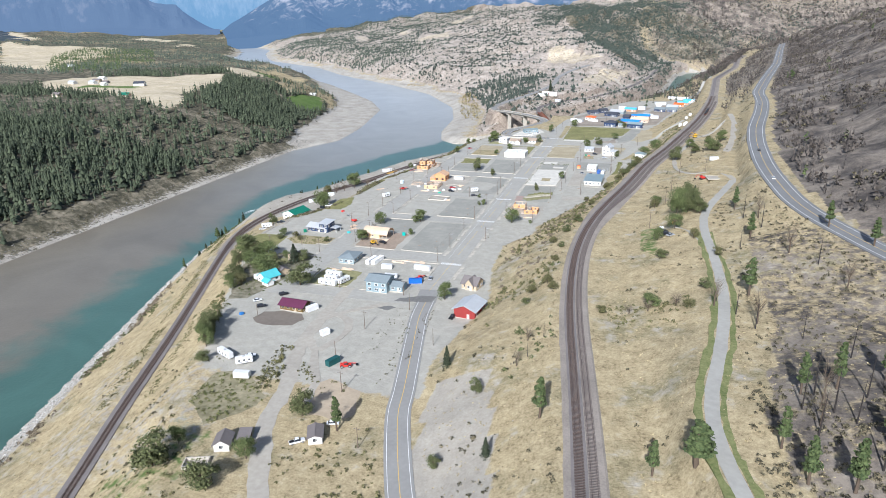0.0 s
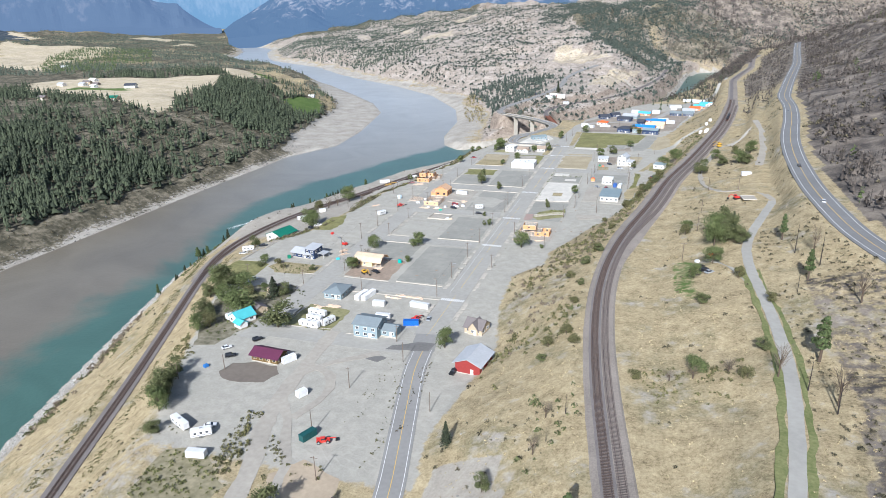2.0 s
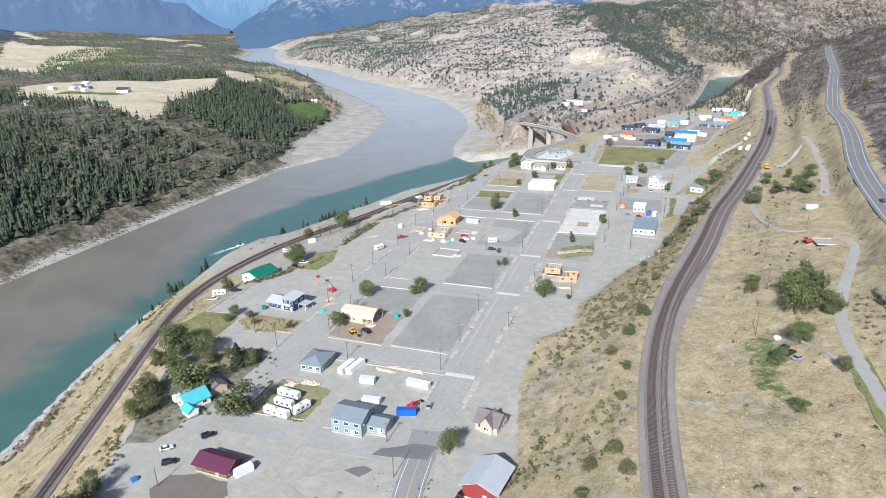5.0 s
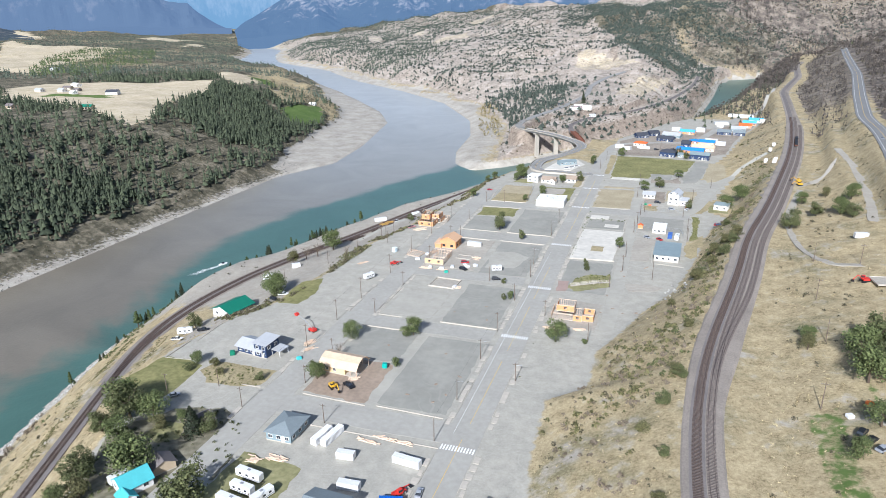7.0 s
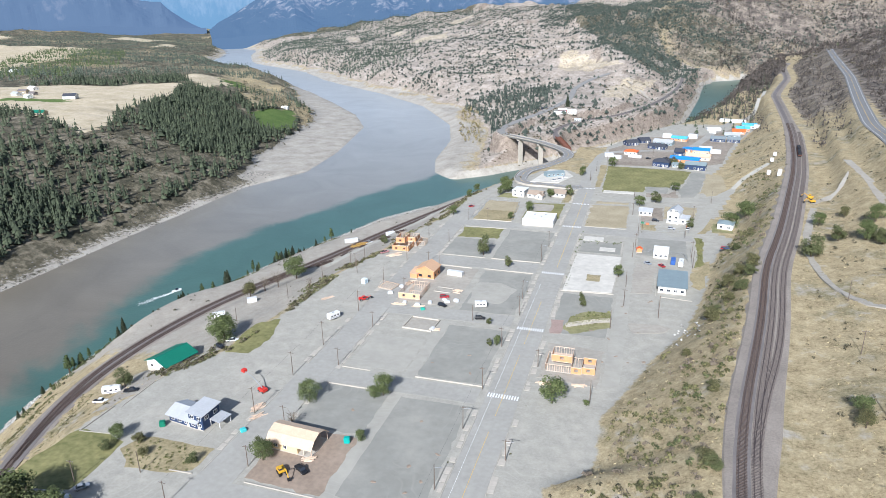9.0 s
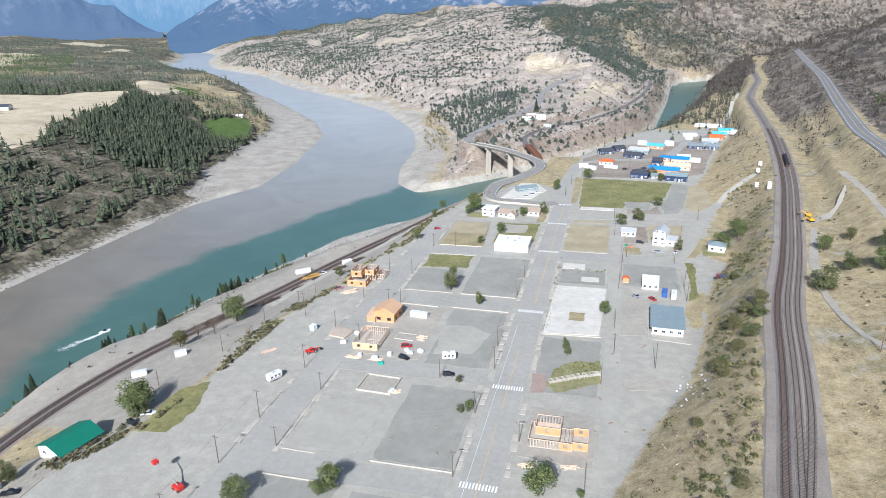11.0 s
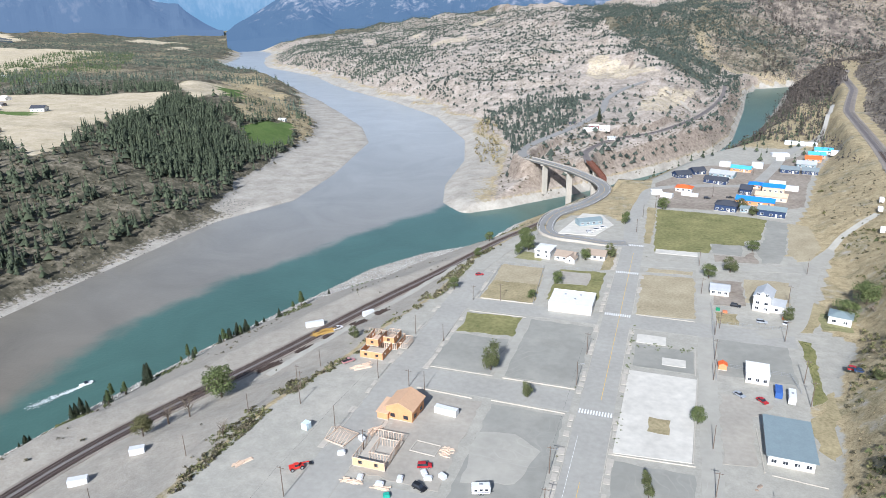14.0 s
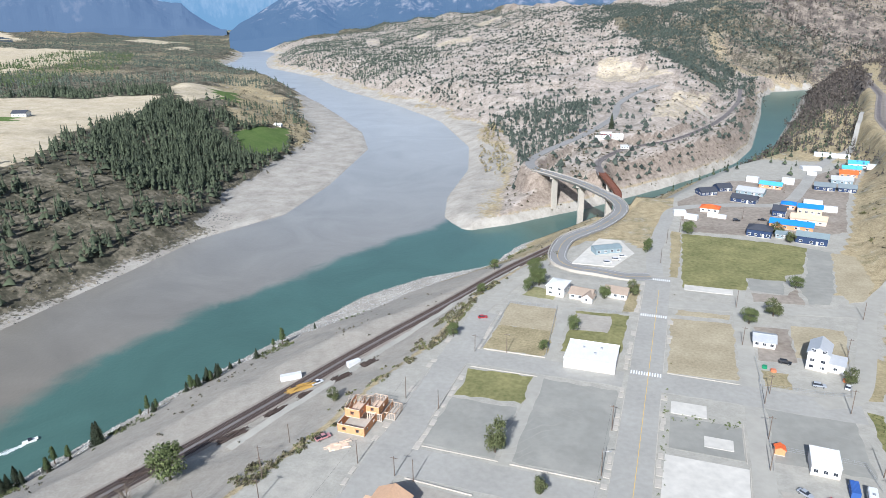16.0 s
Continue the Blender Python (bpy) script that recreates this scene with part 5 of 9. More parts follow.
def house(x, y, W, D, h, roof, rise, wall_m, roof_m, label, rz=0, over=0.5, trim=None, wins="", name="house", cat="house", door="s", group="", base=0.3, z=None, roof_label=""):
    """A building: walls, roof (gx, gy: gable with its ridge along x or y; hip; flat; shed), windows 'facade:count:storeys' and a door."""
    trim = trim or M_white
    e = thing(name, label, cat, Matrix.Translation((x, y, (ground(x, y) if z is None else z))) @ Matrix.Rotation(radians(rz), 4, "Z"), group)
    a, b = W / 2, D / 2
    bm = boxes((-a - 0.1, a + 0.1, -b - 0.1, b + 0.1, -1.2, base))
    part("foundation", bm, M_concrete, e)
    bm = bmesh.new()
    if roof == "gx":
        v = [bm.verts.new(p) for s in (-a, a) for p in ((s, -b, base), (s, b, base), (s, b, h), (s, 0, h + rise), (s, -b, h))]
        bm.faces.new(v[0:5][::-1])
        bm.faces.new(v[5:10])
        for i in range(5):
            bm.faces.new((v[i], v[(i + 1) % 5], v[5 + (i + 1) % 5], v[5 + i]))
    elif roof == "gy":
        v = [bm.verts.new(p) for s in (-b, b) for p in ((-a, s, base), (a, s, base), (a, s, h), (0, s, h + rise), (-a, s, h))]
        bm.faces.new(v[0:5])
        bm.faces.new(v[5:10][::-1])
        for i in range(5):
            bm.faces.new((v[i], v[5 + i], v[5 + (i + 1) % 5], v[(i + 1) % 5]))
    else:
        add_box(bm, -a, a, -b, b, base, h)
    part("wall", bm, wall_m, e)
    bm = bmesh.new()
    o, t = over, 0.18
    if roof == "gx":
        k = rise / b
        for s in (1, -1):
            roof_slab(bm, [(-a - o, s * (b + o), h - k * o), (a + o, s * (b + o), h - k * o), (a + o, 0, h + rise), (-a - o, 0, h + rise)], t)
            part("roof", bm, roof_m, e, roof_label)
            bm = bmesh.new()
        part("ridge_cap", boxes((-a - o, a + o, -0.15, 0.15, h + rise + t * 0.6, h + rise + t * 1.25)), roof_m, e)
    elif roof == "gy":
        k = rise / a
        for s in (1, -1):
            roof_slab(bm, [(s * (a + o), -b - o, h - k * o), (s * (a + o), b + o, h - k * o), (0, b + o, h + rise), (0, -b - o, h + rise)], t)
            part("roof", bm, roof_m, e, roof_label)
            bm = bmesh.new()
        part("ridge_cap", boxes((-0.15, 0.15, -b - o, b + o, h + rise + t * 0.6, h + rise + t * 1.25)), roof_m, e)
    elif roof == "hip":
        A, B = a + o, b + o
        r = abs(A - B)
        rx, ry = (r, 0) if A > B else (0, r)
        lo = [bm.verts.new(p) for p in ((-A, -B, h), (A, -B, h), (A, B, h), (-A, B, h))]
        up = [bm.verts.new(p) for p in ((-A, -B, h + t), (A, -B, h + t), (A, B, h + t), (-A, B, h + t))]
        if A >= B:
            r0, r1 = bm.verts.new((-rx, 0, h + rise)), bm.verts.new((rx + 1e-3, 0, h + rise))
            fs = [(up[0], up[1], r1, r0), (up[1], up[2], r1), (up[2], up[3], r0, r1), (up[3], up[0], r0)]
        else:
            r0, r1 = bm.verts.new((0, -ry, h + rise)), bm.verts.new((0, ry, h + rise))
            fs = [(up[0], up[1], r0), (up[1], up[2], r1, r0), (up[2], up[3], r1), (up[3], up[0], r0, r1)]
        for q in fs:
            bm.faces.new(q)
        bm.faces.new(lo[::-1])
        for i in range(4):
            bm.faces.new((lo[i], lo[(i + 1) % 4], up[(i + 1) % 4], up[i]))
    elif roof == "flat":
        add_box(bm, -a - 0.15, a + 0.15, -b - 0.15, b + 0.15, h, h + 0.25)
        for q in (-b - 0.15, b - 0.15):
            part("parapet", boxes((-a - 0.15, a + 0.15, q, q + 0.3, h + 0.25, h + 0.5)), roof_m, e)
        if a > 6:
            for u, v_ in ((-0.4, 0.2), (0.3, 0.3), (0.1, -0.3)):
                part("roof_vent", boxes((u * a, u * a + 0.9, v_ * b, v_ * b + 0.9, h + 0.25, h + 0.95)), M_metal, e)
    elif roof == "shed":
        roof_slab(bm, [(-a - o, -b - o, h), (a + o, -b - o, h), (a + o, b + o, h + rise), (-a - o, b + o, h + rise)], t)
    if roof not in ("gx", "gy"):
        part("roof", bm, roof_m, e, roof_label)
    for w in wins.split():
        fc, n, st = w.split(":")
        n = int(n)
        span = W if fc in "ns" else D
        for s in st:
            zz = {"1": base + 0.9, "2": base + 3.6, "3": h + rise * 0.2}[s]
            for i in range(n):
                u = (i + 0.5) / n * span - span / 2
                window(e, fc, u, zz, min(1.5, span / n * 0.45), 1.15, W, D, trim)
    if door:
        span = W if door in "ns" else D
        window(e, door, span * 0.18, base, 0.95, 2.05, W, D, trim, "door")
    return e


P = plain
M_bluewall = P("blue_siding", (0.230, 0.296, 0.318))
M_slate = P("slate_blue_shingle", (0.195, 0.230, 0.245), 0.85)
M_navy = P("navy_siding", (0.025, 0.045, 0.10))
M_greyroof = P("pale_grey_metal_roof", (0.50, 0.51, 0.52), 0.5, 0.2)
M_whiteroof = P("white_roof_membrane", (0.704, 0.704, 0.679), 0.7)
M_purple = P("plum_metal_roof", (0.105, 0.028, 0.06), 0.55)
M_brownwall = P("brown_siding", (0.13, 0.085, 0.03), 0.8)
M_teal = P("turquoise_metal_roof", (0.09, 0.42, 0.45), 0.5)
M_greenroof = P("green_metal_roof", (0.015, 0.16, 0.105), 0.5)
M_redwall = P("red_siding", (0.25, 0.035, 0.032), 0.7)
M_tanwall = P("tan_siding", (0.46, 0.37, 0.26), 0.8)
M_greybrown = P("grey_brown_shingle", (0.17, 0.15, 0.145), 0.9)
M_brownroof = P("tan_brown_shingle", (0.34, 0.27, 0.21), 0.9)
M_blueroof = P("pale_blue_metal_roof", (0.259, 0.320, 0.333), 0.45, 0.2)
M_bluetarp = P("bright_blue_membrane", (0.03, 0.22, 0.62), 0.6)
M_cyan = P("sky_blue_membrane", (0.10, 0.42, 0.68), 0.6)
M_orangeroof = P("orange_red_membrane", (0.70, 0.14, 0.04), 0.6)
M_pinkwall = P("orange_sheathed_wall", (0.62, 0.28, 0.13), 0.8)
M_darkroof = P("charcoal_shingle", (0.055, 0.06, 0.075), 0.9)
M_wrap = P("white_house_wrap", (0.646, 0.654, 0.663), 0.7)

# south flat
house(-26, -181, 5, 6.5, 2.8, "gy", 1.6, M_white, M_greybrown, "small white gabled cottage with a grey roof", 20, wins="s:1:1 e:2:1")
house(2, -169, 4.5, 7, 2.8, "gy", 0.8, M_white, M_greybrown, "narrow white cabin among trees", 25, wins="s:1:1 e:2:1")
house(-21, -176, 3.5, 5, 2.2, "shed", 0.6, M_brownwall, M_greybrown, "weathered dark garden shed", 20, name="shed", cat="shed", door="")
house(-57, -76, 12.6, 7.4, 3.0, "gx", 1.7, M_brownwall, M_purple, "low brown hall with a broad plum metal roof", -4, 0.9, wins="s:4:1 e:3:1", trim=M_tanwall)
house(-89, -47, 8, 9, 3.0, "gy", 2.6, M_white, M_teal, "white cottage with a bright turquoise metal roof", -25, wins="s:2:1 e:2:1")
house(-86, -53, 5, 4, 2.4, "gx", 1.3, M_white, M_teal, "white porch annex with a turquoise roof", -25, wins="s:1:1", name="annex", cat="annex")
house(-25.5, -43, 11.5, 10.5, 6.2, "gx", 1.6, M_bluewall, M_slate, "two-storey pale blue house with white-framed windows", -2, 0.6, wins="s:3:12 w:3:12 e:2:2 n:3:12")
house(-16.2, -41.5, 7, 6.5, 3.2, "gx", 1.3, M_bluewall, M_slate, "low pale blue wing beside the two-storey house", -2, 0.5, wins="s:2:1", name="annex", cat="annex")
house(-58.5, -8, 9.5, 12, 3.2, "hip", 2.0, M_bluewall, M_slate, "single-storey blue bungalow with a hipped slate-blue roof", 0, 0.6, wins="s:3:1 e:3:1")
house(27, -60, 10.5, 13, 4.6, "gy", 2.2, M_redwall, M_greyroof, "barn-red house with a broad pale grey metal roof", -8, 1.0, wins="e:2:1")
house(20.2, -29, 8.5, 8, 3.2, "gx", 2.8, M_tanwall, M_greybrown, "tan cottage with a steep grey-brown roof", -12, 0.6, wins="s:2:1 e:2:1")
house(20.2, -30.5, 4.5, 6.5, 3.2, "gy", 2.9, M_tanwall, M_greybrown, "front gable of the tan cottage", -12, 0.5, wins="s:1:1", name="gable_wing", cat="annex")
house(-90, -14, 7, 8, 2.8, "gy", 1.9, M_tanwall, M_greybrown, "small cottage with a grey roof half hidden by trees", -30, 0.5, wins="s:1:1 e:2:1")
house(-87, -37, 6, 7, 2.6, "gx", 1.7, M_tanwall, M_greybrown, "small grey-roofed cottage among garden trees", -30, 0.5, wins="s:2:1")
# by the railway
house(-141.3, 77.5, 12.6, 15, 3.4, "gy", 2.4, M_white, M_greenroof, "long shed with a green metal roof beside the railway", -14, 0.7, wins="e:4:1 s:2:1")
house(-102.5, 39.5, 13, 8.5, 3.2, "gx", 1.6, M_navy, M_greyroof, "new navy house with pale grey roof planes", -9, 1.0, wins="s:4:1")
house(-96.6, 38.6, 6.5, 8, 6.0, "shed", 0.9, M_navy, M_greyroof, "navy upper storey with a tilted pale roof", -9, 0.7, wins="s:2:12 e:2:2", name="upper_storey", cat="annex")
carport = thing("carport", "small open carport with a pale grey roof on posts", "carport", Matrix.Translation((-91.2, 39.8, 0)) @ Matrix.Rotation(radians(-9), 4, "Z"))
bm = bmesh.new()
roof_slab(bm, [(-2.3, -3, 3.0), (2.6, -3, 2.6), (2.6, 3, 2.6), (-2.3, 3, 3.0)], 0.18)
part("roof", bm, M_greyroof, carport)
for px_, py_ in ((2.2, -2.6), (2.2, 2.6), (-1.9, -2.6), (-1.9, 2.6)):
    part("post", boxes((px_ - 0.1, px_ + 0.1, py_ - 0.1, py_ + 0.1, -0.2, 2.62)), M_white, carport)
# north of the main street
house(-21.5, 296.5, 20, 16.5, 4.3, "flat", 0, M_white, M_whiteroof, "flat-roofed white commercial building", 0, wins="e:3:1", cat="building", name="building")
house(-47, 362, 9, 11, 5.0, "hip", 1.2, M_white, M_whiteroof, "two-storey white house with a pale roof", -8, 0.5, wins="s:2:12 e:2:1")
house(-34.5, 360, 11, 9, 3.0, "gx", 1.8, M_white, M_brownroof, "low white house with a tan shingle roof", -8, 0.5, wins="s:3:1 e:1:1")
house(-31, 356, 5, 6, 2.8, "gy", 1.8, M_white, M_brownroof, "white front gable of the low house", -8, 0.4, wins="s:1:1", name="gable_wing", cat="annex")
house(-18.5, 367, 11, 9, 3.0, "gx", 1.8, M_white, M_brownroof, "white bungalow with a tan shingle roof", -6, 0.5, wins="s:3:1")
house(45.5, 334, 8.5, 9, 3.0, "gx", 1.4, M_white, M_greyroof, "small white cottage with a grey roof", -3, wins="s:3:1 e:1:1")
house(64, 321, 7.5, 11.5, 7.6, "gy", 2.4, M_white, M_greyroof, "tall white house with a steep grey roof and side steps", -14, 0.4, wins="s:2:123 e:3:1 w:2:12")
house(70, 318.5, 6, 6, 3.6, "shed", 1.2, M_white, M_greyroof, "low lean-to beside the tall white house", -14, 0.3, wins="s:1:1", name="annex", cat="annex")
house(95, 314, 9, 8, 3.8, "hip", 1.6, M_white, M_blueroof, "white house with a pale blue-grey roof", -15, 0.5, wins="s:2:1 e:2:1")
house(61, 207, 13, 21, 3.8, "shed", 0.7, M_white, M_blueroof, "large white building with a pale blue metal roof", -2, 0.8, wins="s:4:1 w:4:1", cat="building", name="building")
house(55.5, 251, 8, 9, 4.0, "shed", 0.4, M_white, M_whiteroof, "white box-like workshop with a flat roof", -3, 0.2, wins="s:3:1", cat="workshop", name="workshop")
house(43.5, 255, 3, 2.6, 2.2, "gy", 0.8, M_pinkwall, M_orangeroof, "small pink garden shed", 0, 0.2, name="shed", cat="shed", door="")
house(-31, 429, 16, 7, 3.4, "gx", 1.0, M_bluewall, M_blueroof, "long pale blue shed inside the bend of the ramp", 32, 0.4, wins="s:4:1", name="shed", cat="shed", door="")

# new houses at the north end
HOUSE_ROWS_A = (
    (26, 580, 13, 9, 3.2, "gx", 2.4, M_navy, M_darkroof, "dark blue new house with a charcoal roof", 30),
    (38, 596, 11, 9, 3.2, "gx", 2.4, M_navy, M_darkroof, "dark blue new house with a charcoal roof", 30),
    (52, 566, 17, 9, 3.2, "gx", 2.2, M_navy, M_darkroof, "new navy house with a charcoal roof", -18),
    (58, 590, 19, 10, 3.2, "gx", 2.2, M_bluewall, M_greyroof, "new house with a pale metal roof", -18),
    (28, 534, 12, 9, 3.0, "hip", 2.0, M_white, M_orangeroof, "house shell under an orange-red roof membrane", -10),
    (74, 615, 16, 9, 3.0, "gx", 1.8, M_pinkwall, M_cyan, "house shell with a sky-blue roof membrane", -15),
    (56, 488, 14, 11, 4.6, "hip", 2.6, M_navy, M_darkroof, "large dark blue house beside the playing field", -12),
    (84, 481, 17, 9, 4.8, "gx", 1.8, M_navy, M_blueroof, "two-storey dark blue house with a pale roof", -12),
    (69, 487, 8, 7, 3.0, "gx", 1.0, M_bluewall, M_blueroof, "low blue link building", -12),
    (76, 508, 25, 9, 3.4, "gx", 2.0, M_pinkwall, M_bluetarp, "long house shell with a bright blue roof membrane", -12),
    (88, 524, 21, 9, 3.4, "gx", 2.0, M_lumber, M_osb, "house shell with a bare sheathed roof", -12),
)
HOUSE_ROWS_B = (
    (72, 537, 8, 10, 4.6, "gx", 2.4, M_navy, M_darkroof, "narrow navy house with a charcoal roof", -12),
    (92, 548, 15, 10, 4.6, "gx", 1.6, M_osb, M_bluetarp, "two-storey sheathed shell with a blue roof membrane", -10),
    (80, 558, 9, 9, 3.2, "hip", 1.8, M_pinkwall, M_bluetarp, "house shell with a blue roof membrane", -10),
    (112, 620, 14, 11, 3.4, "gx", 2.0, M_navy, M_slate, "dark grey-blue new house", -8),
    (127, 618, 12, 9, 3.4, "gx", 2.0, M_navy, M_slate, "dark grey-blue new house", -8),
    (128, 645, 15, 10, 3.4, "gx", 2.2, M_bluewall, M_greyroof, "new house with a grey roof", -8),
    (137, 670, 13, 8, 3.2, "gx", 2.0, M_pinkwall, M_orangeroof, "house shell with red membrane", -8),
    (143, 690, 14, 8, 3.2, "gx", 2.0, M_pinkwall, M_cyan, "house shell with sky-blue membrane", -8),
    (152, 712, 15, 9, 3.4, "gx", 2.0, M_wrap, M_cyan, "wrapped house shell with a blue roof", -8),
)
for k, (x, y, W, D, h, rf, ri, wm, rm, lab, rz) in enumerate(HOUSE_ROWS_A + HOUSE_ROWS_B):
    house(x, y, W, D, h, rf, ri, wm, rm, lab, rz, 0.5, wins="s:3:1 e:2:1" if k % 3 else "s:4:1 w:2:1", group="new houses")
for x, y, W, D, h, rz in ((112, 690, 15, 9, 2.2, 10), (132, 752, 17, 7, 3, -10), (146, 748, 13, 6, 3, -10), (97, 570, 12, 7, 3, -8), (104, 556, 12, 6, 3, -8), (62, 632, 9, 7, 3.5, -12), (88, 632, 9, 7, 4, -10), (8, 520, 8, 7, 2.6, 10), (16, 512, 8, 6, 2.4, -14), (110, 668, 7, 3, 2.4, -8), (158, 690, 8, 6, 3, -8)):
    house(x, y, W, D, h, "gx", 0.5, M_wrap, M_wrap, "stack of building material under white wrap", rz, 0.0, name="wrapped_stack", cat="stack", door="", group="wrapped stacks", base=0.05)

# far bank
for x, y, W, D, h, rf, wm, rm, rz in ((-82, 842, 17, 9, 3.2, "flat", M_white, M_whiteroof, 10), (-66, 848, 13, 10, 5, "flat", M_white, M_whiteroof, 10), (-80, 858, 12, 6, 3, "gx", M_redwall, M_whiteroof, 10), (-56, 838, 9, 6, 3, "gx", M_white, M_greyroof, 10), (-112, 890, 8, 6, 3, "gx", M_darkroof, M_darkroof, 20)):
    house(x, y, W, D, h, rf, 1.5, wm, rm, "white roadside building on the far bank", rz, 0.4, wins="s:3:1", cat="building", name="building", group="roadside buildings")
for x, y, wm, rm, s in ((-925, 667, M_white, M_greyroof, 1.0), (-885, 674, M_white, M_greyroof, 1), (-926, 742, M_white, M_whiteroof, 1.1), (-845, 658, M_white, M_whiteroof, 0.9), (-778, 670, M_white, M_darkroof, 1.3), (-685, 528, M_tanwall, M_greenroof, 1.1), (-795, 506, M_tanwall, M_greybrown, 1.1), (-900, 700, M_tanwall, M_greybrown, 1.0), (-870, 690, M_greybrown, M_greybrown, 0.8), (-560, 905, M_white, M_whiteroof, 0.8), (-1290, 1030, M_white, M_greyroof, 1.2)):
    house(x, y, 14 * s, 9 * s, 3.6 * s, "gx", 2.4 * s, wm, rm, "farmhouse among dry fields across the river", rnd.uniform(-20, 20), 0.6, wins="s:3:1 e:2:1", group="farmhouses", name="farmhouse", cat="house")



# ---- houses being built ----
def frame_house(x, y, label, blocks, rz=0, panel=None, name="unfinished_house"):
    """Timber frames; each block is x0, x1, y0, y1, z0, z1, sheathed facades, roof kind."""
    e = thing(name, label, "house frame", Matrix.Translation((x, y, ground(x, y))) @ Matrix.Rotation(radians(rz), 4, "Z"))
    panel = panel or M_orangewrap
    stud = bpy.data.meshes.new("stud")
    bm = boxes((-0.06, 0.06, -0.07, 0.07, 0, 1))
    bm.to_mesh(stud)
    bm.free()
    stud.materials.append(M_lumber)
    for x0, x1, y0, y1, z0, z1, sides, roof in blocks:
        part("floor_platform", boxes((x0, x1, y0, y1, z0 - 0.3, z0 + 0.025)), M_lumber if z0 > 1 else M_concrete, e)
        runs = (("s", (x0, y0), (x1, y0)), ("e", (x1, y0), (x1, y1)), ("n", (x1, y1), (x0, y1)), ("w", (x0, y1), (x0, y0)))
        for f, a, b in runs:
            a, b = Vector(a), Vector(b)
            L = (b - a).length
            n = max(2, int(L / 0.9))
            if f in sides:
                m = Matrix.Translation((a.x, a.y, 0)) @ Matrix.Rotation(math.atan2(b.y - a.y, b.x - a.x), 4, "Z")
                nw = max(1, int(L / 4.5))
                for i in range(nw):
                    u0, u1 = L * i / nw, L * (i + 1) / nw
                    c, w = (u0 + u1) / 2, 0.65
                    for k in ((u0, c - w, z0, z1), (c + w, u1, z0, z1), (c - w, c + w, z0, z0 + 0.9), (c - w, c + w, z0 + 2.1, z1)):
                        bm = bmesh.new()
                        add_box(bm, k[0] + 0.01, k[1] - 0.01, -0.06, 0.02, k[2], k[3], m)
                        part("panel", bm, panel, e)
            else:
                for i in range(n + 1):
                    p = a.lerp(b, i / n)
                    ob = new("stud", stud)
                    ob.parent = e
                    ob.location = (p.x, p.y, z0)
                    ob.scale = (1, 1, z1 - z0)
            m = Matrix.Translation((a.x, a.y, 0)) @ Matrix.Rotation(math.atan2(b.y - a.y, b.x - a.x), 4, "Z")
            bm = bmesh.new()
            add_box(bm, 0, L, -0.09, 0.09, z1, z1 + 0.16, m)
            part("top_plate", bm, M_lumber, e)
        if roof == "truss":
            n = max(3, int((x1 - x0) / 1.2))
            hgt = (y1 - y0) * 0.3
            for i in range(n + 1):
                u = x0 + (x1 - x0) * i / n
                bm = bmesh.new()
                c = ((y0 + y1) / 2)
                add_tube(bm, (u, y0, z1 + 0.1), (u, c, z1 + hgt), 0.07, seg=4)
                add_tube(bm, (u, y1, z1 + 0.1), (u, c, z1 + hgt), 0.07, seg=4)
                add_tube(bm, (u, y0, z1 + 0.16), (u, y1, z1 + 0.16), 0.06, seg=4)
                part("truss", bm, M_lumber, e)
        elif roof == "joist":
            n = max(3, int((x1 - x0) / 1.3))
            for i in range(n + 1):
                u = x0 + (x1 - x0) * i / n
                part("joist", boxes((u - 0.05, u + 0.05, y0, y1, z1 + 0.02, z1 + 0.26)), M_lumber, e)
    return e


frame_house(20, 112, "unfinished two-storey timber frame with orange sheathing", [(-8, 2, -6, 4, 0.3, 3.1, "", ""), (-6, 2, -3, 4, 3.3, 6.0, "sw", ""), (2, 6, -6, 2, 0.3, 3.0, "s", "joist"), (6, 11, -5, 3, 0.3, 3.0, "ens", "")])
frame_house(-91, 231, "two-storey timber house frame with orange sheathed walls", [(-6, 4, -10, 0, 0.4, 3.4, "swe", ""), (-5.5, 0, -5, 4, 3.6, 6.6, "swe", "truss"), (0, 5, 0, 8, 3.0, 5.6, "se", "joist"), (-5, 6, 0, 10, 0.4, 3.0, "we", "joist"), (6, 10, 2, 9, 0.4, 2.8, "", "joist")])
frame_house(-63, 165, "open stud walls of a new house on a fresh floor", [(-6, 5, -8, 8, 0.3, 3.1, "s", ""), (-2, 4.9, -4, 4, 0.36, 3.0, "", "")], panel=P("plywood_sheathing", (0.62, 0.40, 0.24)))
frame_house(-79, 169, "roof frame of timber trusses set on the ground", [(-4, 4, -4, 4, 0.3, 0.6, "", "truss")], -12, name="roof_frame")
house(-64, 189, 10, 10, 5.0, "gy", 2.4, M_orangewrap, P("roof_sheathing", (0.58, 0.37, 0.23)), "sheathed orange house shell with a bare board roof", -3, 0.6, wins="s:2:1 e:2:1", trim=M_black, name="house_shell", door="")
house(-70, 187, 4, 8, 2.8, "shed", 0.8, M_orangewrap, P("porch_sheathing", (0.60, 0.40, 0.26)), "side porch of the orange house shell", -3, 0.4, name="porch", cat="porch", door="")
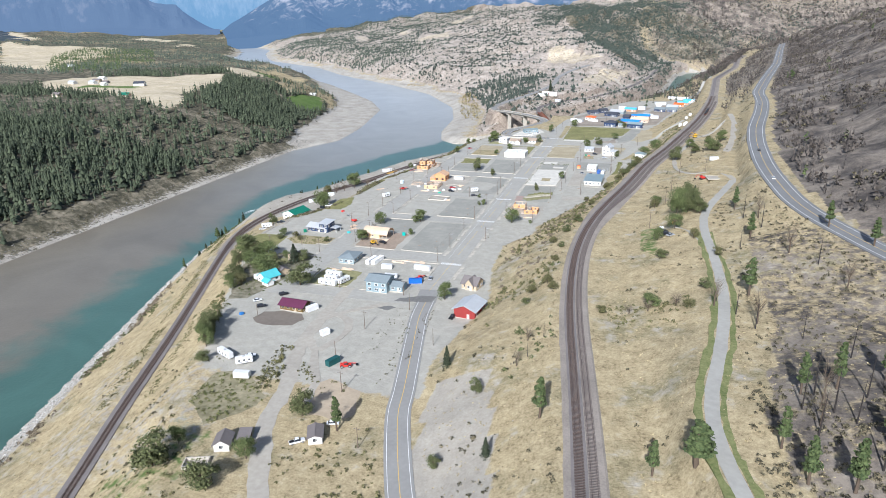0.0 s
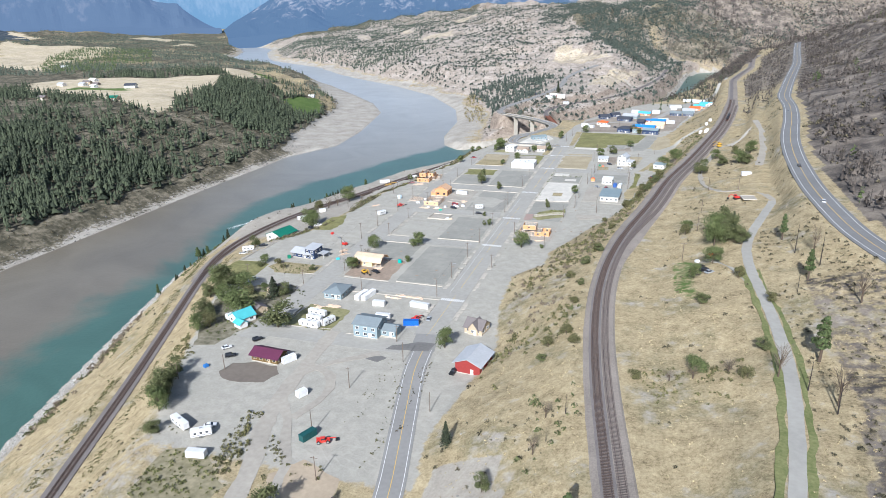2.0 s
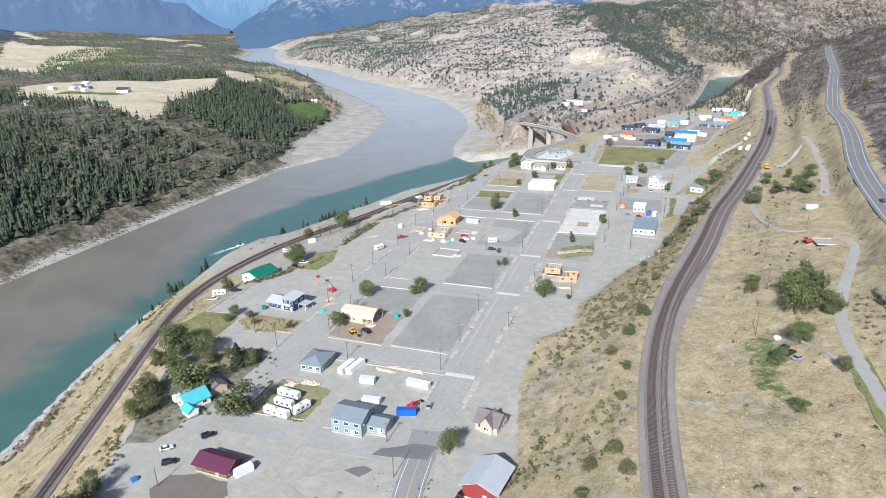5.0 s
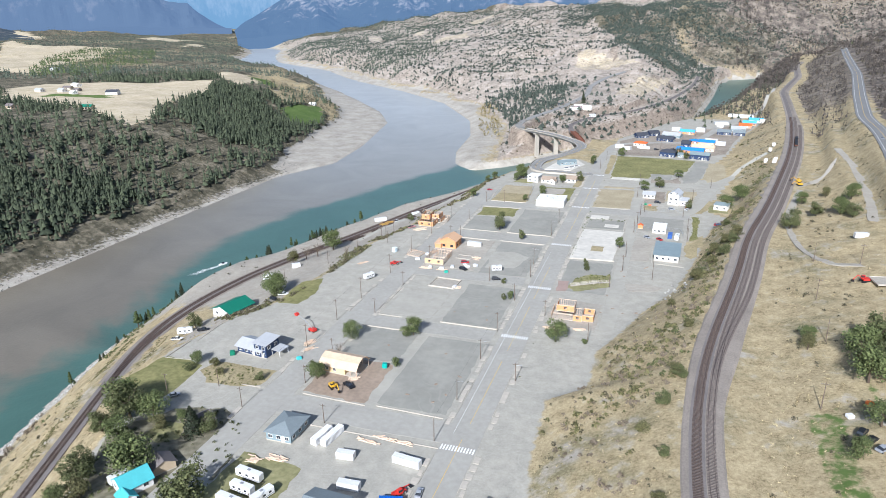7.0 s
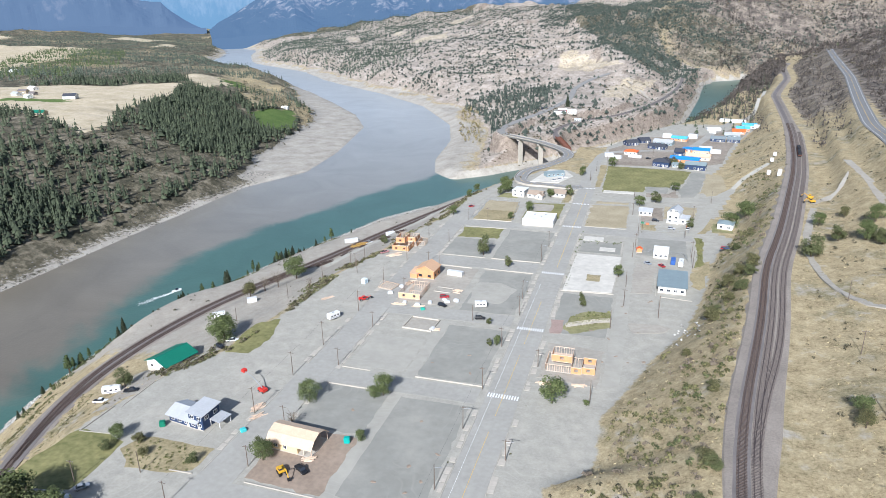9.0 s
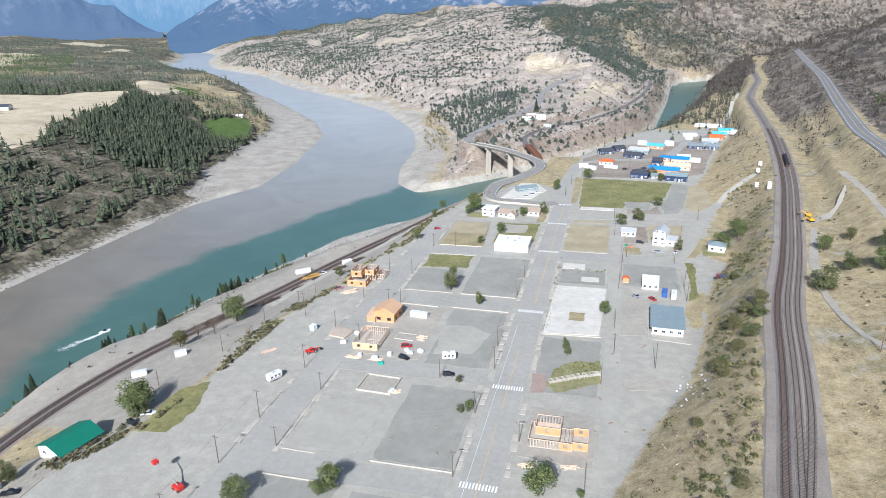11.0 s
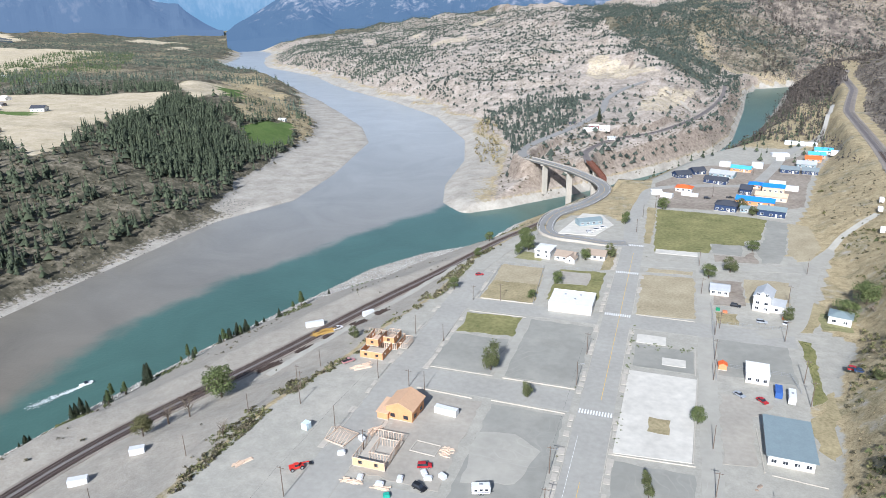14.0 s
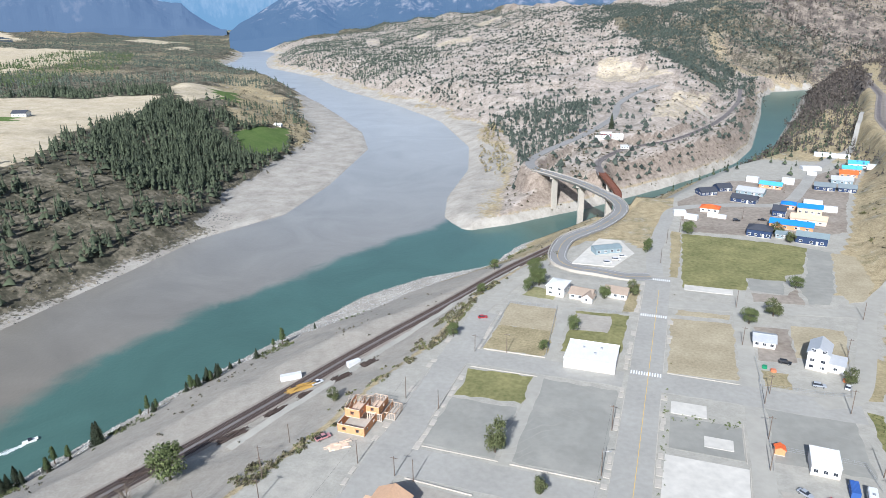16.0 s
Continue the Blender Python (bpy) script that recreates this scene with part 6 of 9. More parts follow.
# the gambrel-roofed house of raw boards
gam = thing("house_shell", "new house of raw boards under a barn-shaped sheathed roof", "house", spot(-59.5, 37, -4))
bm = bmesh.new()
prof = [(-5.2, 0.3), (5.2, 0.3), (5.2, 3.2), (3.2, 5.0), (0, 6.0), (-3.2, 5.0), (-5.2, 3.2)]
A = [bm.verts.new((-8.2, y, z)) for y, z in prof]
B = [bm.verts.new((3.2, y, z)) for y, z in prof]
bm.faces.new(A[::-1])
bm.faces.new(B)
for i in range(7):
    bm.faces.new((A[i], A[(i + 1) % 7], B[(i + 1) % 7], B[i]))
part("wall", bm, P("raw_board", (0.68, 0.50, 0.29), 0.85), gam)
bm = bmesh.new()
for i in ((5.7, 2.75), (3.3, 5.1), (0, 6.15), (-3.3, 5.1), (-5.7, 2.75)):
    pass
rp = [(5.7, 2.75), (3.3, 5.1), (0, 6.15), (-3.3, 5.1), (-5.7, 2.75)]
for (ya, za), (yb, zb) in zip(rp, rp[1:]):
    roof_slab(bm, [(-8.6, ya, za), (8.8, ya, za), (8.8, yb, zb), (-8.6, yb, zb)], 0.15)
part("roof", bm, M_osb, gam)
for u, v in ((8.3, -5), (8.3, 5), (5.5, -5), (5.5, 5)):
    part("post", boxes((u - 0.1, u + 0.1, v - 0.1, v + 0.1, 0, 3.1)), M_lumber, gam)
for u in (-5, -1.5):
    window(gam, "s", u, 1.2, 1.1, 1.2, 16, 10.4, M_white)
part("foundation", boxes((-8.4, 8.4, -5.4, 5.4, -0.3, 0.3)), M_concrete, gam)


def foundation(x, y, W, D, label, rz=0, h=0.7):
    e = thing("house_foundation", label, "foundation", spot(x, y, rz))
    for b in ((-W / 2, W / 2, -D / 2, -D / 2 + 0.35), (-W / 2, W / 2, D / 2 - 0.35, D / 2), (-W / 2, -W / 2 + 0.35, -D / 2 + 0.36, D / 2 - 0.36), (W / 2 - 0.35, W / 2, -D / 2 + 0.36, D / 2 - 0.36)):
        part("wall", boxes((*b, -0.2, h)), M_concrete, e)
    part("fill", boxes((-W / 2 + 0.36, W / 2 - 0.36, -D / 2 + 0.36, D / 2 - 0.36, -0.2, 0.15)), M_dirt, e)


foundation(-48.5, 132, 14, 12, "new concrete foundation ring filled with soil", -3)
foundation(-50, 172, 9, 6, "pale concrete foundation slab on a building site", -4, 0.4)
foundation(-29, -192, 8, 5, "roofless concrete shell of a small building", 20, 1.2)
foundation(146, 116, 14, 9, "pale concrete pad on the hillside yard", 10, 0.4)


# ---- vehicles ----
CAR_PAINT = {}


def paint(col):
    if col not in CAR_PAINT:
        CAR_PAINT[col] = plain("car_paint", col, 0.35, 0.1, 0.05)
    return CAR_PAINT[col]


def wheels(e, xs, y, r=0.34, w=0.24):
    for x in xs:
        for s in (-1, 1):
            bm = bmesh.new()
            add_tube(bm, (x, s * y - w / 2, r), (x, s * y + w / 2, r), r, seg=12)
            wh = part("wheel", bm, M_tyre, e)
            bm = bmesh.new()
            add_tube(bm, (x, s * (y + w / 2), r), (x, s * (y + w / 2 + 0.02), r), r * 0.6, seg=10)
            part("rim", bm, M_metal, wh)


def profile_body(bm, prof, w, top_in=0.0, zcut=0.9):
    """A body from a side outline (x, z), narrowed above zcut."""
    L, R = [], []
    for x, z in prof:
        k = w / 2 - (top_in if z > zcut else 0)
        L.append(bm.verts.new((x, -k, z)))
        R.append(bm.verts.new((x, k, z)))
    n = len(prof)
    bm.faces.new(L)
    bm.faces.new(R[::-1])
    for i in range(n):
        bm.faces.new((L[i], R[i], R[(i + 1) % n], L[(i + 1) % n])[::-1])


def car(x, y, rz, col, kind, label, z=None):
    e = thing("car" if kind != "pickup" else "pickup_truck", label, "car" if kind != "pickup" else "pickup truck", spot(x, y, rz, 0.06), "parked vehicles")
    P_ = paint(col)
    if kind == "pickup":
        prof = [(-2.7, 0.4), (2.7, 0.4), (2.7, 0.95), (1.4, 1.05), (-2.7, 1.05)]
        cab = [(-0.7, 1.05), (1.3, 1.05), (0.75, 1.75), (-0.55, 1.75)]
        ws = (-1.75, 1.75)
    elif kind == "suv":
        prof = [(-2.3, 0.4), (2.3, 0.4), (2.3, 0.95), (1.2, 1.05), (-2.3, 1.05)]
        cab = [(-2.25, 1.05), (1.1, 1.05), (0.4, 1.75), (-2.0, 1.75)]
        ws = (-1.4, 1.4)
    else:
        prof = [(-2.2, 0.35), (2.2, 0.35), (2.2, 0.75), (1.1, 0.88), (-2.2, 0.9)]
        cab = [(-1.7, 0.89), (1.0, 0.88), (0.3, 1.42), (-1.1, 1.42)]
        ws = (-1.35, 1.35)
    bm = bmesh.new()
    profile_body(bm, prof, 1.85)
    bmesh.ops.bevel(bm, geom=bm.edges[:], offset=0.06, segments=2, affect="EDGES")
    part("body", bm, P_, e)
    bm = bmesh.new()
    profile_body(bm, cab, 1.7, 0.18, 1.2)
    c = part("cabin_glass", bm, M_glass, e, "tinted car windows")
    zt = cab[2][1]
    part("roof", boxes((cab[3][0], cab[2][0], -0.7, 0.7, zt, zt + 0.05)), P_, e)
    if kind == "pickup":
        part("bed_liner", boxes((-2.6, -0.8, -0.75, 0.75, 1.052, 1.06)), M_black, e)
    wheels(e, ws, 0.85)
    return e


def trailer(x, y, rz, L, label, col=(0.75, 0.75, 0.74), w=2.5, h=3.1, stripe=True, name="camper_trailer"):
    e = thing(name, label, "trailer", spot(x, y, rz, 0.05), "parked trailers")
    bm = boxes((-L / 2, L / 2, -w / 2, w / 2, 0.5, h))
    bmesh.ops.bevel(bm, geom=bm.edges[:], offset=0.18, segments=2, affect="EDGES")
    b = part("body", bm, paint(col), e)
    if stripe:
        for s in (-1, 1):
            for u in (-L * 0.28, 0.0, L * 0.28):
                part("window", boxes((u - 0.45, u + 0.45, s * w / 2 - 0.02, s * w / 2 + 0.02, 1.6, 2.3)), M_glass, b)
        part("roof_vent", boxes((-0.5, 0.5, -0.35, 0.35, h, h + 0.2)), M_metal, e)
        part("stripe", boxes((-L / 2 + 0.3, L / 2 - 0.3, -w / 2 - 0.015, w / 2 + 0.015, 1.0, 1.25)), plain("trailer_stripe", (0.25, 0.25, 0.27)), e)
    wheels(e, (-0.45, 0.45), w / 2 - 0.15, 0.36)
    part("hitch", boxes((L / 2, L / 2 + 1.2, -0.06, 0.06, 0.45, 0.55)), M_black, e)
    return e


def container(x, y, rz, L, col, label, w=2.45, h=2.6):
    e = thing("storage_container", label, "container", spot(x, y, rz), "containers")
    m = paint(col)
    part("body", boxes((-L / 2 + 0.05, L / 2 - 0.05, -w / 2 + 0.05, w / 2 - 0.05, 0.1, h - 0.05)), m, e)
    rib = bpy.data.meshes.new("rib")
    bm = boxes((-0.06, 0.06, -w / 2, w / 2, 0.12, h))
    bm.to_mesh(rib)
    bm.free()
    rib.materials.append(m)
    n = int(L / 0.6)
    for i in range(n + 1):
        ob = new("rib", rib)
        ob.parent = e
        ob.location = (-L / 2 + 0.06 + i * (L - 0.12) / n, 0, 0)
    return e


W_, K_, S_, B_, R_ = (0.72, 0.72, 0.72), (0.02, 0.021, 0.024), (0.35, 0.37, 0.40), (0.03, 0.06, 0.14), (0.42, 0.03, 0.035)
CAR_ROWS_A = (
    (-80, -73, 45, W_, "sedan", "silver-white sedan parked by the kerb"),
    (-71, -63, 52, K_, "suv", "black sport utility car on gravel"),
    (-74, -79, 40, K_, "suv", "black sport utility car on gravel"),
    (-57, -4, 60, W_, "pickup", "white pickup beside a bungalow"),
    (-1.5 - 2.8, -24, 96, S_, "sedan", "grey car on the main street"),
    (20.5, -67, 82, K_, "pickup", "black pickup by the red house"),
    (-51.5, 24.5, -30, K_, "pickup", "black pickup on a dirt lot"),
    (-112, -1, 48, S_, "sedan", "grey car on a yard"),
    (-114.6, -6.6, 20, W_, "pickup", "white pickup parked under garden trees"),
    (-113.2, -10, 20, W_, "suv", "white car parked under garden trees"),
    (-137.5, 49.5, 25, K_, "pickup", "dark truck in the brown yard by the railway"),
    (-24, 144, 12, K_, "suv", "black car by a building site"),
    (-45, 153, -20, K_, "suv", "dark car at the building site"),
    (-47, 163, 20, R_, "suv", "dark red small utility truck"),
    (56, 234, -50, R_, "sedan", "red coupe in a yard"),
    (48.5, 236, -40, S_, "sedan", "grey-blue sedan in a yard"),
    (90, 262, -8, R_, "suv", "red and white car in a lot"),
    (91, 258, -6, B_, "sedan", "dark blue car in a lot"),
    (72, 305, 70, W_, "sedan", "white car by a fence"),
    (62, 303, 0, S_, "suv", "grey car by a fence"),
    (52, 318, -10, K_, "suv", "black car in a yard"),
    (-28, 411, 20, W_, "suv", "white van on the forecourt"),
    (-24, 417, 20, W_, "suv", "white van on the forecourt"),
    (-21, 423, 20, W_, "sedan", "white car on the forecourt"),
    (-68, 437, 60, K_, "pickup", "dark pickup on the bank track"),
    (-124, 96, 20, W_, "pickup", "white pickup by the green-roofed shed"),
    (-126, 90, -20, K_, "suv", "dark car by the green-roofed shed"),
    (-150, 46, 20, W_, "pickup", "white pickup near the railway"),
)
CAR_ROWS_B = (
    (-75, 322, 30, R_, "sedan", "small red car at the street's end"),
    (44, 514, 10, K_, "suv", "black car at the new houses"),
    (60, 520, 0, K_, "pickup", "black pickup at the new houses"),
    (113, 5, 60, K_, "suv", "dark car at a camp"),
    (114, 1, 50, K_, "pickup", "dark pickup at a camp"),
    (116, -3, 40, S_, "sedan", "grey car at a camp"),
    (171, 70, 88, W_, "sedan", "white car on the highway"),
    (173, 150, 88, K_, "suv", "dark car on the highway"),
    (201, 380, 80, S_, "sedan", "grey car on the highway"),
    (-133, 268, 60, W_, "pickup", "white pickup beside the railway"),
    (-100, 216, 55, (0.5, 0.25, 0.25), "pickup", "faded red loader truck by the timber frame"),
    (-3, -173, 40, W_, "pickup", "white pickup near cabins"),
    (4, -160, 20, W_, "sedan", "white car near cabins"),
    (-51.5, -124.5, 30, W_, "sedan", "white car beside trailers"),
)
for x, y, rz, c, k, lab in CAR_ROWS_A + CAR_ROWS_B:
    car(x, y, rz, c, k, lab)
for x, y, rz, L, lab in (
    (-55, -45, -8, 10.5, "long white camper trailer on a grass yard"), (-55.5, -39, -8, 8, "white camper trailer on a grass yard"), (-57, -33, -8, 9.5, "white camper trailer on a grass yard"), (-48, -40, 70, 7.5, "white camper trailer on a grass yard"), (-95, -46, 70, 7, "white camper trailer by a cottage"),
    (-62, -127, -25, 9, "white motorhome with dark windows"), (-51, -130, 35, 7, "white camper trailer on a grass yard"), (-90, 127, 62, 6, "white van trailer in the gravel"), (-152, 54, 30, 7, "white boat-shaped camper on a trailer"), (66, 238, 84, 7.5, "white box trailer in a yard"), (-27, 157, 20, 5.5, "white cargo trailer on a lot"),
):
    trailer(x, y, rz, L, lab)
BOX_ROWS_A = (
    (-48, -76, 62, 6, W_, "white steel storage container on gravel"),
    (-15, -121, 68, 6, (0.02, 0.09, 0.09), "dark teal steel storage container"),
    (-10.5, -31, 15, 7, (0.02, 0.13, 0.5), "bright blue steel storage container"),
    (-45.6, -140, 10, 6.5, W_, "white steel storage container on gravel"),
    (-42, -7, 80, 10, W_, "white storage container with dark streaks"),
    (-45.5, -8, 80, 9, W_, "white steel storage container on gravel"),
    (-33, -15, 5, 6, W_, "white steel storage container on gravel"),
    (-13, -12, -6, 9.5, W_, "white container with a grey roof"),
    (-25.5, -28, 4, 7, W_, "open-topped white steel container"),
    (-50, 193, -6, 8.5, W_, "white flat-roofed steel container"),
    (62, 241, 86, 6, (0.05, 0.12, 0.35), "blue steel storage container in a yard"),
    (-157, 132, 35, 6, W_, "white storage container beside the railway"),
    (-149, 150, 35, 5, W_, "white storage container beside the railway"),
    (-146, 268, 40, 9, W_, "white tank container by the railway"),
    (-124, 285, 55, 6, W_, "white site office by the railway"),
    (135.5, 395, 78, 12, W_, "white box trailer near the railway"),
    (131.5, 414, 78, 5, W_, "white site hut near the railway"),
)
BOX_ROWS_B = (
    (143, 470, 80, 6, W_, "white site hut near the railway"),
    (138.5, 452, 80, 5, W_, "white site hut near the railway"),
    (-93, 170, 80, 2.4, (0.6, 0.7, 0.75), "pale blue portable site cabin"),
    (-30, -98, 62, 4, W_, "white concrete blocks in the yard"),
    (32, 519, -15, 12, W_, "white truck body with a green end"),
    (148, 178, 10, 6, W_, "white hut on the hillside yard"),
)
for x, y, rz, L, c, lab in BOX_ROWS_A + BOX_ROWS_B:
    container(x, y, rz, L, c, lab)

M_yellow = plain("machine_yellow", (0.62, 0.36, 0.03), 0.5)
M_red = plain("machine_red", (0.55, 0.04, 0.03), 0.5)


def digger(x, y, rz, m, label):
    e = thing("excavator", label, "excavator", spot(x, y, rz, 0.05))
    for s in (-1, 1):
        part("track", boxes((-1.6, 1.6, s * 1.0 - 0.25, s * 1.0 + 0.25, 0, 0.75)), M_black, e)
    part("body", boxes((-1.7, 1.0, -1.1, 1.1, 0.85, 1.7)), m, e)
    cab = part("cab", boxes((-0.1, 1.1, -1.05, 0.0, 1.7, 2.7)), m, e)
    part("window", boxes((0.1, 1.13, -1.08, 0.03, 1.9, 2.5)), M_glass, cab)
    bm = bmesh.new()
    add_tube(bm, (1.0, 0.4, 1.5), (3.4, 0.4, 3.3), 0.22, 0.18, 6)
    add_tube(bm, (3.4, 0.4, 3.3), (5.2, 0.4, 1.4), 0.18, 0.14, 6)
    part("boom", bm, m, e)
    part("bucket", boxes((4.8, 5.7, 0.0, 0.8, 0.5, 1.3)), M_black, e)


def loader(x, y, rz, m, label, L=4.5):
    e = thing("telehandler", label, "loader", spot(x, y, rz, 0.05))
    part("chassis", boxes((-L / 2, L / 2, -0.9, 0.9, 0.6, 1.2)), m, e)
    c = part("cab", boxes((-0.8, 0.7, -0.95, 0.1, 1.2, 2.4)), m, e)
    part("window", boxes((-0.7, 0.72, -0.98, 0.12, 1.5, 2.2)), M_glass, c)
    bm = bmesh.new()
    add_tube(bm, (-L / 2, 0.5, 1.7), (L / 2 + 2.0, 0.5, 1.1), 0.2, 0.16, 6)
    part("arm", bm, m, e)
    part("fork", boxes((L / 2 + 1.8, L / 2 + 2.8, -0.5, 1.1, 0.5, 0.65)), M_black, e)
    wheels(e, (-L / 2 + 0.7, L / 2 - 0.7), 0.95, 0.62, 0.4)


digger(-57, 22, -40, M_yellow, "small yellow excavator on a dirt lot")
digger(141, 312, 200, M_yellow, "yellow excavator beside the railway")
digger(142, 322, 160, M_yellow, "yellow excavator beside the railway")
loader(-8.7, -122, 25, M_red, "red tractor with a digging arm")
loader(-85, 150, 45, M_red, "red telehandler at the building site")
digger(137, 118, 200, M_red, "red excavator on a hillside yard")
loader(-10, -26, 60, M_red, "red machine behind a container")
lift = thing("boom_lift", "red boom lift with its arm raised", "boom lift", spot(-88, 62, 160, 0.05))
part("base", boxes((-1.6, 1.6, -1.1, 1.1, 0.5, 1.6)), M_red, lift)
bm = bmesh.new()
add_tube(bm, (0, 0, 1.6), (5.0, 0, 4.4), 0.22, 0.16, 6)
add_tube(bm, (5.0, 0, 4.4), (9.5, 0, 5.6), 0.15, 0.12, 6)
part("arm", bm, M_metal, lift)
part("basket", boxes((9.4, 11.0, -0.8, 0.8, 5.2, 6.3)), M_red, lift)
wheels(lift, (-1.1, 1.1), 1.1, 0.45, 0.3)

boat = thing("motor_boat", "small white motor boat on the river", "boat", pose(-267, 232, RIVER_Z, 0, 0, 60))
bm = bmesh.new()
profile_body(bm, [(-3, -0.2), (2.2, -0.2), (3.6, 0.9), (-3, 0.8)], 2.2)
part("hull", bm, M_white, boat)
part("cabin", boxes((-0.6, 1.1, -0.8, 0.8, 0.8, 1.7)), M_glass, boat)

M_foam = mat("water_foam", (0.62, 0.66, 0.65), 0.8, var=0.25, scale=0.6, scale2=0.2)
bm = bmesh.new()
rf = random.Random(5)
for i in range(420):
    t = rf.random() ** 1.6
    c = Vector((-267.5 - 9 * t + rf.gauss(0, 0.3 + 1.6 * t), 229.5 - 24 * t + rf.gauss(0, 0.3 + 1.2 * t)))
    s = rf.uniform(0.12, 0.5) * (1.2 - 0.5 * t)
    pts = [(c.x + s * rf.uniform(0.5, 1.7) * math.cos(a), c.y + s * rf.uniform(0.5, 1.7) * math.sin(a)) for a in (0, 1.1, 2.2, 3.2, 4.2, 5.3)]
    bm.faces.new([bm.verts.new((px_, py_, RIVER_Z + 0.04 + 0.0004 * i)) for px_, py_ in pts])
tagged(part("wake_foam", bm, M_foam), "white foam of a boat's wake on the water", "foam", kind="stuff")

# goods wagons on the siding, and old material by the western line
for k, yy in enumerate((455, 468, 481)):
    ox, oy = float(np.interp(yy, *RAIL_E)) + 4, yy
    wg = thing("railway_wagon", "dark loaded flat wagon on the siding", "railway wagon", pose(ox, oy, ground(ox, oy) + 0.6, 0, 0, 84), "wagons")
    part("deck", boxes((-6, 6, -1.4, 1.4, 0.9, 1.2)), M_rust, wg)
    part("load", boxes((-5, 5, -1.1, 1.1, 1.2, 2.6)), M_black, wg)
    wheels(wg, (-4.6, -3.4, 3.4, 4.6), 0.72, 0.45, 0.14)


def pile(x, y, W, D, h, m, label, rz=0, n=26, name="sleeper_stack", cat="pile"):
    e = thing(name, label, cat, spot(x, y, rz), "piles")
    bm = bmesh.new()
    add_box(bm, -W / 2, W / 2, -D / 2, D / 2, -0.2, h * 0.5, taper=0.25)
    part("packed_core", bm, m, e)
    piece = "sleeper" if name == "sleeper_stack" else "board"
    first = part(piece, boxes((-1.2, 1.2, -0.13, 0.13, 0, 0.24)), m, e)
    for i in range(n):
        u, v = rnd.uniform(-W / 2, W / 2), rnd.uniform(-D / 2, D / 2)
        ob = first if i == 0 else new(piece, first.data)
        ob.parent = e
        ob.matrix_basis = Matrix.Translation((u, v, rnd.uniform(0, h))) @ Matrix.Rotation(rnd.uniform(-0.5, 0.5), 4, "Z")


for x, y, W, rz in ((-150, 224, 12, 58), (-143, 243, 9, 58), (-136, 256, 8, 58), (-128, 270, 8, 58), (-168, 196, 12, 62), (-121, 283, 7, 58)):
    pile(x + 6, y, W, 3.6, 1.0, M_tie, "low pile of dark old sleepers beside the track", rz, 60)
pile(-138, 262, 12, 4, 1.8, plain("yellow_plant", (0.45, 0.28, 0.08)), "row of yellow track machines and material", 55, 40)
for x, y, W, D, rz in ((-93, 214, 8, 4, 40), (-41, 128, 3, 2, 10), (26, 98, 4, 1.5, 10), (-84, 52, 5, 3, 60), (-81, 47, 5, 2, 60), (-52, 30, 3, 2, 20), (-66, 150, 6, 2, 0), (-56, 150, 5, 2, 0), (-70, 176, 5, 3, 60), (-43, 172, 3, 5, 0), (-54, -22, 6, 3, 0), (-61, -25, 4, 3, 0), (-103, 148, 7, 2, 60), (-22, -2, 14, 1.4, -4), (-30, -5, 8, 1.2, -4), (13, 96, 4, 2, 20)):
    pile(x, y, W, D, 0.5, M_lumber, "loose stack of pale building boards", rz, 16, "board_stack", "boards")
for x, y, h in ((-44, 158, 1.1), (-46, 160, 1.0), (-40, 160, 1.4), (-52, 155, 1.2), (-57, 151, 1.2), (-75, 161, 1.3), (-72, 170, 1.4), (-64, 152, 1.0), (-42, 128.0, 1.2)):
    bm = boxes((-1.3, 1.3, -0.9, 0.9, -0.1, h))
    bmesh.ops.bevel(bm, geom=bm.edges[:], offset=0.25, segments=2, affect="EDGES")
    ob = part("wrapped_pallet", bm, M_wrap)
    ob.matrix_basis = spot(x, y, rnd.uniform(0, 180))
    tagged(ob, "building material wrapped in white sheet", "pallet", "wrapped pallets")
for x, y, c, lab in ((-44, 42, (0.02, 0.38, 0.33), "green portable toilet on site"), (-53, 147, (0.05, 0.4, 0.3), "green wrapped pallet on site"), (-81, 38, (0.1, 0.55, 0.55), "turquoise tarpaulin bundle on gravel"), (44, 312, (0.03, 0.25, 0.12), "green metal waste skip"), (-110, 33, (0.02, 0.2, 0.12), "green plastic water tank"), (47, 310, (0.6, 0.2, 0.1), "orange plastic storage crate"), (-79, -89, (0.05, 0.2, 0.5), "blue tarpaulin on the ground"), (118, 20, (0.75, 0.2, 0.05), "orange tent at a camp"), (112, 14, (0.75, 0.75, 0.75), "white tent at a camp"), (72, 310, (0.7, 0.22, 0.08), "orange tarpaulin by a fence"), (120, 13, (0.08, 0.15, 0.4), "blue tarpaulin at a camp")):
    bm = boxes((-1.0, 1.0, -0.9, 0.9, -0.1, 2.0 if "toilet" in lab or "tank" in lab else 1.1))
    bmesh.ops.bevel(bm, geom=bm.edges[:], offset=0.2, segments=2, affect="EDGES")
    ob = part("site_box", bm, paint(c))
    ob.matrix_basis = spot(x, y, rnd.uniform(0, 90))
    tagged(ob, lab, "site object")


